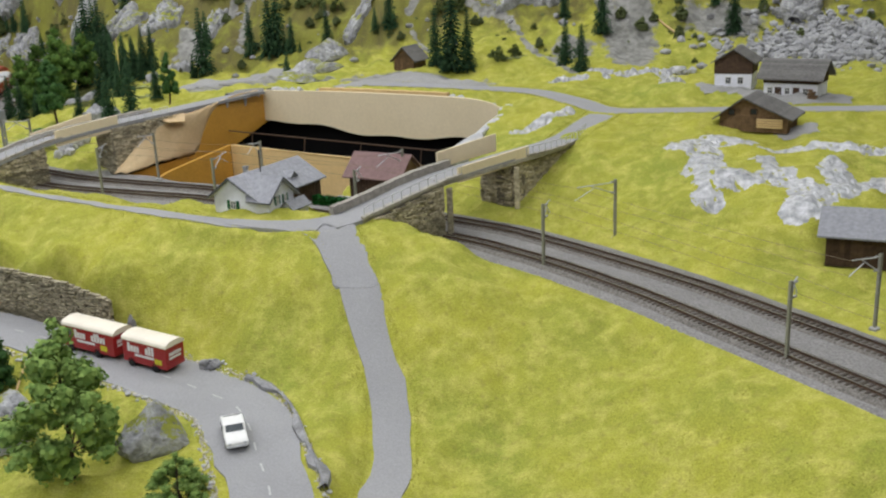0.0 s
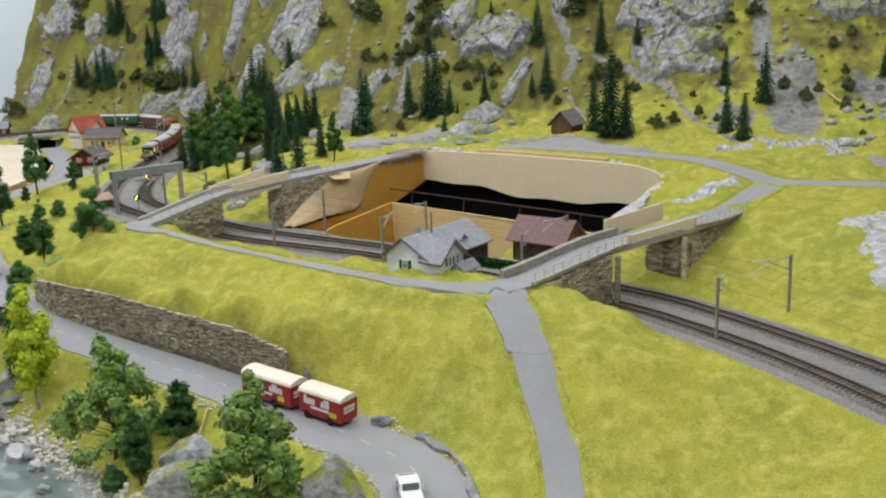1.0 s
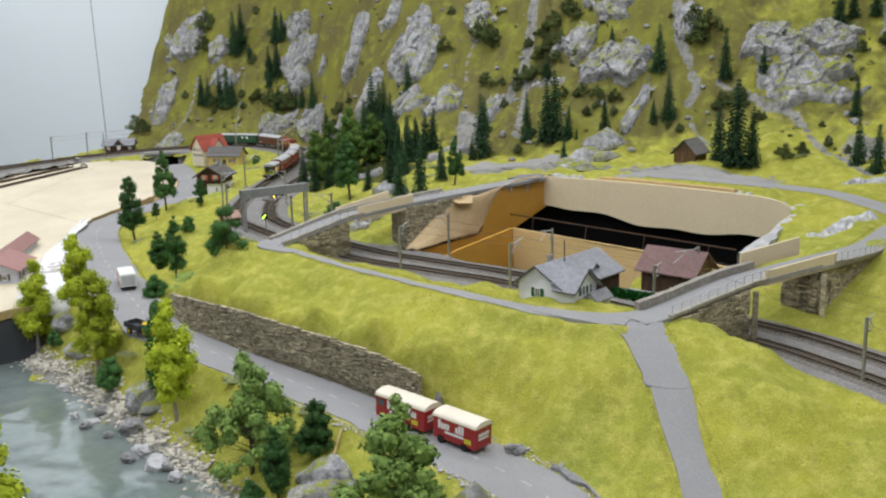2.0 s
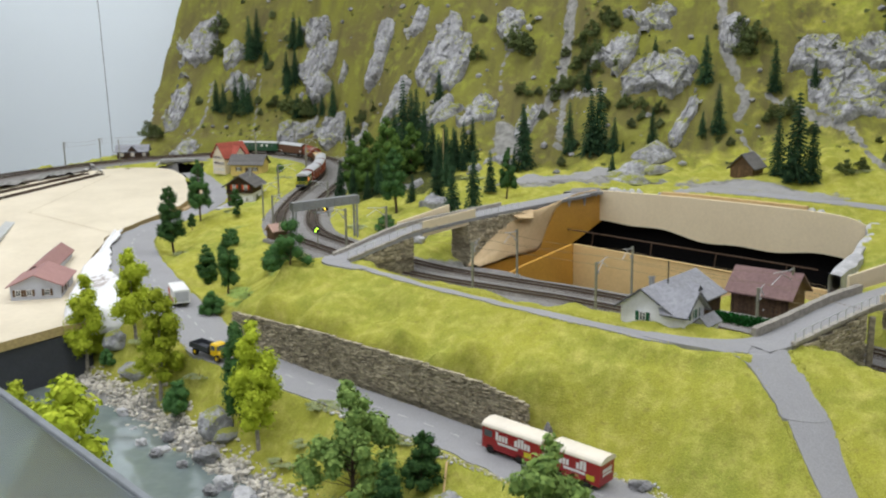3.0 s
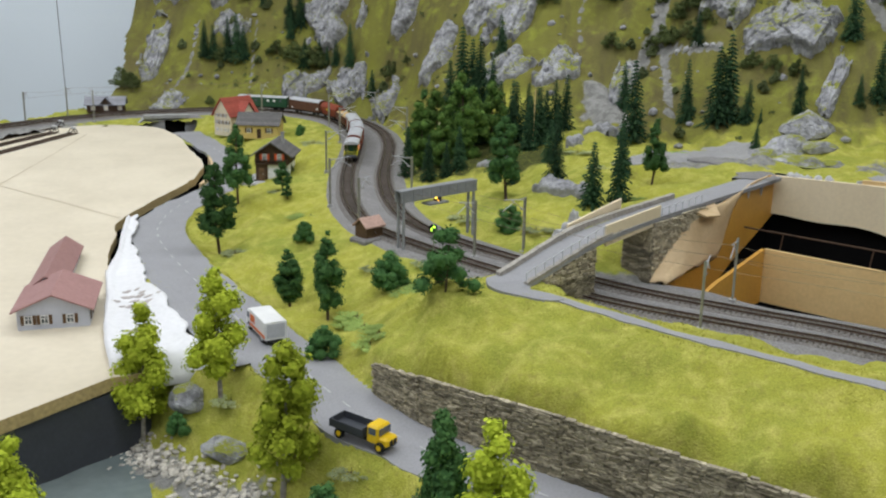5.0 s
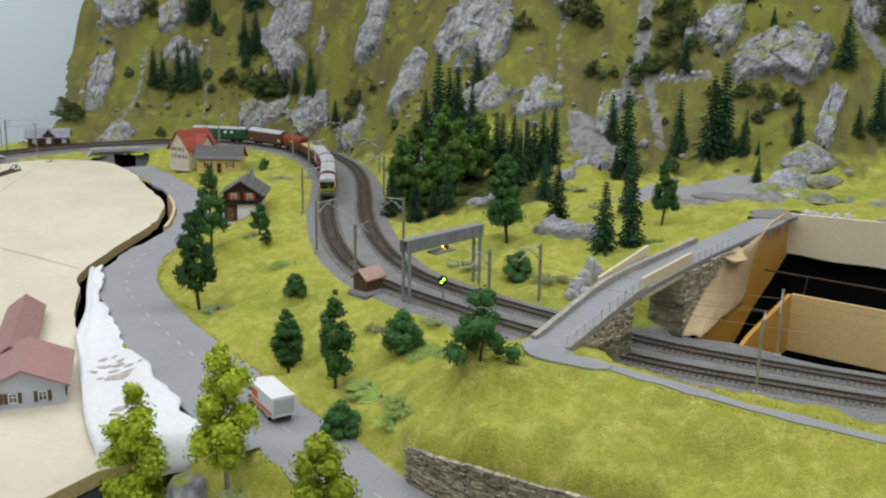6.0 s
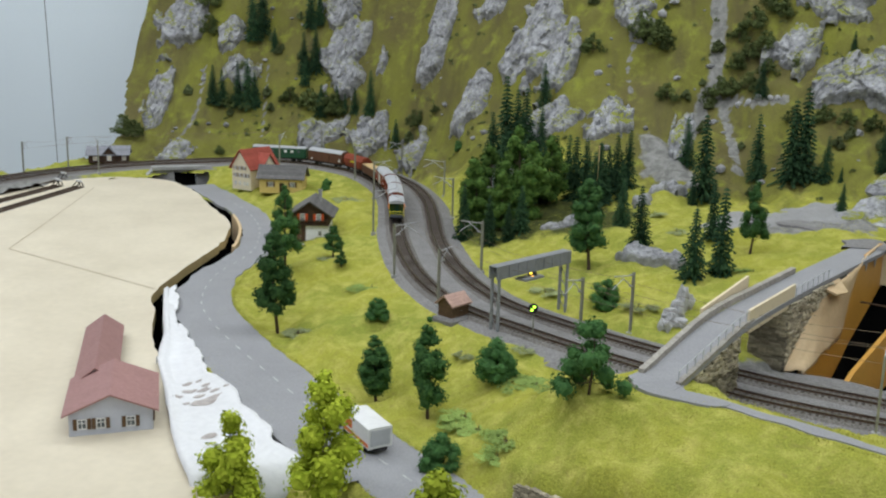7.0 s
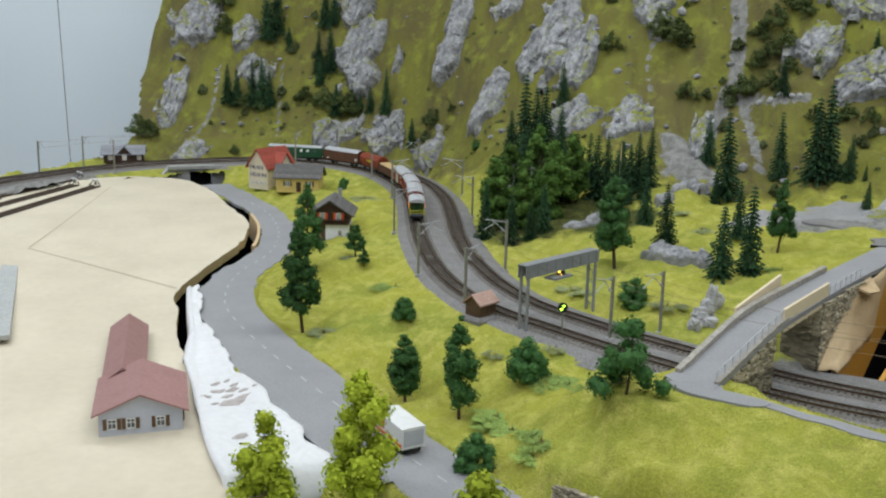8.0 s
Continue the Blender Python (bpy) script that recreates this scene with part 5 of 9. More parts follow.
edge = [(x, y, float(lower_z(x))) for x, y in offset(spline(LOWER_ROAD, 0.03), 0.056) if -1.53 < x < -1.18 and y < 2.1]
run_x = spline(edge, 0.012)[:, 0]
ribbon("road_shoulder", edge, 0.0165 - 0.006 * np.clip((run_x + 1.24) / 0.05, 0, 1) - 0.006 * np.clip((-1.36 - run_x) / 0.06, 0, 1), ASPHALT, "uneven grey asphalt edge of the road against the plaster", lift=0.0004, hug=False)
ob = mesh_object("plaster_cloth", verts, faces, PLASTER, smooth=True)
mod = ob.modifiers.new("thickness", "SOLIDIFY")
mod.thickness, mod.offset = 0.003, -1.0
tagged(ob, "white unpainted plaster cloth laid between the road and the plywood board", "plaster cloth", kind="structure")
# low broken kerb round the outside of the bend
bend_line = [(x, y, float(lower_z(x)) + 0.006) for x, y in offset(spline(LOWER_ROAD, 0.02), -0.050) if 1.02 < y < 1.262]
ribbon("kerb", bend_line, 0.0035, ROCK, "low broken grey stone kerb round the outside of the bend", lift=0.0, ragged=0.006, camber=0.003, depth=0.02, hug=False, category="kerb")
# the pale kerb wall where the road bends along the gap
kerb_line = [(x, y, float(lower_z(x)) - 0.052) for x, y in offset(spline(LOWER_ROAD, 0.03), 0.040) if 2.49 < y < 2.80]
k1 = coping(None, kerb_line, 0.003, 0.055, CARD, "kerb")
tagged(k1, "beige card wall holding up the edge of the road", "kerb", kind="structure")

# concrete underpass below the line in the west
up = thing("underpass", "small grey concrete underpass with a dark opening below the line", "underpass", pose(-2.116, 3.218, 0.047, 0, 0, 31))
for name_, q in (("deck", (-0.090, 0.080, -0.008, 0.020, -0.010, 0.0)), ("pier", (-0.085, -0.032, 0.0, 0.020, -0.075, -0.010)), ("pier", (0.026, 0.062, 0.0, 0.020, -0.075, -0.010)), ("lintel", (-0.032, 0.026, -0.002, 0.018, -0.016, -0.010))):
    bm = bmesh.new()
    box(bm, *q, 0.0008)
    part(name_, bm, CONCRETE, up)
# black sheet behind the opening, painted in for the shade of the passage
bm = bmesh.new()
box(bm, -0.031, 0.025, 0.016, 0.019, -0.075, -0.016)
part("painted_dark_backing", bm, BLACK, up)
panel(up, "wing_wall", [up.matrix_basis @ Vector(q) for q in ((0.062, 0.0, -0.075), (0.095, -0.070, -0.075), (0.095, -0.070, -0.036), (0.062, 0.0, -0.004))], 0.008, CONCRETE)
panel(up, "wing_wall", [up.matrix_basis @ Vector(q) for q in ((-0.115, -0.040, -0.060), (-0.085, 0.0, -0.060), (-0.085, 0.0, -0.004), (-0.115, -0.040, -0.030))], 0.008, CONCRETE)
# flakes of brown putty on the plaster
PUTTY = material("dry_grey_putty", (0.44, 0.40, 0.37), 0.9, fine=0.15)
rnd = random.Random(12)
for k in range(16):
    x, y = (-1.406, 1.779) if k == 0 else (-1.363, 1.694) if k == 1 else (-1.425 + rnd.gauss(0, 0.016), 1.803 + rnd.gauss(0, 0.018))
    bm = bmesh.new()
    bmesh.ops.create_icosphere(bm, subdivisions=2, radius=1.0)
    r_ = (0.017, 0.009)[k] if k < 2 else rnd.uniform(0.003, 0.008)
    turn = rnd.uniform(0.4, 1.0)
    c_, s_ = math.cos(turn), math.sin(turn)
    for v in bm.verts:
        p_, q_ = v.co.x * r_ * rnd.uniform(0.75, 1.35), v.co.y * r_ * rnd.uniform(0.4, 0.8)
        gx, gy = x + c_ * p_ - s_ * q_, y + s_ * p_ + c_ * q_
        v.co = Vector((gx, gy, plaster_z(gx, gy) + 0.0004 + 0.0010 * max(-1.0, v.co.z)))
    o = part("putty_flake", bm, PUTTY)
    tagged(o, "thin flake of dry grey-brown putty on the white plaster", "putty flake", "putty flakes")
# drips of white plaster on the orange panel of the pit
for k, (x, y, z, l_) in enumerate(((-0.5830, 2.2440, 0.1030, 0.012), (-0.5600, 2.2950, 0.1010, 0.014), (-0.5420, 2.3350, 0.1080, 0.008))):
    bm = bmesh.new()
    bmesh.ops.create_icosphere(bm, subdivisions=2, radius=1.0)
    for v in bm.verts:
        v.co = Vector((v.co.x * 0.0045 * (1.1 + 0.6 * v.co.z), v.co.y * 0.0015, v.co.z * l_))
    bmesh.ops.transform(bm, matrix=pose(x + 0.0015, y, z, 0, 0, 65.8), verts=bm.verts)
    hold(part("plaster_drip", bm, WHITEROCK), pit)

# ---------------------------------------------------------------- model houses
def opening(parent, m, w, h, frame_mat=WHITEPAINT, shut=None, cross=True, door=False, shut_w=0.45, pane_mat=None):
    """A window or door on a wall; m: pose of its middle on the wall, x along the wall and -y outwards."""
    bm = bmesh.new()
    if door:
        box(bm, -w / 2, w / 2, -0.0012, 0.001, -h / 2, h / 2, 0.0003, m=m)
        d = part("door", bm, frame_mat)
        hold(d, parent)
        bm = bmesh.new()
        box(bm, w * 0.28, w * 0.36, -0.0022, -0.001, -h * 0.05, h * 0.03, m=m)
        hold(part("door_handle", bm, SILVER), d)
        return d
    t = 0.0011
    rings = []
    for y in (-0.0012, 0.001):
        for dx in (0.0, t):
            rings.append([bm.verts.new(m @ Vector((sx * (w / 2 - dx), y, sz * (h / 2 - dx)))) for sx, sz in ((-1, -1), (1, -1), (1, 1), (-1, 1))])
    for i in range(4):
        j = (i + 1) % 4
        for p, q in ((0, 1), (1, 3), (3, 2), (2, 0)):
            bm.faces.new((rings[p][i], rings[p][j], rings[q][j], rings[q][i]))
    bmesh.ops.recalc_face_normals(bm, faces=bm.faces)
    win = hold(part("window", bm, frame_mat), parent)
    bm = bmesh.new()
    box(bm, -w / 2, w / 2, -0.0004, 0.001, -h / 2, h / 2, m=m)
    hold(part("pane", bm, pane_mat or PANE), win)
    for q in ((-t * 0.35, t * 0.35, -h / 2, h / 2), (-w / 2, w / 2, h * 0.08, h * 0.08 + t * 0.7)) if cross else ():
        bm = bmesh.new()
        box(bm, q[0], q[1], -0.0010, 0.0005, q[2], q[3], m=m)
        hold(part("glazing_bar", bm, frame_mat), win)
    if shut:
        for s in (-1, 1):
            bm = bmesh.new()
            c = s * (w / 2 + w * shut_w / 2 + 0.0004)
            box(bm, c - w * shut_w / 2, c + w * shut_w / 2, -0.0014, 0.0005, -h / 2 - 0.0003, h / 2 + 0.0003, 0.0002, m=m)
            for k in range(4):
                z = -h / 2 + (k + 0.7) * h / 4.4
                box(bm, c - w * shut_w * 0.38, c + w * shut_w * 0.38, -0.0018, -0.001, z, z + h * 0.10, m=m)
            hold(part("shutter", bm, shut), win)
    return win


def gable_block(parent, x0, x1, y0, y1, h, rise, wall_mat, roof_mat, over=0.006, along="x", thick=0.0018, z0=0.0, split=None, upper_mat=None, ridge=0.5, name="wall", courses=True, roof=True):
    """A body with a gable roof, ridge along x or y. split: height at which the wall changes its material. Local to parent."""
    def put(bm, name_, mat):
        o = part(name_, bm, mat)
        o.parent = parent
        return o

    if along == "y":
        q0, q1, r0, r1 = x0, x1, y0, y1
        f = lambda u, v, z: (u, v, z)
    else:
        q0, q1, r0, r1 = y0, y1, x0, x1
        f = lambda u, v, z: (v, u, z)
    qm = q0 + (q1 - q0) * ridge

    def solid(outline, v0, v1):
        bm = bmesh.new()
        a = [bm.verts.new(f(u, v0, z)) for u, z in outline]
        b = [bm.verts.new(f(u, v1, z)) for u, z in outline]
        bm.faces.new(a)
        bm.faces.new(b[::-1])
        for i in range(len(a)):
            bm.faces.new((a[i], b[i], b[(i + 1) % len(a)], a[(i + 1) % len(a)]))
        bmesh.ops.recalc_face_normals(bm, faces=bm.faces)
        return bm

    zs = z0 + (split if split else h)
    if split:
        put(solid([(q0, z0), (q1, z0), (q1, zs), (q0, zs)], r0, r1), name, wall_mat)
        put(solid([(q0 - 0.001, zs), (q1 + 0.001, zs), (q1 + 0.001, z0 + h), (qm, z0 + h + rise), (q0 - 0.001, z0 + h)], r0 - 0.001, r1 + 0.001), "upper_wall", upper_mat)
    else:
        put(solid([(q0, z0), (q1, z0), (q1, z0 + h), (qm, z0 + h + rise), (q0, z0 + h)], r0, r1), name, wall_mat)
    for a, sgn in ((q0, -1), (q1, 1)) if roof else ():
        run = abs(qm - a)
        slope = rise / run
        e = a + sgn * over
        ez = z0 + h - over * slope
        o = put(solid([(qm, z0 + h + rise), (e, ez), (e, ez + thick * 1.2), (qm, z0 + h + rise + thick * 1.2)], r0 - over, r1 + over), "roof", roof_mat)
        if courses:
            n = max(4, int(math.hypot(run + over, rise) / 0.0052))
            for k in range(n):
                bm = bmesh.new()
                u0, u1 = k / n, (k + 0.97) / n
                pa = (qm + (e - qm) * u0, z0 + h + rise + (ez - z0 - h - rise) * u0 + thick * 1.2)
                pb = (qm + (e - qm) * u1, z0 + h + rise + (ez - z0 - h - rise) * u1 + thick * 1.2)
                ring = [(pa[0], pa[1] - 0.0002), (pb[0], pb[1] - 0.0002), (pb[0], pb[1] + 0.0006), (pa[0], pa[1] + 0.0003)]
                va = [bm.verts.new(f(u, r0 - over - 0.0004, z)) for u, z in ring]
                vb = [bm.verts.new(f(u, r1 + over + 0.0004, z)) for u, z in ring]
                bm.faces.new(va)
                bm.faces.new(vb[::-1])
                for i in range(4):
                    bm.faces.new((va[i], vb[i], vb[(i + 1) % 4], va[(i + 1) % 4]))
                bmesh.ops.recalc_face_normals(bm, faces=bm.faces)
                part("shingle_course", bm, roof_mat, o)
    return qm


def chimney(parent, x, y, z0, z1, w=0.007, mat=CONCRETE):
    bm = bmesh.new()
    box(bm, x - w / 2, x + w / 2, y - w / 2, y + w / 2, z0, z1, 0.0005)
    box(bm, x - w * 0.62, x + w * 0.62, y - w * 0.62, y + w * 0.62, z1 - 0.002, z1, 0.0003)
    o = part("chimney", bm, mat)
    o.parent = parent


def on(parent, side, u, z, x0, x1, y0, y1):
    """Pose on a wall of a block, in world terms: side s, n, e or w; u along it from its left as seen from outside."""
    if side == "s":
        m = pose(x0 + u, y0, z)
    elif side == "e":
        m = pose(x1, y0 + u, z, 0, 0, 90)
    elif side == "w":
        m = pose(x0, y1 - u, z, 0, 0, -90)
    else:
        m = pose(x1 - u, y1, z, 0, 0, 180)
    return parent.matrix_basis @ m


def planks(parent, side, x0, x1, y0, y1, z0, z1, mat, step=0.005):
    """Upright boards proud of a wall."""
    run = (x1 - x0) if side in "sn" else (y1 - y0)
    n = int(run / step)
    for k in range(n):
        bm = bmesh.new()
        m = on(parent, side, (k + 0.5) * run / n, 0, x0, x1, y0, y1)
        box(bm, -run / n * 0.46, run / n * 0.46, -0.0009, 0.0003, z0, z1, m=m)
        hold(part("plank", bm, mat), parent)


# station house
st = thing("station_house", "small white station house with a grey slate roof and green shutters", "house", pose(-0.370, 1.527, 0.0505, 0, 0, -22.3))
gable_block(st, 0.0, 0.075, 0.0, 0.145, 0.0315, 0.0245, WHITEWALL, SLATE, along="y", over=0.007, ridge=0.44, courses=False)
gable_block(st, 0.034, 0.094, 0.0004, 0.055, 0.031, 0.0235, WHITEWALL, SLATE, along="x", over=0.007, roof=False)
for ye, xe in ((-0.0066, 0.062), (0.062, 0.078)):
    panel(st, "roof", [st.matrix_basis @ Vector(q) for q in ((0.0335, 0.0277, 0.0562), (0.1012, 0.0277, 0.0562), (0.1012, ye, 0.0267), (xe, ye, 0.0267))], 0.002, SLATE)
gable_block(st, 0.094, 0.112, 0.028, 0.062, 0.014, 0.008, WHITEWALL, SLATE, along="y", over=0.004, courses=False)
planks(st, "e", 0, 0.075, 0.066, 0.145, 0.0, 0.028, BROWNWOOD, 0.006)
for q in (("s", 0.033, 0.019, 0.010, 0.012, 0.5, 0.075, 0.0, 0.145), ("e", 0.018, 0.026, 0.006, 0.011, 0.4, 0.094, 0.0004, 0.055), ("e", 0.035, 0.026, 0.006, 0.011, 0.4, 0.094, 0.0004, 0.055)):
    opening(st, on(st, q[0], q[1], q[2], 0.0, q[6], q[7], q[8]), q[3], q[4], shut=GREENSHUT, shut_w=q[5])
opening(st, on(st, "e", 0.036, 0.005, 0, 0.094, 0.0004, 0.055), 0.006, 0.006, cross=False)
for x0, y0, x1, y1, z0, z1 in ((-0.0068, -0.0076, 0.033, -0.0076, 0.0265, 0.0565), (0.033, -0.0076, 0.062, -0.0076, 0.0565, 0.0385), (0.062, -0.0070, 0.1012, -0.0070, 0.0262, 0.0262), (0.1012, -0.0066, 0.1012, 0.0277, 0.0262, 0.0552), (0.1012, 0.0277, 0.1012, 0.062, 0.0552, 0.0262)):
    bm = bmesh.new()
    tube(bm, (x0, y0, z0 + 0.001), (x1, y1, z1 + 0.001), 0.0011, seg=5)
    part("verge_board", bm, DARKGREY, st)
chimney(st, 0.018, 0.050, 0.040, 0.062, 0.006)
gable_block(st, 0.050, 0.066, 0.088, 0.100, 0.006, 0.005, SLATE, SLATE, along="x", over=0.003, z0=0.036, name="dormer", courses=False)
bm = bmesh.new()
tube(bm, (0.040, 0.055, 0.05), (0.040, 0.055, 0.085), 0.0009, seg=6)
part("flue_pipe", bm, CHASSIS, st)
hedge = thing("hedge", "low dark green hedge beside the station house", "hedge", pose(-0.252, 1.612, 0.044, 0, 0, -22))
pts, nn = [], []
rnd = random.Random(4)
for _ in range(1500):
    pts.append(Vector((rnd.uniform(0, 0.085), rnd.uniform(-0.006, 0.006), rnd.uniform(0, 0.014))))
    nn.append(Vector((rnd.uniform(-1, 1), rnd.uniform(-1, 1), rnd.uniform(-0.2, 1))))


def hedge_leaves():
    verts, faces = [], []
    for p, q in zip(pts, nn):
        u = q.orthogonal().normalized() * 0.002
        v = q.normalized().cross(u)
        b = len(verts)
        verts.extend([tuple(p - u), tuple(p + v), tuple(p + u), tuple(p - v)])
        faces.append((b, b + 1, b + 2, b + 3))
    return mesh_object("foliage", verts, faces, leaf_material("hedge_green", (0.008, 0.07, 0.012), (0.02, 0.14, 0.03)), hedge)


hedge_leaves()

# goods shed beside the far track
gs = thing("goods_shed", "brown timber goods shed with a dull purple roof beside the track", "shed", pose(-0.258, 1.803, 0.002, 0, 0, -22))
gable_block(gs, 0.024, 0.116, 0.0, 0.065, 0.048, 0.027, MIDWOOD, PURPLEROOF, along="x", over=0.009, courses=False)
planks(gs, "s", 0.024, 0.116, 0, 0.065, 0.004, 0.046, BROWNWOOD, 0.006)
opening(gs, on(gs, "s", 0.048, 0.020, 0.024, 0.116, 0, 0.065), 0.018, 0.030, frame_mat=BROWNWOOD, door=True)
opening(gs, on(gs, "s", 0.072, 0.022, 0.024, 0.116, 0, 0.065), 0.016, 0.014, frame_mat=MIDWOOD)
bm = bmesh.new()
box(bm, 0.0, 0.127, -0.018, 0.0, -0.006, 0.008, 0.0006)
o = part("loading_platform", bm, CONCRETE)
o.parent = gs

# farmhouses on the plateau
fh = thing("farmhouse", "tall farmhouse with white ground floor and dark timber gable", "house", pose(0.409, 2.242, 0.1005, 0, 0, -19))
gable_block(fh, 0, 0.070, 0, 0.072, 0.058, 0.022, WHITEWALL, DARKSLATE, along="y", over=0.008, split=0.034, upper_mat=BROWNWOOD)
for u in (0.026, 0.049):
    opening(fh, on(fh, "s", u, 0.021, 0, 0.070, 0, 0.072), 0.0115, 0.0135, pane_mat=DARKPANE)
fh2 = thing("farmhouse", "long white farmhouse with dark timber loft and grey shingle roof", "house", pose(0.487, 2.160, 0.0975, 0, 0, -29))
gable_block(fh2, 0, 0.098, 0, 0.066, 0.044, 0.024, WHITEWALL, DARKSLATE, along="x", over=0.012, split=0.028, upper_mat=BROWNWOOD)
for u, k in ((0.012, 0), (0.027, 1), (0.044, 0), (0.060, 1), (0.077, 0)):
    opening(fh2, on(fh2, "s", u, 0.014 if not k else 0.011, 0, 0.098, 0, 0.066), 0.010 if not k else 0.012, 0.013 if not k else 0.020, pane_mat=DARKPANE, frame_mat=WHITEPAINT if not k else BROWNWOOD, door=bool(k))
pile = thing("wood_pile", "stack of brown firewood against the farmhouse wall", "wood pile", fh2.matrix_basis @ pose(0.086, -0.010, 0.002))
for r in range(5):
    for c in range(4 - r // 2):
        bm = bmesh.new()
        tube(bm, (c * 0.004 + (r % 2) * 0.002, -0.006, r * 0.0036 + 0.002), (c * 0.004 + (r % 2) * 0.002, 0.006, r * 0.0036 + 0.002), 0.0019, seg=7)
        o = part("log", bm, MIDWOOD)
        o.parent = pile
barn = thing("barn", "brown weathered timber barn with a lopsided grey shingle roof", "barn", pose(0.374, 1.942, 0.078, 0, 0, -25))
gable_block(barn, 0, 0.112, 0, 0.070, 0.026, 0.030, MIDWOOD, DARKSLATE, along="y", over=0.010, ridge=0.36)
planks(barn, "s", 0, 0.112, 0, 0.070, 0.0, 0.026, MIDWOOD, 0.006)
for u, z in ((0.020, 0.032), (0.056, 0.034)):
    opening(barn, on(barn, "s", u, z, 0, 0.112, 0, 0.070), 0.011, 0.010, frame_mat=BROWNWOOD, cross=False, pane_mat=DARKPANE)
for k in range(4):
    bm = bmesh.new()
    box(bm, 0.062, 0.104, -0.004, -0.001, 0.008 + k * 0.004, 0.011 + k * 0.004, 0.0005)
    o = part("stacked_plank", bm, LOAD)
    o.parent = barn
shed = thing("field_shed", "dark timber field shed with a smooth grey roof", "shed", pose(0.424, 1.430, 0.004, 0, 0, -18))
gable_block(shed, 0, 0.150, 0, 0.085, 0.042, 0.020, BROWNWOOD, SLATE, along="x", over=0.010, courses=False)
planks(shed, "s", 0, 0.150, 0, 0.085, 0.0, 0.042, BROWNWOOD, 0.007)
opening(shed, on(shed, "s", 0.085, 0.020, 0, 0.15, 0, 0.085), 0.020, 0.026, frame_mat=MIDWOOD, door=True)
hut = thing("hut", "small brown timber hut with a dark shingle roof by the forest", "hut", pose(-0.272, 2.530, 0.126, 0, 0, -20))
gable_block(hut, 0, 0.052, 0, 0.060, 0.026, 0.026, MIDWOOD, DARKSLATE, along="y", over=0.007)
planks(hut, "s", 0, 0.052, 0, 0.060, 0.0, 0.026, MIDWOOD, 0.0055)

# inn, its annex and the chalet in the west
inn = thing("inn", "cream inn with a steep red tile roof", "house", pose(-1.912, 3.050, 0.022, 0, 0, -22))
gable_block(inn, 0, 0.062, 0, 0.095, 0.058, 0.040, CREAMPAINT, REDROOF, along="y", over=0.006)
gable_block(inn, 0.020, 0.075, 0.030, 0.075, 0.058, 0.030, CREAMPAINT, REDROOF, along="x", over=0.005)
for z in (0.016, 0.036, 0.054):
    for u in (0.012, 0.027, 0.042, 0.053)[: 4 if z < 0.05 else 3]:
        opening(inn, on(inn, "s", u, z, 0, 0.062, 0, 0.095), 0.006, 0.009, shut=BROWNSHUT if z > 0.02 else None, shut_w=0.35)
annex = thing("inn_annex", "ochre annex of the inn with a dark grey roof", "house", pose(-1.824, 3.008, 0.022, 0, 0, 8))
gable_block(annex, 0, 0.105, 0, 0.060, 0.040, 0.024, YELLOWPAINT, DARKSLATE, along="x", over=0.007)
for u in (0.028, 0.082):
    opening(annex, on(annex, "s", u, 0.022, 0, 0.105, 0, 0.06), 0.011, 0.012, shut=BROWNSHUT, shut_w=0.4)
opening(annex, on(annex, "s", 0.055, 0.014, 0, 0.105, 0, 0.06), 0.011, 0.024, frame_mat=BROWNWOOD, door=True)
opening(annex, on(annex, "w", 0.030, 0.022, 0, 0.105, 0, 0.06), 0.011, 0.012, shut=BROWNSHUT, shut_w=0.4)
ch = thing("chalet", "dark timber chalet over a white ground floor with orange shutters", "house", pose(-1.582, 2.572, 0.000, 0, 0, 12) @ Matrix.Scale(1.18, 4))
gable_block(ch, 0, 0.060, 0, 0.070, 0.052, 0.020, WHITEWALL, DARKSLATE, along="y", over=0.010, split=0.032, upper_mat=BROWNWOOD)
bm = bmesh.new()
box(bm, 0.0, 0.022, -0.0010, 0.002, 0.0, 0.032)
o = part("porch_wall", bm, BROWNWOOD)
o.parent = ch
for u in (0.017, 0.044):
    opening(ch, on(ch, "s", u, 0.045, 0, 0.06, -0.001, 0.07), 0.008, 0.013, shut=ORANGESHUT, shut_w=0.55)
opening(ch, on(ch, "s", 0.046, 0.018, 0, 0.06, 0, 0.07), 0.007, 0.010)
opening(ch, on(ch, "s", 0.011, 0.014, 0, 0.06, -0.001, 0.07), 0.010, 0.024, frame_mat=MIDWOOD, door=True)
chimney(ch, 0.042, 0.045, 0.058, 0.086, 0.006)
bm = bmesh.new()
box(bm, -0.02, 0.066, -0.030, 0.07, -0.02, 0.002, 0.001)
o = part("terrace", bm, WHITEROCK)
o.parent = ch
for k in range(7):
    bm = bmesh.new()
    box(bm, -0.0005 + k * 0.0098, 0.0012 + k * 0.0098, -0.0052, -0.0040, 0.033, 0.040)
    o = part("balcony_post", bm, BROWNWOOD)
    o.parent = ch
bm = bmesh.new()
box(bm, -0.001, 0.061, -0.0062, -0.0015, 0.0322, 0.0345)
box(bm, -0.001, 0.061, -0.0060, -0.0038, 0.0395, 0.0410)
o = part("balcony_rail", bm, BROWNWOOD)
o.parent = ch
PALEPINK = material("faded_pink_tiles", (0.50, 0.33, 0.27), 0.8, spots=(0.40, 0.27, 0.22), scale=60, fine=0.12, bump=0.4)
sg = thing("signal_hut", "small brown timber hut with a pinkish tiled roof beside the track", "hut", pose(-1.176, 2.033, 0.035, 0, 0, -32) @ Matrix.Scale(0.88, 4))
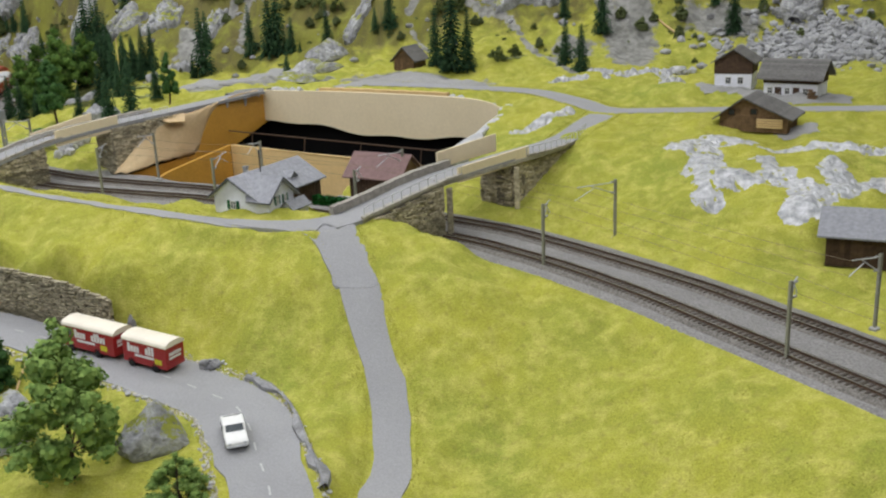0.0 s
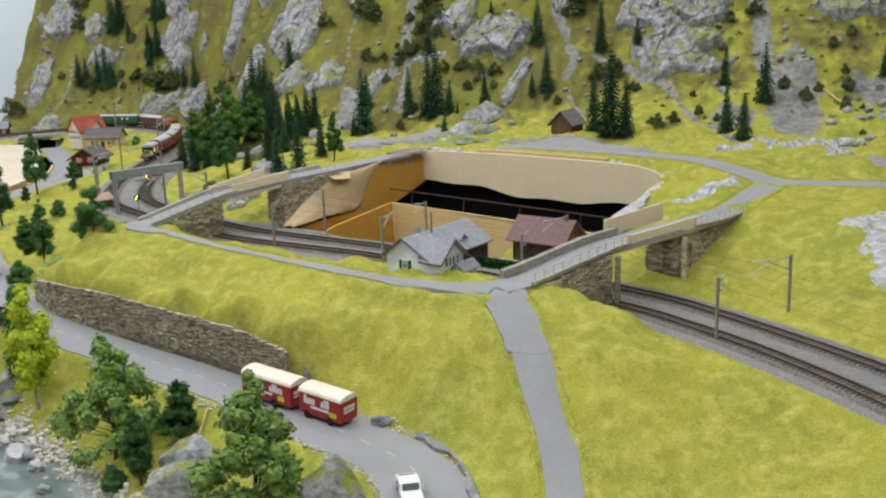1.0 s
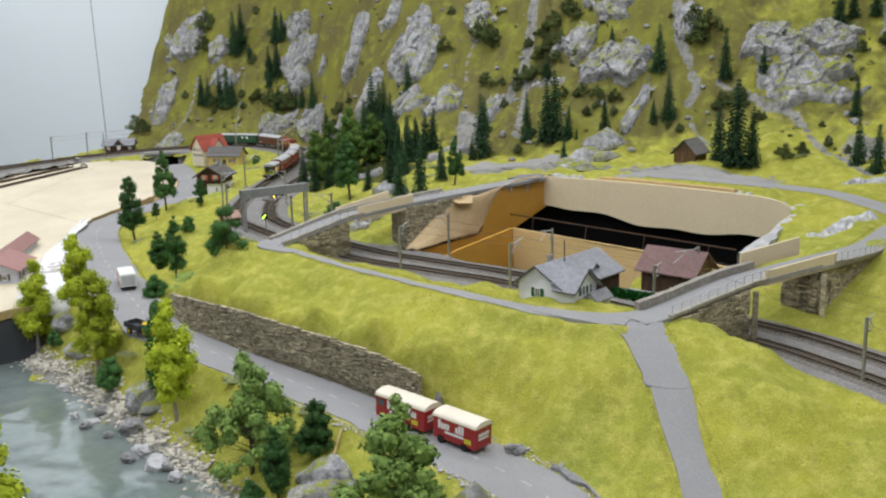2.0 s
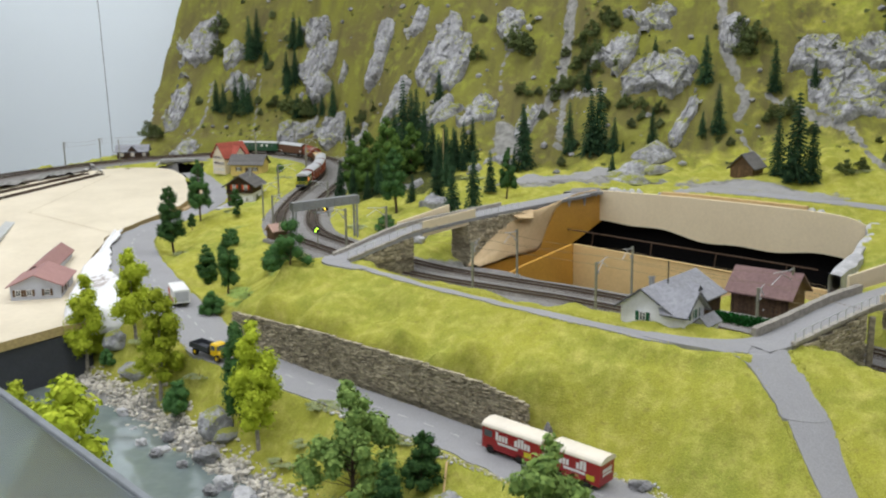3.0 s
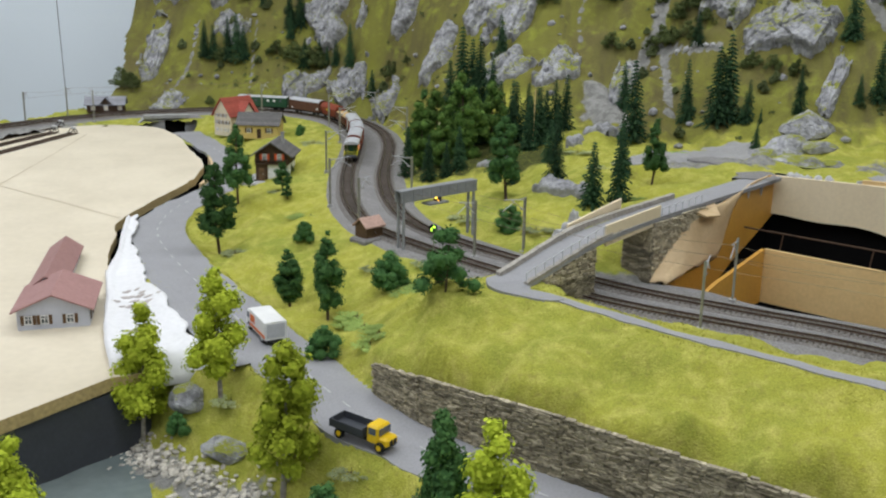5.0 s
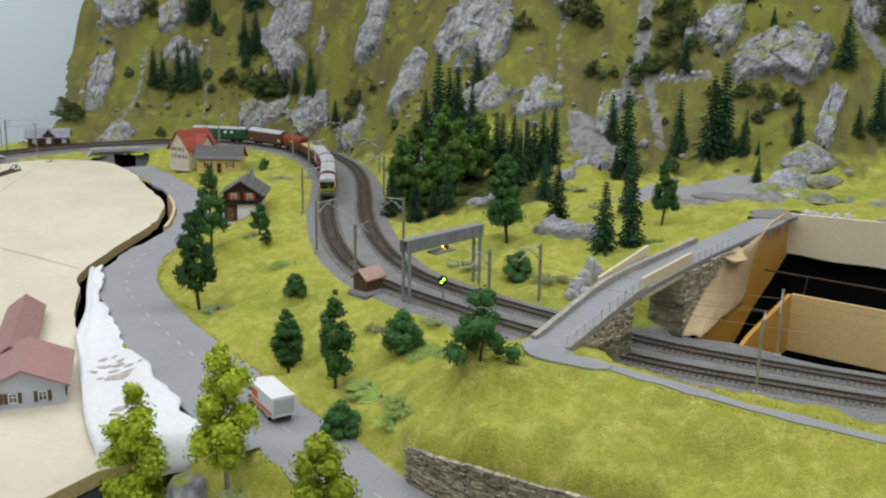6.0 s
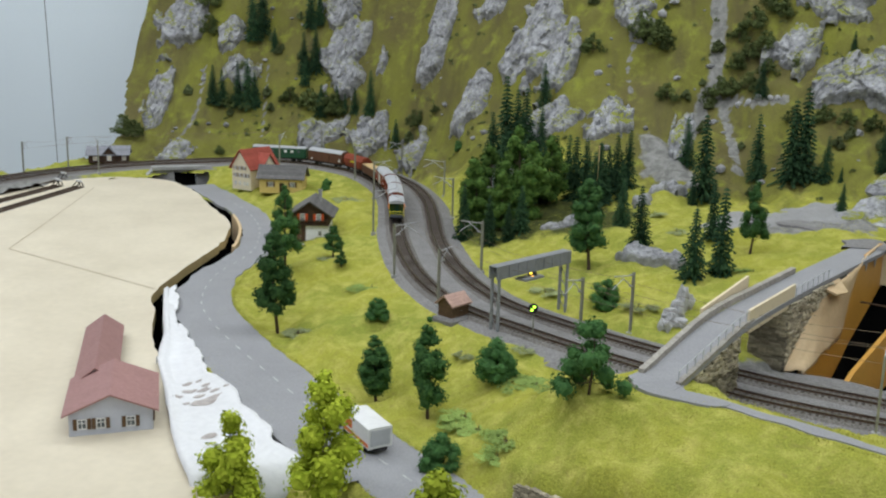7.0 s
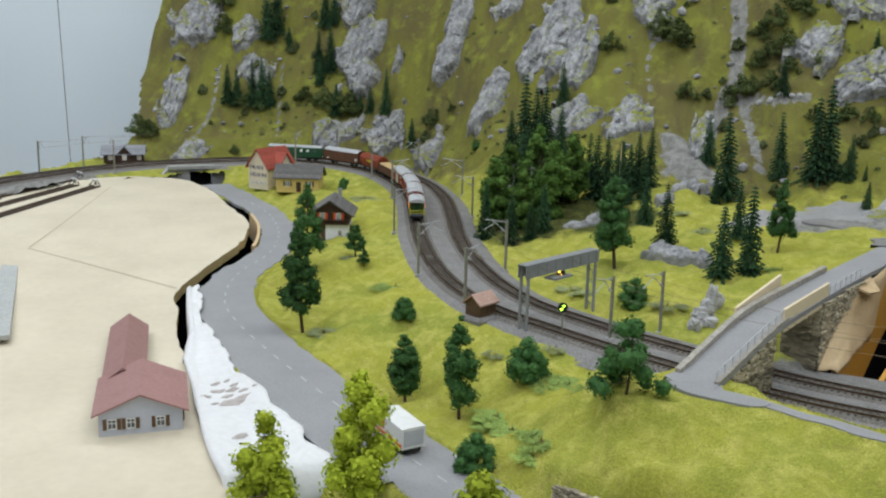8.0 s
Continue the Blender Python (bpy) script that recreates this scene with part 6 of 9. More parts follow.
gable_block(sg, 0, 0.030, 0, 0.038, 0.022, 0.012, MIDWOOD, PALEPINK, along="y", over=0.004)
opening(sg, on(sg, "e", 0.018, 0.010, 0, 0.028, 0, 0.036), 0.010, 0.016, frame_mat=BROWNWOOD, door=True)
bm = bmesh.new()
box(bm, -0.004, 0.040, -0.012, 0.042, -0.03, 0.001, 0.003)
o = part("stone_base", bm, SHOULDER)
o.parent = sg
fs = thing("far_station", "low brown timber halt with a grey roof", "house", pose(-2.420, 3.242, 0.037, 0, 0, 24))
gable_block(fs, 0, 0.105, 0, 0.050, 0.026, 0.018, BROWNWOOD, SLATE, along="x", over=0.007)
gable_block(fs, 0.040, 0.072, -0.006, 0.03, 0.026, 0.018, BROWNWOOD, SLATE, along="y", over=0.005)
for u in (0.018, 0.056, 0.095):
    opening(fs, on(fs, "s", u, 0.014, 0, 0.115, -0.0062 if u == 0.056 else 0, 0.05), 0.012, 0.014, cross=True, pane_mat=CREAMPAINT)

# barrack on the board
br = thing("barrack", "pale blue-grey barrack with a brownish pink roof on the board", "house", pose(-1.518, 1.668, -0.0315, 0, 0, 27))
WALLBLUE = material("pale_blue_grey_wall", (0.52, 0.54, 0.60), 0.85, spots=(0.46, 0.48, 0.54), scale=30, fine=0.04)
gable_block(br, 0, 0.090, 0, 0.112, 0.028, 0.019, WALLBLUE, PINKROOF, along="y", over=0.007, courses=False)
gable_block(br, 0.002, 0.044, 0.105, 0.334, 0.028, 0.0150, WALLBLUE, PINKROOF, along="y", over=0.005, courses=False)
for u in (0.014, 0.034, 0.066):
    opening(br, on(br, "s", u, 0.014, 0, 0.09, 0, 0.112), 0.010, 0.012, shut=BROWNSHUT, shut_w=0.42)
for u in (0.02, 0.05):
    opening(br, on(br, "e", u, 0.014, 0, 0.09, 0, 0.112), 0.010, 0.012, shut=BROWNSHUT, shut_w=0.42)

# ---------------------------------------------------------------- road vehicles
def wheel(parent, x, y, r, w, rim=SILVER):
    bm = bmesh.new()
    tube(bm, (x, y - w / 2, r), (x, y + w / 2, r), r, seg=14)
    o = part("wheel", bm, TYRE)
    o.parent = parent
    bm = bmesh.new()
    s = math.copysign(1, y)
    tube(bm, (x, y + s * w * 0.3, r), (x, y + s * (w / 2 + 0.0004), r), r * 0.55, seg=10)
    q = part("rim", bm, rim)
    q.parent = o


def rounded_body(x0, x1, half, z0, z1, crown=0.003, seg=8):
    """A coach body section: upright sides and an arched roof, drawn along x."""
    out = [(-half, z0), (-half, z1 - crown)]
    for k in range(seg + 1):
        a = math.pi * (1 - k / seg)
        out.append((math.cos(a) * half, z1 - crown + math.sin(a) * crown))
    out += [(half, z0)]
    bm = bmesh.new()
    a = [bm.verts.new((x0, y, z)) for y, z in out]
    b = [bm.verts.new((x1, y, z)) for y, z in out]
    bm.faces.new(a)
    bm.faces.new(b[::-1])
    for i in range(len(a)):
        bm.faces.new((a[i], b[i], b[(i + 1) % len(a)], a[(i + 1) % len(a)]))
    bmesh.ops.recalc_face_normals(bm, faces=bm.faces)
    return bm


def bars(parent, rows, mat, side):
    """Lettering too plain to read: bars on the side of a vehicle. rows: x0, x1, z0, z1."""
    for x0, x1, z0, z1 in rows:
        bm = bmesh.new()
        y = side
        box(bm, x0, x1, min(y, y + math.copysign(0.0004, y)), max(y, y + math.copysign(0.0004, y)), z0, z1)
        o = part("lettering_bar", bm, mat)
        o.parent = parent


def furniture_van(label, m, length, motor):
    t = thing("furniture_van" if motor else "van_trailer", label, "van" if motor else "trailer", m, "furniture removal train")
    L_, w = length, 0.0145
    o = part("body", rounded_body(0, L_, w, 0.006, 0.033, 0.002), REDPAINT, t)
    bm = rounded_body(-0.001, L_ + 0.001, w + 0.0006, 0.0315, 0.0385, 0.0055)
    part("roof", bm, CREAMTOP, t)
    for s in (-1, 1):
        n = int(L_ * 0.6 / 0.0042)
        rows = []
        for k in range(n):
            if k in (4, 5):
                continue
            x = L_ * (0.24 if motor else 0.12) + k * 0.0044
            rows.append((x, x + 0.0034, 0.0190, 0.0262 if k % 4 and k != 7 else 0.0295))
        bars(t, rows, WHITEPAINT, s * w)
        bars(t, [(L_ * 0.28, L_ * 0.28 + 0.028, 0.0145, 0.0172)], WHITEPAINT, s * w)
        bars(t, [(L_ * 0.74, L_ * 0.74 + 0.010, 0.0105, 0.0165)], YELLOWRAIL, s * w)
    bm = bmesh.new()
    for k in range(6):
        box(bm, L_, L_ + 0.0005, -0.009 + k * 0.0032, -0.0066 + k * 0.0032, 0.0205, 0.0245)
    box(bm, L_, L_ + 0.0005, -0.009, 0.009, 0.0165, 0.0190)
    part("rear_lettering_bar", bm, WHITEPAINT, t)
    xs = (0.012, L_ * 0.66) if motor else (0.012, L_ * 0.74)
    for x in xs:
        for s in (-1, 1):
            wheel(t, x, s * 0.0125, 0.0055, 0.004, CHASSIS)
    bm = bmesh.new()
    box(bm, 0.004, L_ - 0.003, -0.010, 0.010, 0.0035, 0.0065)
    part("underframe", bm, CHASSIS, t)
    if motor:
        bm = bmesh.new()
        for s in (-1, 1):
            box(bm, 0.003, 0.014, s * w - 0.0004, s * w + 0.0004, 0.0205, 0.0285)
        box(bm, -0.0005, 0.0006, -0.012, 0.012, 0.0205, 0.0290)
        part("cab_window", bm, PANE, t)
    else:
        bm = bmesh.new()
        tube(bm, (0.0, 0, 0.006), (-0.014, 0, 0.006), 0.0008, seg=6)
        part("tow_bar", bm, CHASSIS, t)
    return t


def heading(x0, y0, x1, y1):
    return math.degrees(math.atan2(y1 - y0, x1 - x0))


def road_pose(x, y, dx, dy):
    """Stand on the lower road, nose pointing against dx, dy."""
    z = float(lower_z(x)) + 0.0012
    slope = math.degrees(math.atan2(-0.052 * dx, math.hypot(dx, dy)))
    return pose(x, y, z, 0, -slope, math.degrees(math.atan2(dy, dx)))


furniture_van("dark red furniture van with a cream roof and white lettering bars", road_pose(-0.501, 1.331, 0.078, -0.030) @ Matrix.Scale(1.05, 4), 0.080, True)
furniture_van("dark red furniture trailer with a cream roof behind the van", road_pose(-0.409, 1.296, 0.070, -0.028) @ Matrix.Scale(1.05, 4), 0.064, False)

bx = thing("box_truck", "white box truck with an orange stripe parked on the road", "truck", road_pose(-1.222, 1.756, 0.062, -0.068) @ Matrix.Scale(0.96, 4))
bm = rounded_body(0.018, 0.082, 0.0148, 0.008, 0.033, 0.001)
part("box_body", bm, WHITEPAINT, bx)
bm = bmesh.new()
box(bm, 0.0, 0.0172, -0.0125, 0.0125, 0.005, 0.027, 0.002)
part("cab", bm, WHITEPAINT, bx)
bm = bmesh.new()
box(bm, -0.0006, 0.002, -0.011, 0.011, 0.016, 0.0245)
for s in (-1, 1):
    box(bm, 0.003, 0.012, s * 0.0125 - 0.0004, s * 0.0125 + 0.0004, 0.016, 0.024)
part("cab_window", bm, PANE, bx)
bm = bmesh.new()
for s in (-1, 1):
    box(bm, 0.020, 0.081, s * 0.0148 - 0.0004, s * 0.0148 + 0.0004, 0.010, 0.014)
    box(bm, 0.022, 0.040, s * 0.0148 - 0.0004, s * 0.0148 + 0.0004, 0.017, 0.027)
part("livery_stripe", bm, LIVERY, bx)
bm = bmesh.new()
box(bm, 0.0815, 0.0826, -0.0125, 0.0125, 0.011, 0.030, 0.0004)
part("rear_door", bm, SILVER, bx)
bm = bmesh.new()
box(bm, 0.004, 0.082, -0.009, 0.009, 0.004, 0.0085)
part("underframe", bm, CHASSIS, bx)
for x in (0.012, 0.066):
    for s in (-1, 1):
        wheel(bx, x, s * 0.0118, 0.0056, 0.004)

dt = thing("tipper_truck", "yellow tipper truck with an empty dark grey bed", "truck", road_pose(-0.951, 1.474, -0.066, 0.024) @ Matrix.Scale(0.88, 4))
bm = bmesh.new()
box(bm, 0.0, 0.016, -0.0105, 0.0105, 0.007, 0.018, 0.0025)
box(bm, 0.012, 0.030, -0.0120, 0.0120, 0.007, 0.030, 0.0025)
part("cab", bm, YELLOWCAB, dt)
bm = bmesh.new()
box(bm, 0.0112, 0.0126, -0.0100, 0.0100, 0.019, 0.0275)
for s in (-1, 1):
    box(bm, 0.016, 0.026, s * 0.0120 - 0.0004, s * 0.0120 + 0.0004, 0.019, 0.027)
part("cab_window", bm, PANE, dt)
bm = bmesh.new()
box(bm, -0.0006, 0.0006, -0.006, -0.001, 0.009, 0.0155)
box(bm, -0.0006, 0.0006, 0.001, 0.006, 0.009, 0.0155)
part("grille", bm, CHASSIS, dt)
bm = bmesh.new()
box(bm, 0.032, 0.082, -0.0140, 0.0140, 0.012, 0.0135)
for y0, y1 in ((-0.0140, -0.0128), (0.0128, 0.0140)):
    box(bm, 0.032, 0.082, y0, y1, 0.0132, 0.0215)
box(bm, 0.032, 0.0332, -0.0140, 0.0140, 0.0132, 0.0240)
box(bm, 0.0808, 0.082, -0.0140, 0.0140, 0.0132, 0.0215)
part("tipper_bed", bm, DARKGREY, dt)
bm = bmesh.new()
box(bm, 0.006, 0.080, -0.006, 0.006, 0.006, 0.0118)
part("underframe", bm, CHASSIS, dt)
for x in (0.010, 0.068):
    for s in (-1, 1):
        wheel(dt, x, s * 0.0115, 0.0062, 0.0045, YELLOWCAB)

car = thing("saloon_car", "small white saloon car on the road", "car", road_pose(-0.216, 1.092, -0.030, 0.068) @ Matrix.Scale(1.14, 4))
half = 0.0098
prof = [(0.0, 0.0045), (0.0, 0.0085), (0.003, 0.0100), (0.017, 0.0108), (0.022, 0.0160), (0.038, 0.0162), (0.0455, 0.0112), (0.0525, 0.0104), (0.054, 0.0085), (0.054, 0.0045)]
bm = bmesh.new()
prism(bm, prof, -half, half)
bmesh.ops.bevel(bm, geom=list(bm.edges), offset=0.0007, segments=1, affect="EDGES")
part("body", bm, WHITEPAINT, car)
bm = bmesh.new()
a_ = [bm.verts.new(v) for v in ((0.0168, -0.0078, 0.0114), (0.0168, 0.0078, 0.0114), (0.0212, 0.0074, 0.0160), (0.0212, -0.0074, 0.0160))]
bm.faces.new(a_)
b_ = [bm.verts.new(v) for v in ((0.0458, 0.0078, 0.0116), (0.0458, -0.0078, 0.0116), (0.0392, -0.0074, 0.0164), (0.0392, 0.0074, 0.0164))]
bm.faces.new(b_)
for s in (-1, 1):
    box(bm, 0.0225, 0.0295, s * half - 0.0003, s * half + 0.0003, 0.0112, 0.0150)
    box(bm, 0.0305, 0.0375, s * half - 0.0003, s * half + 0.0003, 0.0112, 0.0150)
o = part("window_glass", bm, PANE, car)
for s in (-1, 1):
    bm = bmesh.new()
    box(bm, -0.0005, 0.0006, s * 0.0066 - 0.0014, s * 0.0066 + 0.0014, 0.0066, 0.0086, 0.0003)
    part("headlight", bm, SILVER, car)
bm = bmesh.new()
box(bm, -0.0012, 0.0004, -0.0090, 0.0090, 0.0045, 0.0058, 0.0003)
box(bm, 0.0536, 0.0552, -0.0090, 0.0090, 0.0045, 0.0058, 0.0003)
part("bumper", bm, SILVER, car)
for x in (0.011, 0.043):
    for s in (-1, 1):
        wheel(car, x, s * 0.0088, 0.0037, 0.0026)

# ---------------------------------------------------------------- the goods train
RAILTOP = 0.0048
NEARLINE = spline(TRACK_NEAR, 0.004)
FARLINE = spline(TRACK_FAR, 0.004)


def on_track(line, i, back, front):
    """Pose on a track: x along the line; back, front: sample numbers of the two axles."""
    a = Vector((*line[back], float(rail_z(line[back][0])) + RAILTOP))
    b = Vector((*line[front], float(rail_z(line[front][0])) + RAILTOP))
    d = b - a
    return Matrix.Translation((a + b) / 2) @ pose(0, 0, 0, 0, -math.degrees(math.atan2(d.z, math.hypot(d.x, d.y))), math.degrees(math.atan2(d.y, d.x)))


def wheelset(parent, x, r=0.0054):
    for s in (-1, 1):
        bm = bmesh.new()
        tube(bm, (x, s * 0.0072, r), (x, s * 0.0090, r), r, seg=14)
        part("wheel", bm, CHASSIS, parent)


def running_gear(t, L_, axles):
    bm = bmesh.new()
    box(bm, -L_ / 2 + 0.002, L_ / 2 - 0.002, -0.0125, 0.0125, 0.0085, 0.0118)
    for x in axles:
        for s in (-1, 1):
            box(bm, x - 0.004, x + 0.004, s * 0.0105 - 0.001, s * 0.0105 + 0.001, 0.003, 0.009)
    part("underframe", bm, CHASSIS, t)
    for x in axles:
        wheelset(t, x)
    for e in (-1, 1):
        for s in (-1, 1):
            bm = bmesh.new()
            tube(bm, (e * (L_ / 2 - 0.002), s * 0.0095, 0.0105), (e * (L_ / 2 + 0.004), s * 0.0095, 0.0105), 0.0010, seg=6)
            tube(bm, (e * (L_ / 2 + 0.0035), s * 0.0095, 0.0105), (e * (L_ / 2 + 0.0045), s * 0.0095, 0.0105), 0.0024, seg=10)
            part("buffer", bm, CHASSIS, t)


def van_roof(L_, half, z, crown, mat, t, over=0.001):
    out = [(-half - 0.0006, z)]
    for k in range(11):
        a = math.pi * (1 - k / 10)
        out.append((math.cos(a) * (half + 0.0006), z + 0.0006 + math.sin(a) * crown))
    out.append((half + 0.0006, z))
    bm = bmesh.new()
    a_ = [bm.verts.new((-L_ / 2 - over, y, h)) for y, h in out]
    b_ = [bm.verts.new((L_ / 2 + over, y, h)) for y, h in out]
    bm.faces.new(a_)
    bm.faces.new(b_[::-1])
    for i in range(len(a_)):
        bm.faces.new((a_[i], b_[i], b_[(i + 1) % len(a_)], a_[(i + 1) % len(a_)]))
    bmesh.ops.recalc_face_normals(bm, faces=bm.faces)
    part("roof", bm, mat, t, smooth=False)


def covered_wagon(label, m, L_, body, door=None, vents=4, roof=SILVER):
    t = thing("covered_wagon", label, "goods wagon", m, "goods train")
    half = 0.0155
    bm = bmesh.new()
    box(bm, -L_ / 2, L_ / 2, -half, half, 0.0118, 0.0370, 0.0005)
    n = int(L_ / 0.008)
    for k in range(n + 1):
        x = -L_ / 2 + 0.001 + k * (L_ - 0.002) / n
        for s in (-1, 1):
            box(bm, x - 0.0005, x + 0.0005, s * half - 0.0006, s * half + 0.0006, 0.0120, 0.0365)
    part("body", bm, body, t)
    # round-topped end walls
    for e in (-1, 1):
        out = [(-half, 0.0118), (half, 0.0118)] + [(math.cos(a) * half, 0.0372 + math.sin(a) * 0.0066) for a in [math.pi * k / 10 for k in range(11)]]
        bm = bmesh.new()
        x0, x1 = sorted((e * (L_ / 2 - 0.0006), e * (L_ / 2 + 0.0006)))
        a_ = [bm.verts.new((x0, y, z)) for y, z in out]
        b_ = [bm.verts.new((x1, y, z)) for y, z in out]
        bm.faces.new(a_)
        bm.faces.new(b_[::-1])
        for i in range(len(a_)):
            bm.faces.new((a_[i], b_[i], b_[(i + 1) % len(a_)], a_[(i + 1) % len(a_)]))
        bmesh.ops.recalc_face_normals(bm, faces=bm.faces)
        part("end_wall", bm, body, t)
    van_roof(L_, half, 0.0368, 0.0072, roof, t, over=-0.0012)
    for s in (-1, 1):
        bm = bmesh.new()
        box(bm, -0.013, 0.013, s * half - 0.0012, s * half + 0.0012, 0.0125, 0.0350, 0.0003)
        part("sliding_door", bm, door or body, t)
        for k in range(vents):
            x = (-0.40 + 0.8 * k / max(1, vents - 1)) * L_
            if abs(x) < 0.016:
                continue
            bm = bmesh.new()
            box(bm, x - 0.005, x + 0.005, s * half - 0.0010, s * half + 0.0010, 0.0290, 0.0335)
            part("vent", bm, BLINDGREY, t)
        bars(t, [(-L_ * 0.46, -L_ * 0.40, 0.0175, 0.0205), (-L_ * 0.46, -L_ * 0.41, 0.0215, 0.0230), (L_ * 0.36, L_ * 0.42, 0.0150, 0.0175)], WHITEPAINT, s * (half + 0.0003))
    running_gear(t, L_, (-L_ * 0.29, L_ * 0.29))
    return t


def open_wagon(label, m, L_):
    t = thing("open_wagon", label, "goods wagon", m, "goods train")
    bm = bmesh.new()
    half = 0.0150
    box(bm, -L_ / 2, L_ / 2, -half, half, 0.0118, 0.0132)
    for s in (-1, 1):
        box(bm, -L_ / 2, L_ / 2, s * half - 0.0008, s * half + 0.0008, 0.0120, 0.0300)
        box(bm, s * L_ / 2 - 0.0008, s * L_ / 2 + 0.0008, -half, half, 0.0120, 0.0300)
        for k in range(9):
            x = -L_ / 2 + 0.002 + k * (L_ - 0.004) / 8
            box(bm, x - 0.0006, x + 0.0006, s * half - 0.0014, s * half + 0.0014, 0.0120, 0.0300)
    part("body", bm, WAGONBROWN, t)
    bm = bmesh.new()
    box(bm, -L_ / 2 + 0.0015, L_ / 2 - 0.0015, -half + 0.0015, half - 0.0015, 0.0135, 0.0312, 0.001)
    part("load", bm, LOAD, t, "pale tan load")
    running_gear(t, L_, (-L_ * 0.36, -L_ * 0.28, L_ * 0.28, L_ * 0.36))
    return t


def hopper_wagon(label, m, L_):
    t = thing("hopper_wagon", label, "goods wagon", m, "goods train")
    prof = [(-0.013, 0.012), (0.013, 0.012), (0.0155, 0.022), (0.0155, 0.032), (0.010, 0.040), (0.004, 0.0425), (-0.004, 0.0425), (-0.010, 0.040), (-0.0155, 0.032), (-0.0155, 0.022)]
    bm = bmesh.new()
    a_ = [bm.verts.new((-L_ / 2 + (0.010 if z < 0.02 else 0.003), y, z)) for y, z in prof]
    b_ = [bm.verts.new((L_ / 2 - (0.010 if z < 0.02 else 0.003), y, z)) for y, z in prof]
    bm.faces.new(a_)
    bm.faces.new(b_[::-1])
    for i in range(len(a_)):
        bm.faces.new((a_[i], b_[i], b_[(i + 1) % len(a_)], a_[(i + 1) % len(a_)]))
    bmesh.ops.recalc_face_normals(bm, faces=bm.faces)
    part("hopper", bm, WAGONRED, t)
    bm = bmesh.new()
    for k in range(5):
        x = -L_ / 2 + 0.012 + k * (L_ - 0.024) / 4
        for s in (-1, 1):
            tube(bm, (x, s * 0.0150, 0.012), (x, s * 0.0160, 0.033), 0.0008, seg=5)
    part("rib", bm, WAGONBROWN, t)
    bars(t, [(-0.016, 0.010, 0.0255, 0.0290)], YELLOWRAIL, -0.0158)
    bars(t, [(-0.016, 0.010, 0.0255, 0.0290)], YELLOWRAIL, 0.0158)
    running_gear(t, L_, (-L_ * 0.30, L_ * 0.30))
    return t


def guard_van(label, m):
    t = thing("guard_van", label, "goods wagon", m, "goods train")
    L_ = 0.090
    bm = bmesh.new()
    box(bm, -0.018, 0.036, -0.0150, 0.0150, 0.0118, 0.0360, 0.0005)
    part("body", bm, CABOOSEGREEN, t)
    bm = bmesh.new()
    box(bm, -L_ / 2, L_ / 2, -0.0145, 0.0145, 0.0105, 0.0124)
    part("platform", bm, DARKGREY, t)
    out = [(-0.0158, 0.0358)] + [(math.cos(math.pi * (1 - k / 10)) * 0.0160, 0.0362 + math.sin(math.pi * k / 10) * 0.0062) for k in range(11)] + [(0.0158, 0.0358)]
    bm = bmesh.new()
    a_ = [bm.verts.new((-0.030, y, z)) for y, z in out]
    b_ = [bm.verts.new((0.038, y, z)) for y, z in out]
    bm.faces.new(a_)
    bm.faces.new(b_[::-1])
    for i in range(len(a_)):
        bm.faces.new((a_[i], b_[i], b_[(i + 1) % len(a_)], a_[(i + 1) % len(a_)]))
    bmesh.ops.recalc_face_normals(bm, faces=bm.faces)
    part("roof", bm, SILVER, t)
    for s in (-1, 1):
        for x in (-0.006, 0.022):
            bm = bmesh.new()
            box(bm, x - 0.004, x + 0.004, s * 0.0150 - 0.0008, s * 0.0150 + 0.0008, 0.0215, 0.0310)
            part("window", bm, WHITEPAINT if x > 0 else lamp_material("lit_window", (1.0, 0.35, 0.10), 1.2), t)
    for x in (-0.028, -0.043):
        for s in (-1, 1):
            bm = bmesh.new()
            tube(bm, (x, s * 0.0138, 0.012), (x, s * 0.0138, 0.0225), 0.0007, seg=5)
            part("railing_post", bm, YELLOWRAIL, t)
    for z in (0.0175, 0.0222):
        for p_, q_ in (((-0.043, -0.0138), (-0.019, -0.0138)), ((-0.043, 0.0138), (-0.019, 0.0138)), ((-0.043, -0.0138), (-0.043, 0.0138))):
            bm = bmesh.new()
            tube(bm, (*p_, z), (*q_, z), 0.0006, seg=5)
            part("handrail", bm, YELLOWRAIL, t)
    bm = bmesh.new()
    box(bm, -0.0186, -0.0176, -0.004, 0.004, 0.013, 0.033)
    part("door", bm, LOCOGREEN, t)
    running_gear(t, L_, (-0.024, 0.024))
    return t


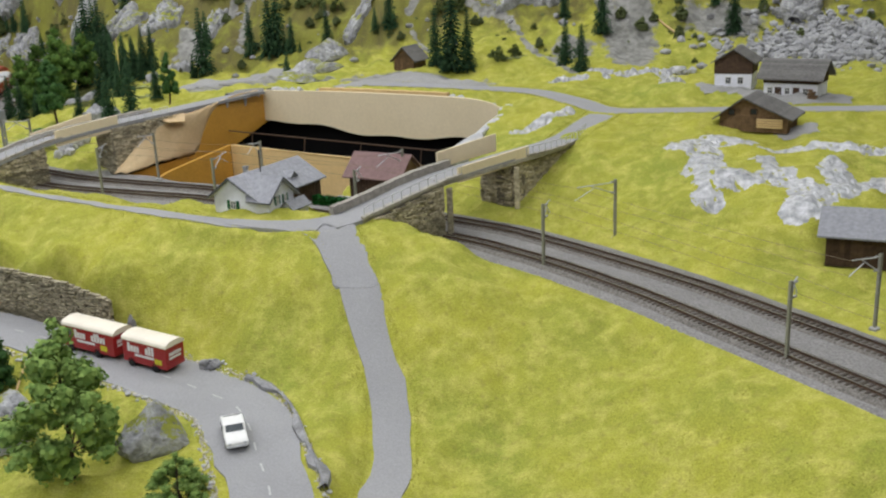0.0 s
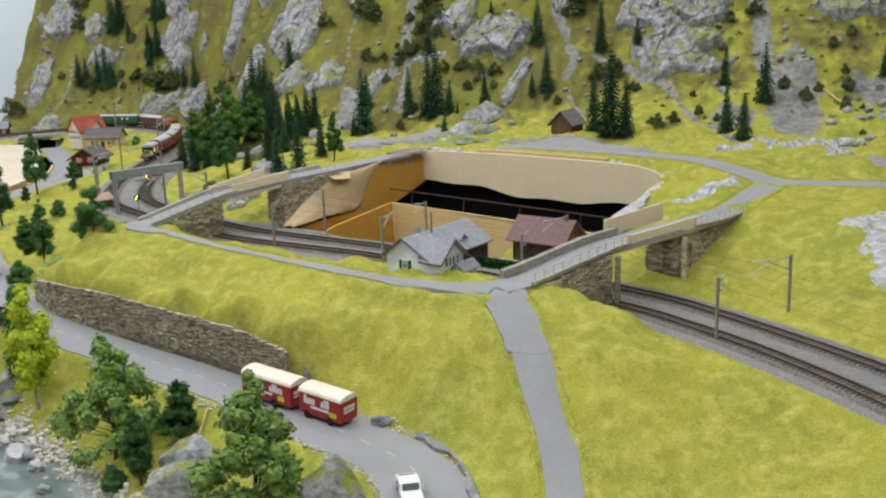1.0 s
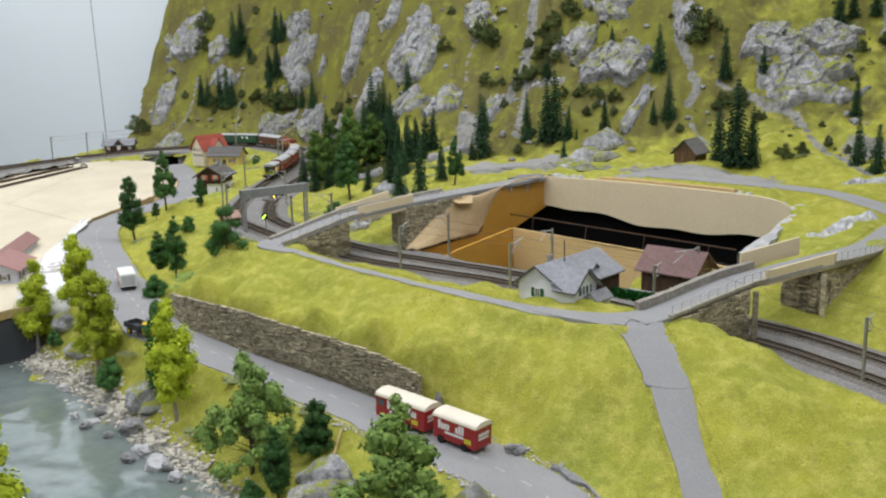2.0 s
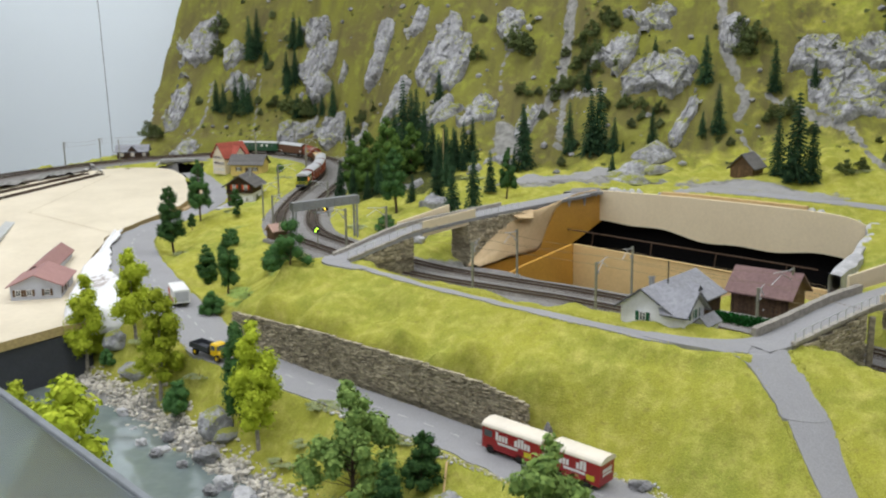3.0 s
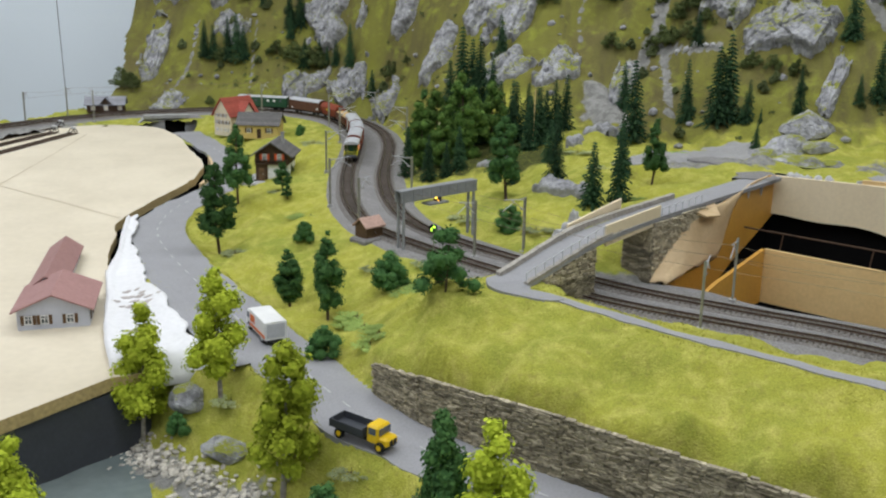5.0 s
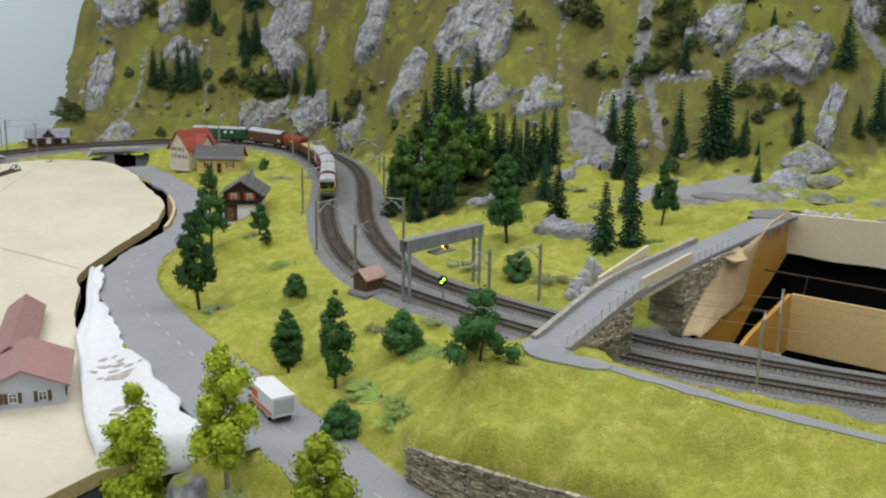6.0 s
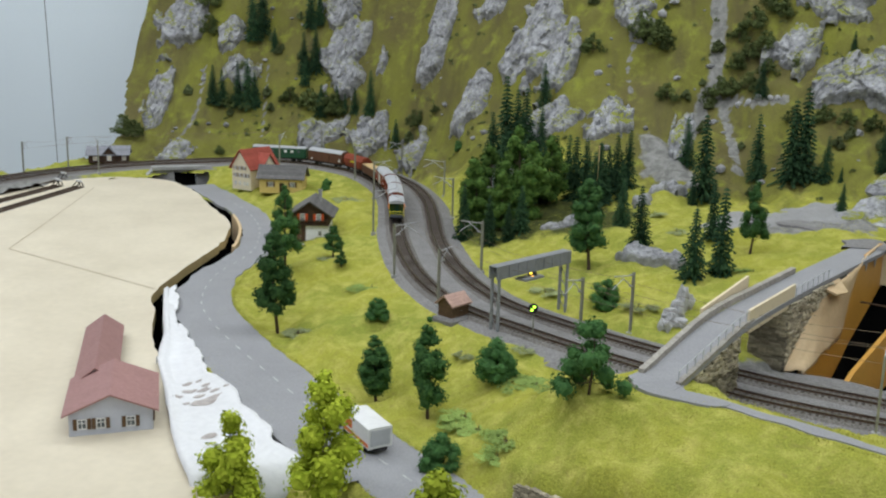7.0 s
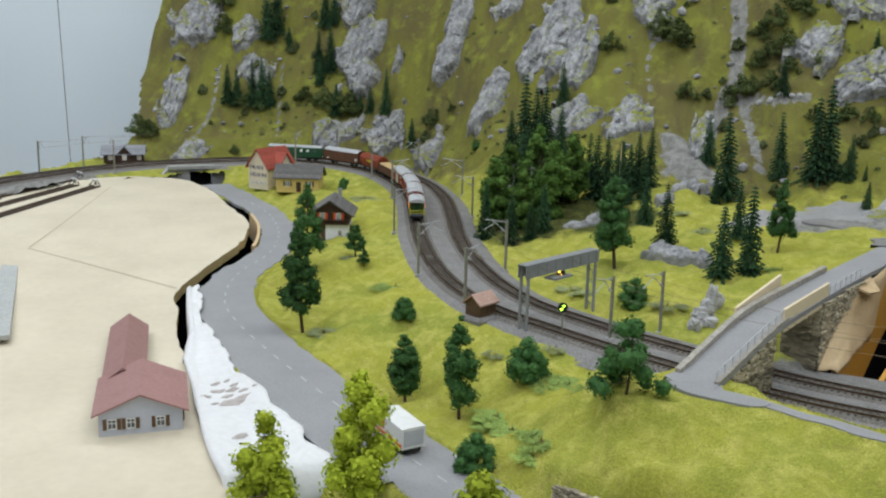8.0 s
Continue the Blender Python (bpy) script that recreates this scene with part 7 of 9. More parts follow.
def locomotive(label, m):
    t = thing("electric_locomotive", label, "locomotive", m, "goods train")
    L_, half = 0.158, 0.0160
    bm = bmesh.new()
    box(bm, -L_ / 2 + 0.004, L_ / 2 - 0.004, -half, half, 0.0100, 0.0370, 0.0020)
    part("body", bm, LOCOGREEN, t)
    van_roof(L_ - 0.010, half - 0.0015, 0.0368, 0.0045, SILVER, t, over=0)
    for s in (-1, 1):
        for k in range(7):
            x = -0.055 + k * 0.0183
            bm = bmesh.new()
            box(bm, x - 0.0036, x + 0.0036, s * half - 0.0006, s * half + 0.0006, 0.0255, 0.0320)
            part("side_window", bm, WHITEPAINT if k in (1, 2) else PANE, t)
    for e in (-1, 1):
        for y in (-0.009, 0.0, 0.009):
            bm = bmesh.new()
            box(bm, e * (L_ / 2 - 0.004) - 0.0006, e * (L_ / 2 - 0.004) + 0.0006, y - 0.0036, y + 0.0036, 0.0250, 0.0325)
            part("cab_window", bm, PANE, t)
        for y in (-0.0105, 0.0105):
            bm = bmesh.new()
            tube(bm, (e * (L_ / 2 - 0.005), y, 0.0145), (e * (L_ / 2 - 0.0028), y, 0.0145), 0.0016, seg=10)
            part("headlight", bm, WHITEPAINT, t)
        bm = bmesh.new()
        for y in (-0.008, 0.008):
            tube(bm, (e * 0.046, y, 0.0418), (e * 0.030, y, 0.0500), 0.0005, seg=5)
            tube(bm, (e * 0.030, y, 0.0500), (e * 0.046, y, 0.0560), 0.0005, seg=5)
        tube(bm, (e * 0.046, -0.011, 0.0562), (e * 0.046, 0.011, 0.0562), 0.0006, seg=5)
        part("pantograph", bm, CHASSIS, t)
    running_gear(t, L_, (-0.055, -0.036, 0.036, 0.055))
    return t


start = int(np.argmin(np.abs(NEARLINE[:, 1] - 2.60) + (NEARLINE[:, 0] > -1.1)))
at = start
consist = [("guard", 0.090), ("vent", 0.124), ("plain", 0.106), ("greydoor", 0.118), ("open", 0.128), ("hopper", 0.104), ("dark", 0.116), ("loco", 0.158)]
for kind_, L_ in consist:
    n = int(round((L_ + 0.010) / 0.004))
    q = int(round(L_ * 0.30 / 0.004))
    mid = at + n // 2
    m = on_track(NEARLINE, mid, mid - q, mid + q)
    if kind_ == "guard":
        guard_van("short olive green guard van with yellow handrails and a silver roof", m)
    elif kind_ == "vent":
        covered_wagon("oxide red covered wagon with four pale vents and a silver roof", m, L_, WAGONRED)
    elif kind_ == "plain":
        covered_wagon("plain oxide red covered wagon with a silver roof", m, L_, WAGONRED, vents=0)
    elif kind_ == "greydoor":
        covered_wagon("red covered wagon with a pale grey sliding door and silver roof", m, L_, WAGONRED, door=BLINDGREY)
    elif kind_ == "open":
        open_wagon("brown open wagon filled with a pale tan load", m, L_)
    elif kind_ == "hopper":
        hopper_wagon("oxide red hopper wagon with yellow lettering bars", m, L_)
    elif kind_ == "dark":
        covered_wagon("dark brown covered wagon with a silver roof behind the locomotive", m, L_, WAGONBROWN, vents=0)
    else:
        locomotive("dark green electric locomotive with a silver roof heading the goods train", m)
    at += n

# ---------------------------------------------------------------- catenary
def mast(x, y, line, label="grey catenary mast with a bracket arm beside the track", high=0.086):
    k = int(np.argmin((line[:, 0] - x) ** 2 + (line[:, 1] - y) ** 2))
    tx, ty = line[k]
    d = Vector((tx - x, ty - y, 0))
    reach = d.length
    z = float(rail_z(tx)) - 0.004
    t = thing("catenary_mast", label, "catenary mast", pose(x, y, z, 0, 0, math.degrees(math.atan2(d.y, d.x))), "catenary masts")
    bm = bmesh.new()
    box(bm, -0.0045, 0.0045, -0.0045, 0.0045, -0.008, 0.0035, 0.0008)
    part("foundation", bm, CONCRETE, t)
    bm = bmesh.new()
    box(bm, -0.0015, 0.0015, -0.0004, 0.0004, 0.003, high)
    for s in (-1, 1):
        box(bm, s * 0.0015 - 0.0004, s * 0.0015 + 0.0004, -0.0014, 0.0014, 0.003, high)
    part("post", bm, MAST, t)
    bm = bmesh.new()
    tube(bm, (0.001, 0, high - 0.004), (reach * 0.95, 0, high + 0.002), 0.0007, seg=6)
    tube(bm, (0.001, 0, high - 0.020), (reach * 0.62, 0, high - 0.001), 0.0007, seg=6)
    tube(bm, (reach * 0.55, 0, high - 0.005), (reach * 1.02, 0, high - 0.015), 0.0006, seg=6)
    part("bracket", bm, SILVER, t)
    for px, pz in ((0.004, high - 0.003), (0.004, high - 0.018)):
        bm = bmesh.new()
        tube(bm, (px, 0, pz), (px + 0.005, 0, pz + 0.001), 0.0014, seg=8)
        part("insulator", bm, CONCRETE, t)
    return (tx, ty, z + high + 0.002), (tx, ty, z + high - 0.015)


NEAR_MASTS = [(0.560, 0.885), (0.326, 1.176), (0.083, 1.458), (-0.195, 1.640), (-0.435, 1.712), (-0.655, 1.782), (-0.978, 1.992), (-1.186, 2.082), (-1.288, 2.228), (-1.405, 2.53), (-1.505, 2.90), (-1.62, 3.14), (-1.86, 3.245), (-2.314, 3.113)]
FAR_MASTS = [(0.437, 1.268), (0.181, 1.592), (-0.146, 1.79), (-0.398, 1.850), (-0.612, 1.918), (-0.914, 2.048), (-1.160, 2.305), (-1.292, 2.74), (-1.36, 2.99), (-1.53, 3.27), (-1.80, 3.42), (-2.449, 3.188), (-2.502, 3.064)]


def run_wires(masts, line, group):
    tops = sorted((mast(x, y, line) for x, y in masts), key=lambda q: -q[0][0])
    t = thing("overhead_wire", "thin brown overhead wire above the track", "wire", Matrix.Translation(tops[0][1]), group)
    for (h0, c0), (h1, c1) in zip(tops, tops[1:]):
        for a, b, sag, nm in ((h0, h1, 0.006, "carrier_wire"), (c0, c1, 0.0, "contact_wire")):
            pts = []
            k0 = int(np.argmin((line[:, 0] - a[0]) ** 2 + (line[:, 1] - a[1]) ** 2))
            k1 = int(np.argmin((line[:, 0] - b[0]) ** 2 + (line[:, 1] - b[1]) ** 2))
            for s in range(5):
                f = s / 4
                q = line[int(round(k0 + (k1 - k0) * f))]
                pts.append((*q, a[2] + (b[2] - a[2]) * f - sag * 4 * f * (1 - f)))
            bm = bmesh.new()
            for p, q in zip(pts, pts[1:]):
                tube(bm, p, q, 0.00022, seg=4, caps=False)
            hold(part(nm, bm, WIRE), t)


run_wires(NEAR_MASTS, NEARLINE, "overhead wires")
run_wires(FAR_MASTS, FARLINE, "overhead wires")

# signal gantry over both tracks
ga, gb = Vector((-1.092, 1.996, 0.026)), Vector((-1.012, 2.120, 0.026))
d = (gb - ga).normalized()
gan = thing("signal_gantry", "grey steel signal gantry spanning both tracks", "signal gantry", Matrix.Translation(ga) @ pose(0, 0, 0, 0, 0, math.degrees(math.atan2(d.y, d.x))))
span_ = (gb - ga).length
GANTRYGREY = material("pale_grey_gantry_paint", (0.27, 0.28, 0.29), 0.6, spots=(0.21, 0.22, 0.225), scale=60, fine=0.1)
for x0 in (0.0, span_):
    for s in (-1, 1):
        bm = bmesh.new()
        box(bm, x0 - 0.0016, x0 + 0.0016, s * 0.006 - 0.0016, s * 0.006 + 0.0016, -0.004, 0.090)
        part("leg", bm, GANTRYGREY, gan)
    bm = bmesh.new()
    for k in range(5):
        z = 0.008 + k * 0.016
        tube(bm, (x0, -0.006, z), (x0, 0.006, z + 0.014), 0.0007, seg=5)
    part("leg_bracing", bm, GANTRYGREY, gan)
bm = bmesh.new()
for s in (-1, 1):
    box(bm, -0.006, span_ + 0.006, s * 0.0068 - 0.0006, s * 0.0068 + 0.0006, 0.076, 0.094)
box(bm, -0.006, span_ + 0.006, -0.0068, 0.0068, 0.0925, 0.094)
part("girder", bm, GANTRYGREY, gan)
for k in range(9):
    bm = bmesh.new()
    x = k * span_ / 8
    box(bm, x - 0.0008, x + 0.0008, -0.0082, -0.0070, 0.0765, 0.0935)
    part("girder_rib", bm, GANTRYGREY, gan)
bm = bmesh.new()
box(bm, 0.045, 0.085, -0.014, 0.004, 0.067, 0.070)
part("walkway", bm, GANTRYGREY, gan)


def signal_head(parent, m, lit):
    bm = bmesh.new()
    tube(bm, (0, 0, 0), (0, -0.003, 0), 0.0062, seg=20)
    bmesh.ops.transform(bm, matrix=m, verts=bm.verts)
    hd = hold(part("signal_head", bm, CHASSIS), parent)
    for x, z, mat in lit:
        bm = bmesh.new()
        bmesh.ops.create_uvsphere(bm, u_segments=10, v_segments=8, radius=0.0016)
        bmesh.ops.transform(bm, matrix=m @ Matrix.Translation((x, -0.0032, z)), verts=bm.verts)
        hold(part("signal_lamp", bm, mat), hd)


YELLOWLAMP = lamp_material("yellow_signal_lamp", (1.0, 0.72, 0.05), 6.0)
GREENLAMP = lamp_material("green_signal_lamp", (0.45, 1.0, 0.05), 6.0)
ORANGELAMP = lamp_material("orange_signal_lamp", (1.0, 0.45, 0.05), 5.0)
signal_head(gan, Matrix.Translation((-1.050, 2.056, 0.098)) @ pose(0, 0, 0, 0, 0, 0), [(-0.002, 0.002, YELLOWLAMP), (0.001, -0.003, ORANGELAMP)])
sig = thing("signal_post", "slim grey signal post with a round black head showing green", "railway signal", pose(-1.040, 1.992, 0.026))
bm = bmesh.new()
tube(bm, (0, 0, -0.004), (0, 0, 0.046), 0.0011, seg=8)
box(bm, -0.005, 0.005, -0.005, 0.005, -0.006, 0.002)
part("post", bm, MAST, sig)
signal_head(sig, Matrix.Translation((-1.040, 1.990, 0.068)), [(0.0016, 0.0022, GREENLAMP), (-0.0016, -0.0022, GREENLAMP)])

# ---------------------------------------------------------------- sidings and joints on the board
for k, line in enumerate([[(-2.37, 3.034), (-2.394, 2.906), (-2.417, 2.777), (-2.473, 2.469)], [(-2.329, 2.946), (-2.344, 2.821), (-2.36, 2.696), (-2.397, 2.396)], [(-2.273, 2.947), (-2.284, 2.776), (-2.295, 2.604), (-2.321, 2.192)]]):
    sd = thing("siding_track", "bare siding track laid on the cream board", "railway track", pose(*line[0], board_z(*line[0])), "sidings")
    l = spline(line, 0.02)
    nrm = normals(l)
    for s in (-1, 1):
        vs = []
        for w, h in ((-0.0006, 0.0022), (0.0006, 0.0022), (0.0006, 0.0046), (-0.0006, 0.0046)):
            q = l + nrm * (s * 0.0083 + w)
            vs += [(x, y, board_z(x, y) + h) for x, y in q]
        n = len(l)
        hold(mesh_object("rail", vs, [(k * n + i, k * n + i + 1, (k + 1) % 4 * n + i + 1, (k + 1) % 4 * n + i) for k in range(4) for i in range(n - 1)], RAIL), sd)
    l = spline(line, 0.0085)
    nrm = normals(l)
    for i in range(len(l)):
        o = new("sleeper", SLEEPER_MESH)
        o.matrix_world = Matrix.Translation((*l[i], board_z(*l[i]) + 0.0011)) @ Matrix.Rotation(math.atan2(nrm[i][1], nrm[i][0]), 4, "Z")
        hold(o, sd)
    bs = thing("buffer_stop", "small white and black buffer stop at the end of a siding", "buffer stop", pose(*line[0], board_z(*line[0]) + 0.003, 0, 0, 60), "buffer stops")
    bm = bmesh.new()
    for s in (-1, 1):
        tube(bm, (-0.012, s * 0.008, 0), (0.002, s * 0.008, 0.014), 0.0014, seg=6)
        tube(bm, (0.008, s * 0.008, 0), (0.002, s * 0.008, 0.014), 0.0014, seg=6)
    part("frame", bm, CHASSIS, bs)
    bm = bmesh.new()
    box(bm, 0.000, 0.003, -0.013, 0.013, 0.011, 0.0155, 0.0005)
    part("beam", bm, WHITEPAINT, bs)
SEAM = material("thin_board_joint", (0.42, 0.34, 0.22), 0.9, fine=0.2)
for pts in ([(-2.236, 2.955), (-2.15, 2.65), (-2.076, 2.375)], [(-2.076, 2.375), (-1.88, 2.29), (-1.69, 2.205)]):
    l = spline(pts, 0.03)
    nrm = normals(l)
    vs = [(*(l[i] + nrm[i] * w), board_z(*l[i]) + 0.0005) for i in range(len(l)) for w in (-0.0009, 0.0009)]
    tagged(mesh_object("trim", vs, [(2 * i, 2 * i + 1, 2 * i + 3, 2 * i + 2) for i in range(len(l) - 1)], SEAM), "dark joint between the sheets of plywood", "board joint", kind="structure")
bat = thing("batten", "pale grey wooden strip lying on the cream board", "wooden strip", pose(-1.942, 2.114, board_z(-1.942, 2.114) + 0.002, 0, 0, 122.8))
bm = bmesh.new()
box(bm, -0.258, 0.258, -0.014, 0.014, -0.003, 0.004, 0.0006)
part("strip", bm, BLINDGREY, bat)

# ---------------------------------------------------------------- rocks
def moss_rock_material():
    m = material("grey_plaster_rock_with_moss", (0.410, 0.413, 0.424), 0.9, spots=(0.130, 0.130, 0.136), scale=42, amount=0.85, fine=0.25, bump=1.0, bump_scale=140)
    n, l = m.node_tree.nodes, m.node_tree.links
    p = n["Principled BSDF"]
    old = p.inputs["Base Color"].links[0].from_socket
    geo = n.new("ShaderNodeNewGeometry")
    sep = n.new("ShaderNodeSeparateXYZ")
    l.new(geo.outputs["Normal"], sep.inputs["Vector"])
    tex = n.new("ShaderNodeTexNoise")
    tex.inputs["Scale"].default_value, tex.inputs["Detail"].default_value = 26, 5
    l.new(geo.outputs["Position"], tex.inputs["Vector"])
    add = n.new("ShaderNodeMath")
    add.operation = "MULTIPLY_ADD"
    l.new(tex.outputs["Fac"], add.inputs[0])
    add.inputs[1].default_value = 2.2
    l.new(sep.outputs["Z"], add.inputs[2])
    r = n.new("ShaderNodeMapRange")
    r.inputs["From Min"].default_value, r.inputs["From Max"].default_value = 1.80, 1.98
    l.new(add.outputs[0], r.inputs["Value"])
    x = n.new("ShaderNodeMix")
    x.data_type = "RGBA"
    l.new(r.outputs["Result"], x.inputs["Factor"])
    l.new(old, x.inputs["A"])
    x.inputs["B"].default_value = (0.235, 0.250, 0.045, 1)
    l.new(x.outputs["Result"], p.inputs["Base Color"])
    return m


MOSSROCK = moss_rock_material()


def rock(x, y, w, d, h, seed, mat=None, turn=0.0, sink=0.35, z=None, label="grey craggy plaster rock with patches of moss", lean=0.0, sub=4, peak=0.0):
    rnd = random.Random(seed)
    bm = bmesh.new()
    bmesh.ops.create_icosphere(bm, subdivisions=sub, radius=1.0)
    off = Vector((rnd.uniform(0, 50), rnd.uniform(0, 50), rnd.uniform(0, 50)))
    for v in bm.verts:
        p = v.co.copy()
        q = p * 1.3 + off
        cell = noise.voronoi(q * 1.4)
        crag_ = noise.voronoi(q * 3.6)
        f = 0.80 + 0.34 * noise.cell(Vector(cell[1][0]) * 9.7) * 0.6 + 0.10 * noise.cell(Vector(crag_[1][0]) * 7.3) + 0.12 * noise.noise(q * 1.6) + 0.05 * noise.noise(q * 9)
        v.co = p * f
        if v.co.z > 0.6:
            v.co.z = 0.6 + (v.co.z - 0.6) * 0.5
        if peak:
            k = peak * max(0.0, min(1.0, (v.co.z + 0.4) / 1.2))
            v.co.x, v.co.y = v.co.x * (1.15 - k), v.co.y * (1.15 - k)
    bmesh.ops.transform(bm, matrix=Matrix.Diagonal((w / 2, d / 2, h / 2 / 0.8, 1)), verts=bm.verts)
    ob = part("rock", bm, mat or MOSSROCK)
    z = float(surf_z(x, y)) if z is None else z
    ob.matrix_world = pose(x, y, z + h * (0.5 - sink), lean, 0, turn)
    return tagged(ob, label, "rock", "rocks of the landscape")


def boulder(x, y, w, d, h, seed, turn=0.0, sink=0.3, tip=0.0, mat=None, label="angular grey rock with flat broken faces and patches of moss"):
    """A rock of flat broken faces: a ball cut back by random planes, its edges slightly worn."""
    rnd = random.Random(seed)
    cuts = []
    while len(cuts) < 15:
        q = Vector((rnd.gauss(0, 1), rnd.gauss(0, 1), rnd.gauss(0.25, 0.8))).normalized()
        if all(q.dot(c) < 0.82 for c, _ in cuts):
            cuts.append((q, rnd.uniform(0.60, 0.92)))
    off = Vector((seed * 1.7, seed * 0.3, 5))
    bm = bmesh.new()
    bmesh.ops.create_icosphere(bm, subdivisions=5, radius=1.0)
    for v in bm.verts:
        p = v.co.normalized()
        r = min([1.0] + [k / max(p.dot(c), 1e-3) for c, k in cuts if p.dot(c) > 0.05])
        q = p * r
        crack = noise.voronoi(q * 2.3 + off)[0]
        q *= 1 - 0.05 * max(0.0, 1 - (crack[1] - crack[0]) / 0.05) + 0.05 * noise.noise(q * 3 + off) + 0.030 * noise.noise(q * 9 + off) + 0.022 * noise.noise(q * 22 + off)
        k = 1 - tip * max(0.0, min(1.0, (q.z + 0.3) / 1.1))
        v.co = Vector((q.x * k, q.y * k, q.z))
    bmesh.ops.transform(bm, matrix=Matrix.Diagonal((w / 1.6, d / 1.6, h / 1.6, 1)), verts=bm.verts)
    ob = part("rock", bm, mat or MOSSROCK)
    ob.matrix_world = pose(x, y, float(surf_z(x, y)) + h * (0.5 - sink), 0, 0, turn)
    return tagged(ob, label, "rock", "rocks of the landscape")


def chisel(u, v, seed, cells, slant):
    """Broken facets over a sheet: each cell of a random mosaic is a tilted plane."""
    r = np.random.default_rng(seed)
    c = r.uniform(-1.3, 1.3, (cells, 2))
    d = (u[:, None] - c[None, :, 0]) ** 2 + ((v[:, None] - c[None, :, 1]) * 0.62) ** 2
    k = d.argmin(1)
    tilt = r.uniform(-slant, slant, (cells, 2))
    return r.uniform(0, 1, cells)[k] + tilt[k, 0] * (u - c[k, 0]) + tilt[k, 1] * (v - c[k, 1])


def crag(x, y, w, h, turn, seed, thick=None, mat=None):
    """An outcrop that breaks through the slope: a chiselled skin proud of the ground, its rim buried."""
    dx = (surf_z(x + 0.04, y) - surf_z(x - 0.04, y)) / 0.08
    dy = (surf_z(x, y + 0.04) - surf_z(x, y - 0.04)) / 0.08
    g_ = math.hypot(dx, dy) or 1e-6
    nrm = np.array([-dx, -dy, 1.0]) / math.sqrt(1 + g_ * g_)
    up, steep = np.array([dx, dy]) / g_, math.atan(g_)
    side = np.array([up[1], -up[0]])
    long_ = min(h / max(0.5, math.sin(steep)), h * 1.5)
    thick = thick or 0.13 * min(w, long_) + 0.009
    cell = max(0.0032, min(w, long_) / 34)
    nu, nv = int(w * 1.3 / cell) + 4, int(long_ * 1.3 / cell) + 4
    uu, vv = np.meshgrid(np.linspace(-1.3, 1.3, nu), np.linspace(-1.3, 1.3, nv), indexing="ij")
    u, v = uu.ravel(), vv.ravel()
    a = radians(turn)
    u2, v2 = u * math.cos(a) - v * math.sin(a) * 0.6, v * math.cos(a) + u * math.sin(a) * 0.6
    rim = 1 - np.sqrt(np.abs(u2) ** 2.4 + np.abs(v2) ** 2.4) ** (1 / 1.2) + 0.42 * fbm(u * 0.5 + seed, v * 0.5, 3.0, 5, seed)
    body = np.clip(rim * 4.5, 0, 1) ** 0.5
    f = 0.35 + 0.50 * chisel(u, v, seed, 14, 0.55) + 0.30 * chisel(u, v, seed + 1, 60, 1.2) + 0.10 * chisel(u, v, seed + 2, 240, 2.4)
    f = f + 0.07 * fbm(u, v, 9, 3, seed + 3)
    px = x + side[0] * u * w / 2 + up[0] * math.cos(steep) * v * long_ / 2
    py = y + side[1] * u * w / 2 + up[1] * math.cos(steep) * v * long_ / 2
    height = thick * np.where(rim > 0, body * np.clip(f, 0.12, 1.6), 0) - np.where(rim > 0, 0.0, 0.006) + np.where(rim > 0, 0.0, np.clip(rim * 0.03, -0.012, 0))
    z = surf_z(px, py) + height * nrm[2]
    z = z - 0.05 * np.clip(-rim * 12, 0, 1)             # the rim drops into the ground
    px, py = px + height * nrm[0], py + height * nrm[1]
    q = (np.arange(nu - 1)[:, None] * nv + np.arange(nv - 1)[None, :]).ravel()
    q = np.stack([q, q + nv, q + nv + 1, q + 1], 1)
    q = q[(rim[q] > -0.12).any(1)]
    used = np.unique(q)
    idx = np.full(len(u), -1)
    idx[used] = np.arange(len(used))
    centre = np.array([x, y, float(surf_z(x, y))])
    ob = mesh_object("rock", (np.stack([px, py, z], 1)[used] - centre).tolist(), [tuple(r) for r in idx[q].tolist()], mat or MOSSROCK)
    ob.matrix_world = Matrix.Translation(centre)
    return tagged(ob, "grey craggy rock outcrop with patches of moss", "rock", "rocks of the landscape")


CRAGS = [  # x, y, width, height, turn
    (-2.372, 3.742, 0.179, 0.197, 0), (-2.169, 3.688, 0.090, 0.096, 10), (-2.372, 3.569, 0.072, 0.155, -15), (-2.127, 3.625, 0.103, 0.069, 20), (-1.779, 3.602, 0.139, 0.207, 8),
    (-1.827, 3.691, 0.127, 0.102, 0), (-1.655, 3.546, 0.029, 0.065, 15), (-1.477, 3.458, 0.095, 0.208, 0), (-1.321, 3.409, 0.092, 0.089, 0), (-1.180, 3.244, 0.139, 0.209, 0),
    (-1.125, 3.158, 0.094, 0.148, -10), (-1.149, 3.037, 0.078, 0.073, 0), (-1.342, 3.242, 0.080, 0.126, 35), (-0.980, 2.969, 0.094, 0.079, 10), (-0.940, 3.189, 0.106, 0.099, 0),
    (-0.520, 3.068, 0.133, 0.061, -10), (-1.669, 3.453, 0.121, 0.105, 0), (-1.820, 3.476, 0.149, 0.065, 0), (-1.516, 3.306, 0.108, 0.093, 30), (-2.234, 3.389, 0.085, 0.068, 0)]
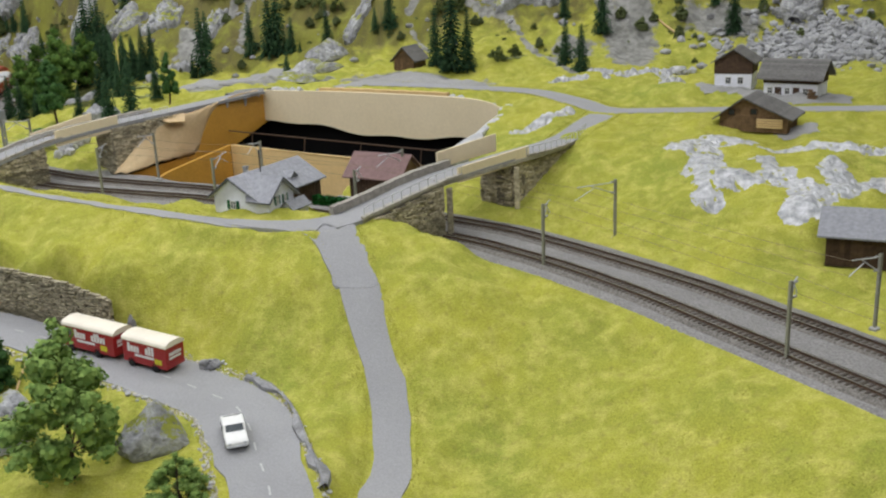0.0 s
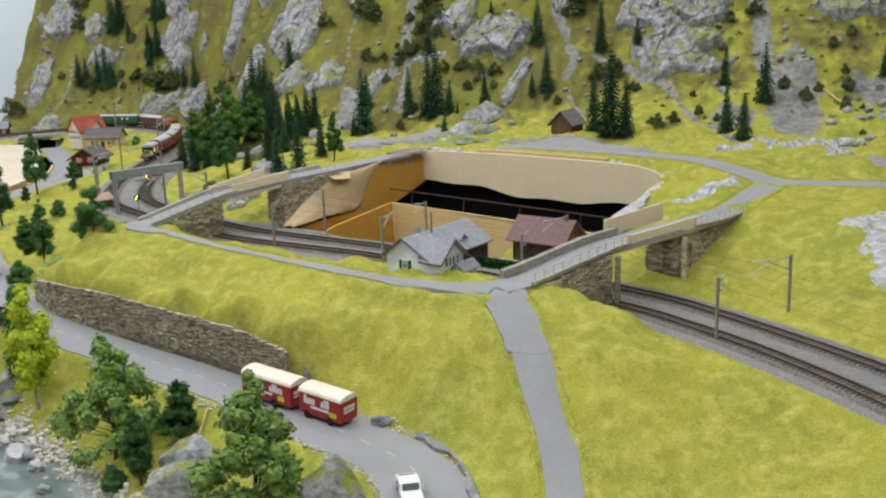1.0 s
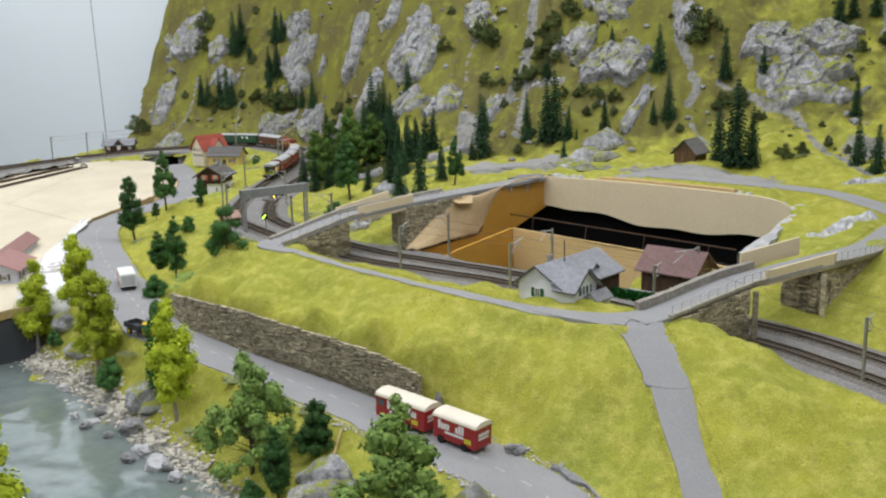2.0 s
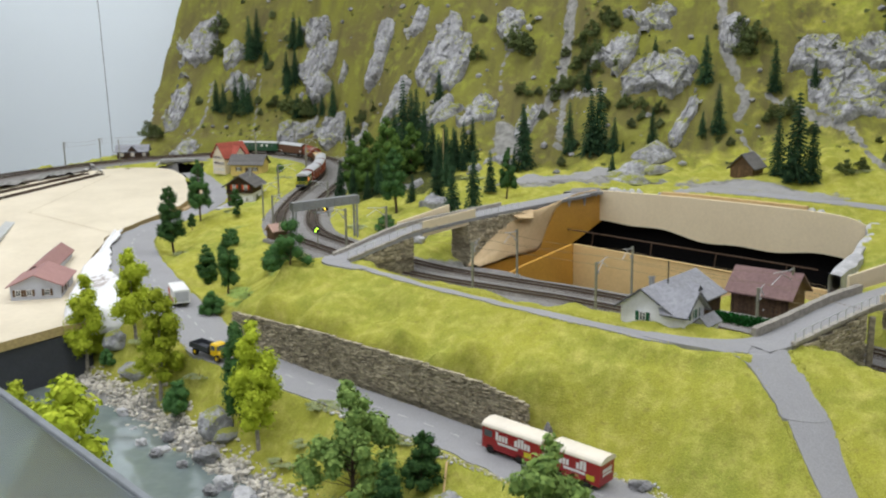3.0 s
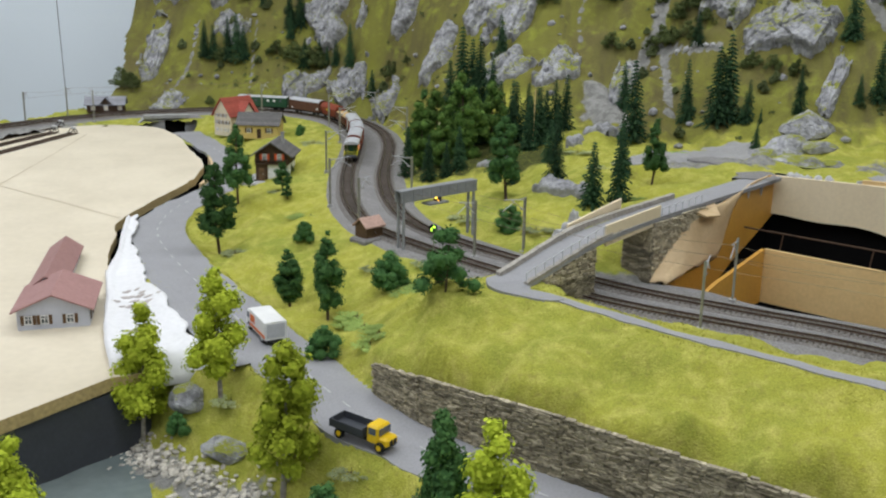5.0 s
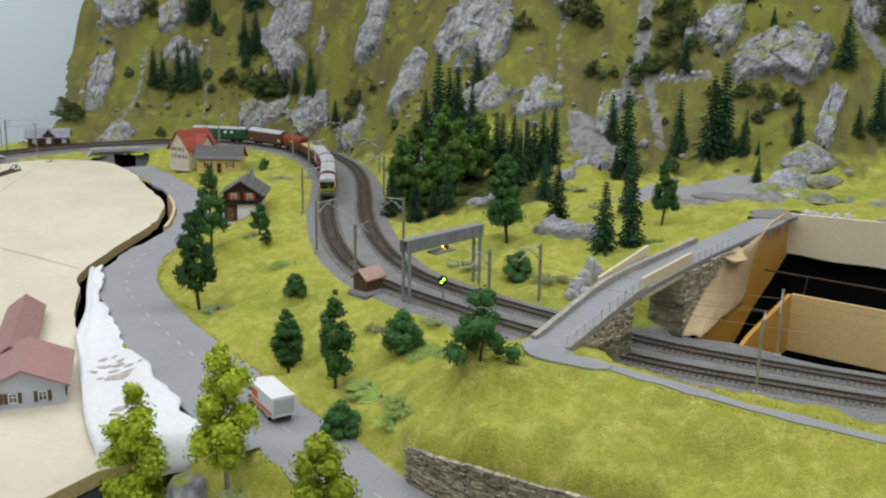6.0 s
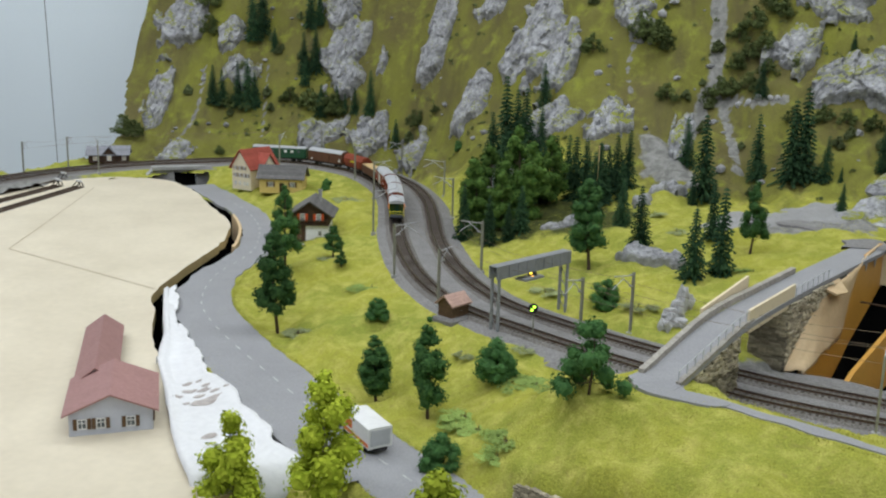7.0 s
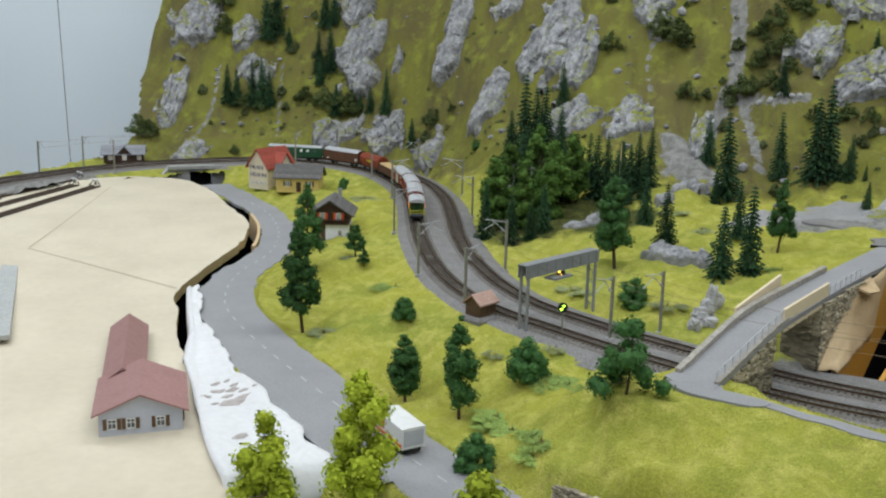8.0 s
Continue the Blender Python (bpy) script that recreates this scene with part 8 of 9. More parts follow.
CRAGS2 = [
    (-0.862, 2.715, 0.060, 0.055, 15), (-1.048, 2.547, 0.039, 0.046, 0), (-0.891, 2.300, 0.110, 0.030, -5), (-0.597, 3.030, 0.113, 0.098, 10), (-0.472, 2.925, 0.160, 0.105, -15),
    (-0.398, 2.795, 0.036, 0.105, 14), (-0.904, 2.651, 0.035, 0.025, 0), (-0.060, 2.940, 0.150, 0.085, 15), (0.060, 2.945, 0.150, 0.080, 8),
    (0.022, 2.835, 0.200, 0.088, 12), (-0.299, 2.990, 0.061, 0.091, 0), (-0.827, 2.929, 0.046, 0.093, 20), (-1.093, 2.994, 0.070, 0.07, 0),
    (0.682, 2.765, 0.109, 0.068, 0), (0.823, 2.653, 0.065, 0.052, 0), (0.45, 2.98, 0.22, 0.15, 0)]
BOULDERS = [  # x, y, width, depth, height, turn, taper
    (-0.314, 1.118, 0.088, 0.066, 0.070, 20, 0.75), (-0.508, 1.182, 0.088, 0.050, 0.058, -14, 0.35), (-0.498, 1.138, 0.080, 0.045, 0.046, 25, 0.1), (-0.915, 1.380, 0.052, 0.046, 0.046, 0, 0.2),
    (-0.885, 1.362, 0.040, 0.026, 0.020, 20, 0.1), (-1.165, 1.540, 0.060, 0.03, 0.030, 0, 0.3), (-1.24, 1.60, 0.05, 0.04, 0.035, 0, 0.3)]
for k, (x, y, w, h, turn) in enumerate(CRAGS + CRAGS2):
    crag(x, y, w, h * 1.05, turn, 100 + k, mat=PLATEAUROCK if y < 2.78 else None)
for k, (x, y, w, d, h, turn, tip) in enumerate(BOULDERS):
    boulder(x, y, w, d, h, 126 + k, turn=turn, tip=tip)
for k, (x, y, w, d, h) in enumerate([(-0.852, 2.085, 0.024, 0.02, 0.040), (-0.862, 2.070, 0.030, 0.02, 0.030), (-0.846, 2.105, 0.018, 0.018, 0.060), (-0.838, 2.115, 0.022, 0.018, 0.034), (-0.868, 2.055, 0.022, 0.02, 0.022), (-0.850, 2.065, 0.028, 0.02, 0.016), (0.36, 2.40, 0.05, 0.03, 0.03)]):
    rock(x, y, w, d, h, 300 + k, mat=WHITEROCK, label="pale grey bare plaster rock on the grass", sink=0.3, sub=3)


for k, (x, y, w, d, h, turn) in enumerate([(-0.490, 2.610, 0.100, 0.070, 0.060, 0), (-0.455, 2.665, 0.085, 0.070, 0.075, 20), (-0.535, 2.585, 0.060, 0.050, 0.035, -10), (-0.440, 2.590, 0.060, 0.045, 0.030, 10), (-0.485, 2.475, 0.085, 0.040, 0.028, -12), (-0.430, 2.480, 0.050, 0.034, 0.020, 20)]):
    boulder(x, y, w * 1.15, d * 1.1, h * 0.8, 350 + k, turn=turn, tip=0.3, sink=0.36, label="pale grey cracked rock at the corner of the pit")
for k, (x, y, r) in enumerate([(-0.717, 2.972, 0.014), (-0.698, 2.956, 0.016), (-0.679, 2.951, 0.018), (-0.655, 2.946, 0.015), (-0.640, 2.944, 0.013)]):
    rock(x, y, r, r * 0.8, r, 330 + k, mat=WHITEROCK, label="pale stone in a ring round a single spruce", sink=0.3, sub=2)
rock(-0.431, 1.349, 0.012, 0.010, 0.050, 341, mat=ROCK, label="upright dark stone at the end of the retaining wall", sink=0.2, sub=3)


for k, (x, y, w) in enumerate([(-1.040, 1.384, 0.030), (-0.988, 1.348, 0.026), (-1.078, 1.410, 0.024), (-0.80, 1.245, 0.040)]):
    boulder(x, y, w, w * 0.7, w * 0.8, 420 + k, turn=40 * k, sink=0.05, mat=WHITEROCK, label="pale washed stone standing in the river")


def pebbles(name, label, spots, size, seed, mat=ROCK, zmin=None):
    """Loose stones too many to count, joined."""
    rnd = random.Random(seed)
    bm0 = bmesh.new()
    bmesh.ops.create_icosphere(bm0, subdivisions=1, radius=1.0)
    co = np.array([tuple(v.co) for v in bm0.verts])
    fs = [tuple(v.index for v in f.verts) for f in bm0.faces]
    bm0.free()
    verts, faces = [], []
    for x, y in spots:
        r = size * rnd.uniform(0.35, 1.0) ** 1.5 * 1.6
        jig = 1 + 0.28 * np.array([rnd.uniform(-1, 1) for _ in range(len(co))])
        c = co * jig[:, None] * np.array([rnd.uniform(0.8, 1.3), rnd.uniform(0.7, 1.1), rnd.uniform(0.5, 0.9)]) * r
        a = rnd.uniform(0, 6.28)
        rot = np.array([[math.cos(a), -math.sin(a), 0], [math.sin(a), math.cos(a), 0], [0, 0, 1]])
        z = float(surf_z(x, y))
        if zmin is not None:
            z = max(z, zmin)
        base = len(verts)
        verts += (c @ rot.T + np.array([x, y, z + r * 0.2])).tolist()
        faces += [tuple(base + k for k in f) for f in fs]
    return tagged(mesh_object(name, verts, faces, mat), label, "stones", kind="stuff")


rnd = random.Random(8)
line = spline(SHORE, 0.004)
nr = normals(line)
pebbles("shore_stones", "grey and pale stones along the river bank", [tuple(line[i] + nr[i] * rnd.gauss(0.010, 0.012)) for i in range(len(line)) for _ in range(7)], 0.0034, 9, SHORESTONE, -0.136)
line2 = spline(SHORE2, 0.006)
nr2 = normals(line2)
pebbles("shore_stones", "grey and pale stones along the far river bank", [tuple(line2[i] - nr2[i] * rnd.gauss(0.006, 0.014)) for i in range(len(line2)) for _ in range(2)], 0.0052, 19, SHORESTONE, -0.136)
pebbles("road_edge_stones", "small pale stones along the road edge", [tuple(q + n_ * (s * (0.050 + rnd.uniform(-0.002, 0.006)))) for q, n_ in zip(spline(LOWER_ROAD, 0.006)[:150], normals(spline(LOWER_ROAD, 0.006))[:150]) for s in (-1, 1) if rnd.random() < 0.55], 0.0022, 10, WHITEROCK)
pebbles("road_grit", "pale grit and gravel lying along the road edge", [tuple(q + n_ * (s * (0.049 + rnd.gauss(0.0, 0.0022)))) for q, n_ in zip(spline(LOWER_ROAD, 0.003)[:300], normals(spline(LOWER_ROAD, 0.003))[:300]) for s in (-1, 1) for _ in range(4)], 0.0012, 13, SHORESTONE)
rock(-0.309, 1.283, 0.034, 0.016, 0.018, 460, mat=ROCK, label="dark grey rubble at the end of the wall", sink=0.3, sub=3)
pebbles("rubble", "grey rockfall rubble at the foot of the mountain", [(rnd.gauss(0.70, 0.11), rnd.gauss(2.60, 0.07)) for _ in range(1100)], 0.0085, 11, PLATEAUROCK)
pebbles("rubble", "scattered grey stones on the hillside", [(x, float(np.interp(x, [q[0] for q in FOOT][::-1], [q[1] for q in FOOT][::-1])) + rnd.uniform(0.02, 0.6)) for x in [rnd.uniform(-2.3, 1.0) for _ in range(320)]], 0.008, 12, ROCK)
for k, (x, y, r) in enumerate([(-0.903, 1.333, 0.046), (-0.84, 1.268, 0.034), (-0.850, 1.248, 0.024), (-1.00, 1.385, 0.026), (-1.03, 1.36, 0.02), (-0.985, 1.33, 0.024), (-0.93, 1.31, 0.020), (-0.75, 1.215, 0.026), (-0.78, 1.24, 0.022), (-0.70, 1.16, 0.02), (-1.13, 1.455, 0.022)]):
    rock(x, y, r, r * 0.8, r * 0.7, 400 + k, mat=WHITEROCK if k % 3 == 1 else ROCK, z=-0.134, sink=0.25, label="rounded river boulder at the water's edge", sub=3)


def draped_patch(name, label, strokes, mat, lift, seed, box_, step=0.006, broken=0.0):
    """An irregular skin of plaster on the ground, spread along strokes."""
    xs, ys = np.meshgrid(np.arange(box_[0], box_[1], step), np.arange(box_[2], box_[3], step), indexing="ij")
    px, py = xs.ravel(), ys.ravel()
    f = np.full(px.shape, -9.0)
    for line, half in strokes:
        f = np.maximum(f, 1 - near_line(px, py, line) / half)
    f = f + 0.45 * fbm(px, py, 34, 3, seed)
    z = ground_z(px, py) + lift * np.clip(f * 2 + 0.2, -1.5, 1) + (0.0010 if broken else 0.0030) * np.abs(fbm(px, py, 60, 3, seed + 2))
    z = z + surf_z(px, py) - ground_z(px, py)
    if broken:                                       # split, sharp-edged flakes of rock
        u, v = (px - px.mean()) / 0.22, (py - py.mean()) / 0.16
        z = z + broken * np.clip(f * 3 + 0.3, 0, 1) * (0.55 * chisel(u, v, seed, 700, 9.0) + 1.3 * (0.5 - np.abs(fbm(px + 0.15 * py, py * 0.30, 120, 3, seed + 5))) - 0.6)
    a_, b_ = xs.shape
    fj, fi = np.meshgrid(np.arange(b_ - 1), np.arange(a_ - 1))
    k = (fi * b_ + fj).ravel()
    q = np.stack([k, k + b_, k + b_ + 1, k + 1], 1)
    q = q[(f[q] > -0.15).any(1) & ~inside(px[q].mean(1), py[q].mean(1), PIT)]
    used = np.unique(q)
    idx = np.full(len(px), -1)
    idx[used] = np.arange(len(used))
    return tagged(mesh_object(name, np.stack([px[used], py[used], z[used]], 1).tolist(), [tuple(r) for r in idx[q].tolist()], mat, smooth=not broken), label, "rock face", kind="structure")


draped_patch("rock_face", "pale grey bare rock showing through the meadow grass",
             [([(0.30, 1.82), (0.328, 1.832), (0.385, 1.848)], 0.026), ([(0.325, 1.80), (0.32, 1.70), (0.315, 1.62)], 0.022), ([(0.33, 1.662), (0.40, 1.652), (0.44, 1.60), (0.42, 1.53)], 0.026),
              ([(0.405, 1.735), (0.425, 1.64)], 0.018), ([(0.43, 1.815), (0.50, 1.79), (0.56, 1.77), (0.62, 1.765)], 0.015), ([(0.50, 1.70), (0.49, 1.60), (0.44, 1.58)], 0.020),
              ([(0.50, 1.61), (0.57, 1.66), (0.62, 1.70), (0.70, 1.76)], 0.022), ([(0.62, 1.78), (0.72, 1.72), (0.8, 1.7)], 0.025)], WHITEFACE, 0.0016, 50, (0.26, 0.85, 1.47, 1.90), 0.0030, 0.0020)

draped_patch("rock_face", "pale grey bare rock in the grass beside the lane", [([(0.036, 2.015), (0.073, 2.036), (0.122, 2.105)], 0.014), ([(0.104, 2.365), (0.155, 2.375)], 0.012)], WHITEFACE, 0.0035, 54, (-0.05, 0.24, 1.93, 2.46), 0.0036, 0.0045)
draped_patch("rock_face", "pale grey bare rock on the plateau", [([(0.181, 2.442), (0.238, 2.39), (0.319, 2.428), (0.337, 2.32)], 0.020), ([(0.101, 2.362), (0.137, 2.362)], 0.016)], WHITEFACE, 0.005, 57, (0.01, 0.43, 2.23, 2.53), 0.0036, 0.007)
draped_patch("gravel_yard", "smooth grey gravel yard on the plateau", [([(-0.741, 2.493), (-0.677, 2.569), (-0.59, 2.599)], 0.046)], YARD, 0.0022, 60, (-0.83, -0.5, 2.4, 2.69))
draped_patch("gravel_yard", "smooth grey gravel yard behind the pit", [([(-0.329, 2.373), (-0.218, 2.416), (-0.089, 2.365)], 0.036)], YARD, 0.0022, 63, (-0.42, 0.0, 2.28, 2.51))
draped_patch("gravel_yard", "bare grey ground round the farmhouses", [([(0.405, 2.215), (0.45, 2.195), (0.475, 2.175)], 0.022), ([(0.50, 2.130), (0.60, 2.115), (0.615, 2.165)], 0.022)], YARD, 0.0016, 66, (0.34, 0.70, 2.06, 2.28))
draped_patch("gravel_yard", "bare grey ground beside the barn", [([(0.478, 1.905), (0.505, 1.915)], 0.020)], YARD, 0.0016, 69, (0.40, 0.58, 1.84, 1.98))

# ---------------------------------------------------------------- trees
def leaf_cloud(points, normals_, size, rnd):
    """Small leaf facets at points, tilted round their normals."""
    verts, faces = [], []
    for p, nn in zip(points, normals_):
        q = Vector(nn).normalized()
        u = q.orthogonal().normalized()
        u.rotate(Matrix.Rotation(rnd.uniform(0, 6.28), 3, q))
        v = q.cross(u)
        s = size * rnd.uniform(0.6, 1.3)
        tip = q * s * rnd.uniform(-0.15, 0.4)
        b = len(verts)
        P = Vector(p)
        verts += [tuple(P - u * s * 0.5), tuple(P + v * s * 0.45 + tip * 0.4), tuple(P + u * s * 0.6 + tip), tuple(P - v * s * 0.45 + tip * 0.3)]
        faces += [(b, b + 1, b + 2), (b, b + 2, b + 3)]
    return verts, faces


def spruce_meshes(seed, h, spread):
    rnd = random.Random(seed)
    bm = bmesh.new()
    tube(bm, (0, 0, -0.01), (0, 0, h * 0.97), h * 0.016, h * 0.003, seg=6)
    trunk = bpy.data.meshes.new("trunk")
    bm.to_mesh(trunk)
    bm.free()
    trunk.materials.append(BARK)
    verts, faces = [], []
    rings = int(h / 0.0055)
    for k in range(rings):
        t = k / rings
        z = h * (0.07 + 0.92 * t)
        reach = spread * (1 - t) ** 0.85 * rnd.uniform(0.8, 1.12) + 0.0025
        n = max(5, int(11 * (1 - t) + 4))
        for j in range(n):
            a = j / n * 6.283 + rnd.uniform(-0.3, 0.3) + k
            r = reach * rnd.uniform(0.7, 1.15)
            d = Vector((math.cos(a), math.sin(a), 0))
            s = Vector((-d.y, d.x, 0))
            m = max(2, int(r / 0.0045))
            for i in range(m):
                f0, f1 = i / m, (i + 1) / m
                w = (0.0038 * (1 - 0.45 * f0) + 0.0006) * rnd.uniform(0.8, 1.3)
                z0, z1 = z - r * 0.40 * f0**1.3, z - r * 0.40 * f1**1.3 - rnd.uniform(0, 0.0012)
                b = len(verts)
                verts += [tuple(d * r * f0 + Vector((0, 0, z0 + 0.0006))), tuple(d * r * (f0 * 0.55 + f1 * 0.45) + s * w + Vector((0, 0, z1 - 0.0012))),
                          tuple(d * (r * f1 + 0.0012) + Vector((0, 0, z1))), tuple(d * r * (f0 * 0.55 + f1 * 0.45) - s * w + Vector((0, 0, z1 - 0.0012)))]
                faces += [(b, b + 1, b + 2), (b, b + 2, b + 3)]
    crown = bpy.data.meshes.new("crown")
    crown.from_pydata(verts, [], faces)
    crown.materials.append(SPRUCE)
    return trunk, crown


ball = bmesh.new()
bmesh.ops.create_icosphere(ball, subdivisions=1, radius=1.0)
BALL, BALL_FACES = [v.co.copy() for v in ball.verts], [tuple(v.index for v in f.verts) for f in ball.faces]
ball.free()


def leafy_meshes(seed, h, shape, leaf, mat, bark, leaf_size=0.0030, density=1.0, core=True):
    """A broadleaf model tree: a tapered trunk with limbs that carry clumps of small leaves. shape: clumps as height share, reach, count, clump size."""
    rnd = random.Random(seed)
    bm = bmesh.new()
    bend = Vector((rnd.uniform(-1, 1), rnd.uniform(-1, 1), 0)) * h * 0.04
    knee = Vector((0, 0, h * 0.45)) + bend
    tube(bm, (0, 0, -0.01), knee, h * 0.020, h * 0.013, seg=7)
    tube(bm, knee, Vector((0, 0, h * 0.93)) + bend * 0.4, h * 0.013, h * 0.003, seg=6)
    pts, nrm, solid, solid_faces = [], [], [], []
    for zs, reach, count, size in shape:
        for j in range(count):
            a = rnd.uniform(0, 6.283)
            r = reach * h * math.sqrt(rnd.uniform(0.15, 1.0))
            c = Vector((math.cos(a) * r, math.sin(a) * r, h * (zs + rnd.uniform(-0.05, 0.05)))) + bend * 0.6
            root = Vector((0, 0, max(h * 0.18, c.z - r * 0.7))) + bend * 0.6
            tube(bm, root, root.lerp(c, 0.9), h * 0.004, h * 0.0012, seg=4, caps=False)
            s = size * h * rnd.uniform(0.75, 1.3)
            n = int(density * 125 * (s / leaf_size / 3.2) ** 2)
            flat = rnd.uniform(0.8, 1.05)
            if core:
                for k_, f_ in enumerate(BALL_FACES):
                    b_ = len(solid)
                    solid.extend(tuple(c + Vector((q.x, q.y, q.z * flat)) * s * 0.80) for q in (BALL[i] for i in f_))
                    solid_faces.append((b_, b_ + 1, b_ + 2))
            for _ in range(max(30, n)):
                d = Vector((rnd.gauss(0, 1), rnd.gauss(0, 1), rnd.gauss(0.25, 1))).normalized()
                k = rnd.uniform(0.70, 1.16)
                pts.append(c + Vector((d.x, d.y, d.z * flat)) * s * k)
                nrm.append(d + Vector((rnd.uniform(-0.4, 0.4), rnd.uniform(-0.4, 0.4), rnd.uniform(0.0, 0.5))))
    trunk = bpy.data.meshes.new("trunk")
    bm.to_mesh(trunk)
    bm.free()
    trunk.materials.append(bark)
    verts, faces = leaf_cloud(pts, nrm, leaf_size, rnd)
    faces += [tuple(i + len(verts) for i in f_) for f_ in solid_faces]
    verts += solid
    crown = bpy.data.meshes.new("crown")
    crown.from_pydata(verts, [], faces)
    crown.materials.append(mat)
    return trunk, crown


def plant(name, label, category, group, meshes, x, y, scale, seed, z=None, wide=1.0):
    rnd = random.Random(seed)
    z = float(surf_z(x, y)) if z is None else z
    t = thing(name, label, category, Matrix.Translation((x, y, z - 0.001)) @ Matrix.Rotation(rnd.uniform(0, 6.28), 4, "Z") @ Matrix.Rotation(rnd.uniform(-0.05, 0.05), 4, "X")
              @ Matrix.Diagonal((scale * wide, scale * wide, scale, 1)), group)
    for n_, me in zip(("trunk", "crown"), meshes):
        if len(me.polygons):
            o = new(n_, me)
            o.parent = t
    return t


SPRUCES = [spruce_meshes(60 + k, 0.12, s) for k, s in enumerate((0.024, 0.020, 0.027, 0.022))]
SPRUCE_SPOTS = [  # x, y, height
    (-2.102, 3.680, 0.173), (-2.079, 3.693, 0.182), (-2.028, 3.666, 0.071), (-2.178, 3.538, 0.122), (-2.149, 3.546, 0.111), (-2.103, 3.551, 0.144), (-2.071, 3.556, 0.153), (-2.051, 3.560, 0.111), (-1.921, 3.681, 0.141),
    (-1.915, 3.607, 0.130), (-1.878, 3.603, 0.143), (-1.889, 3.676, 0.114), (-1.905, 3.583, 0.086), (-1.679, 3.488, 0.134), (-1.729, 3.507, 0.077), (-1.763, 3.520, 0.060), (-1.248, 2.978, 0.122), (-1.216, 2.965, 0.200),
    (-1.171, 2.952, 0.160), (-1.143, 3.086, 0.109), (-1.081, 2.755, 0.118), (-1.059, 2.768, 0.116), (-1.022, 2.754, 0.106), (-0.973, 2.711, 0.107), (-0.957, 2.733, 0.112)]
SPRUCE_SPOTS2 = [
    (-0.939, 2.734, 0.121), (-0.942, 2.527, 0.092), (-0.821, 2.836, 0.105), (-0.790, 2.707, 0.174), (-0.812, 2.687, 0.064), (-0.829, 2.217, 0.112), (-0.787, 2.234, 0.140), (-0.907, 2.353, 0.102),
    (-0.687, 2.784, 0.138), (-0.626, 2.753, 0.167), (-0.604, 2.753, 0.187), (-0.567, 2.735, 0.094), (-0.540, 2.719, 0.033), (-0.673, 2.954, 0.080), (-1.176, 2.492, 0.097), (-1.144, 2.505, 0.073), (-0.467, 2.720, 0.096),
    (-0.552, 2.623, 0.054), (-0.495, 2.967, 0.059), (-0.357, 2.893, 0.128), (-0.314, 2.757, 0.128), (-0.351, 2.753, 0.061), (-0.187, 2.873, 0.135), (-0.094, 2.851, 0.083)]
SPRUCE_SPOTS3 = [
    (-0.792, 2.389, 0.097), (-1.123, 2.532, 0.091), (-0.172, 2.518, 0.139), (-0.134, 2.499, 0.200), (-0.145, 2.493, 0.089), (-0.101, 2.515, 0.138), (0.121, 2.743, 0.095), (0.210, 2.670, 0.144), (0.121, 2.539, 0.112),
    (0.154, 2.455, 0.110), (0.080, 2.975, 0.112), (0.114, 2.987, 0.092), (0.167, 2.989, 0.106), (0.516, 2.687, 0.124), (0.484, 2.769, 0.073), (0.598, 2.769, 0.063), (-1.10, 2.70, 0.130), (-1.13, 2.73, 0.120),
    (-1.00, 2.64, 0.120), (-0.985, 2.68, 0.125), (-1.20, 2.74, 0.125), (-1.04, 2.70, 0.13),
    (-1.206, 2.884, 0.132), (-1.191, 2.964, 0.158), (-1.129, 2.900, 0.131), (-0.993, 2.747, 0.102), (-0.947, 2.686, 0.085), (-0.994, 2.416, 0.071), (-1.233, 2.538, 0.110), (-1.836, 3.516, 0.096), (-1.788, 3.526, 0.086), (-1.578, 3.390, 0.083)]
for k, (x, y, h) in enumerate(SPRUCE_SPOTS + SPRUCE_SPOTS2 + SPRUCE_SPOTS3):
    plant("spruce_tree", "dark green model spruce on the slope" if y > 2.7 else "dark green slender model spruce on the plateau", "conifer", "spruces", SPRUCES[k % 4], x, y, h / 0.12, k, wide=0.86 if h > 0.13 else 0.98)

TALL = [(0.20, 0.10, 5, 0.080), (0.34, 0.13, 7, 0.085), (0.45, 0.14, 9, 0.085), (0.56, 0.13, 9, 0.080), (0.68, 0.105, 8, 0.075), (0.80, 0.075, 6, 0.065), (0.90, 0.04, 4, 0.050), (0.96, 0.01, 1, 0.04)]
COLUMN = [(0.28, 0.13, 4, 0.080), (0.38, 0.155, 6, 0.082), (0.49, 0.15, 6, 0.082), (0.60, 0.135, 5, 0.080), (0.71, 0.115, 5, 0.075), (0.81, 0.085, 4, 0.070), (0.90, 0.05, 3, 0.060), (0.96, 0.015, 2, 0.05)]
ROUND = [(0.22, 0.36, 6, 0.066), (0.31, 0.38, 9, 0.074), (0.42, 0.35, 10, 0.078), (0.54, 0.29, 9, 0.078), (0.65, 0.23, 8, 0.074), (0.76, 0.16, 6, 0.070), (0.86, 0.09, 4, 0.060), (0.95, 0.03, 2, 0.048)]
BUSH = [(0.20, 0.40, 12, 0.16), (0.42, 0.40, 11, 0.16), (0.64, 0.28, 8, 0.15), (0.84, 0.13, 4, 0.12)]
DARKTREES = [leafy_meshes(70 + k, 0.13, TALL, 0, PINELEAF, BARK, 0.0036) for k in range(3)]
SQUAT = [(0.18, 0.30, 9, 0.13), (0.34, 0.32, 10, 0.13), (0.50, 0.28, 9, 0.13), (0.66, 0.22, 7, 0.12), (0.82, 0.12, 4, 0.10), (0.94, 0.03, 2, 0.07)]
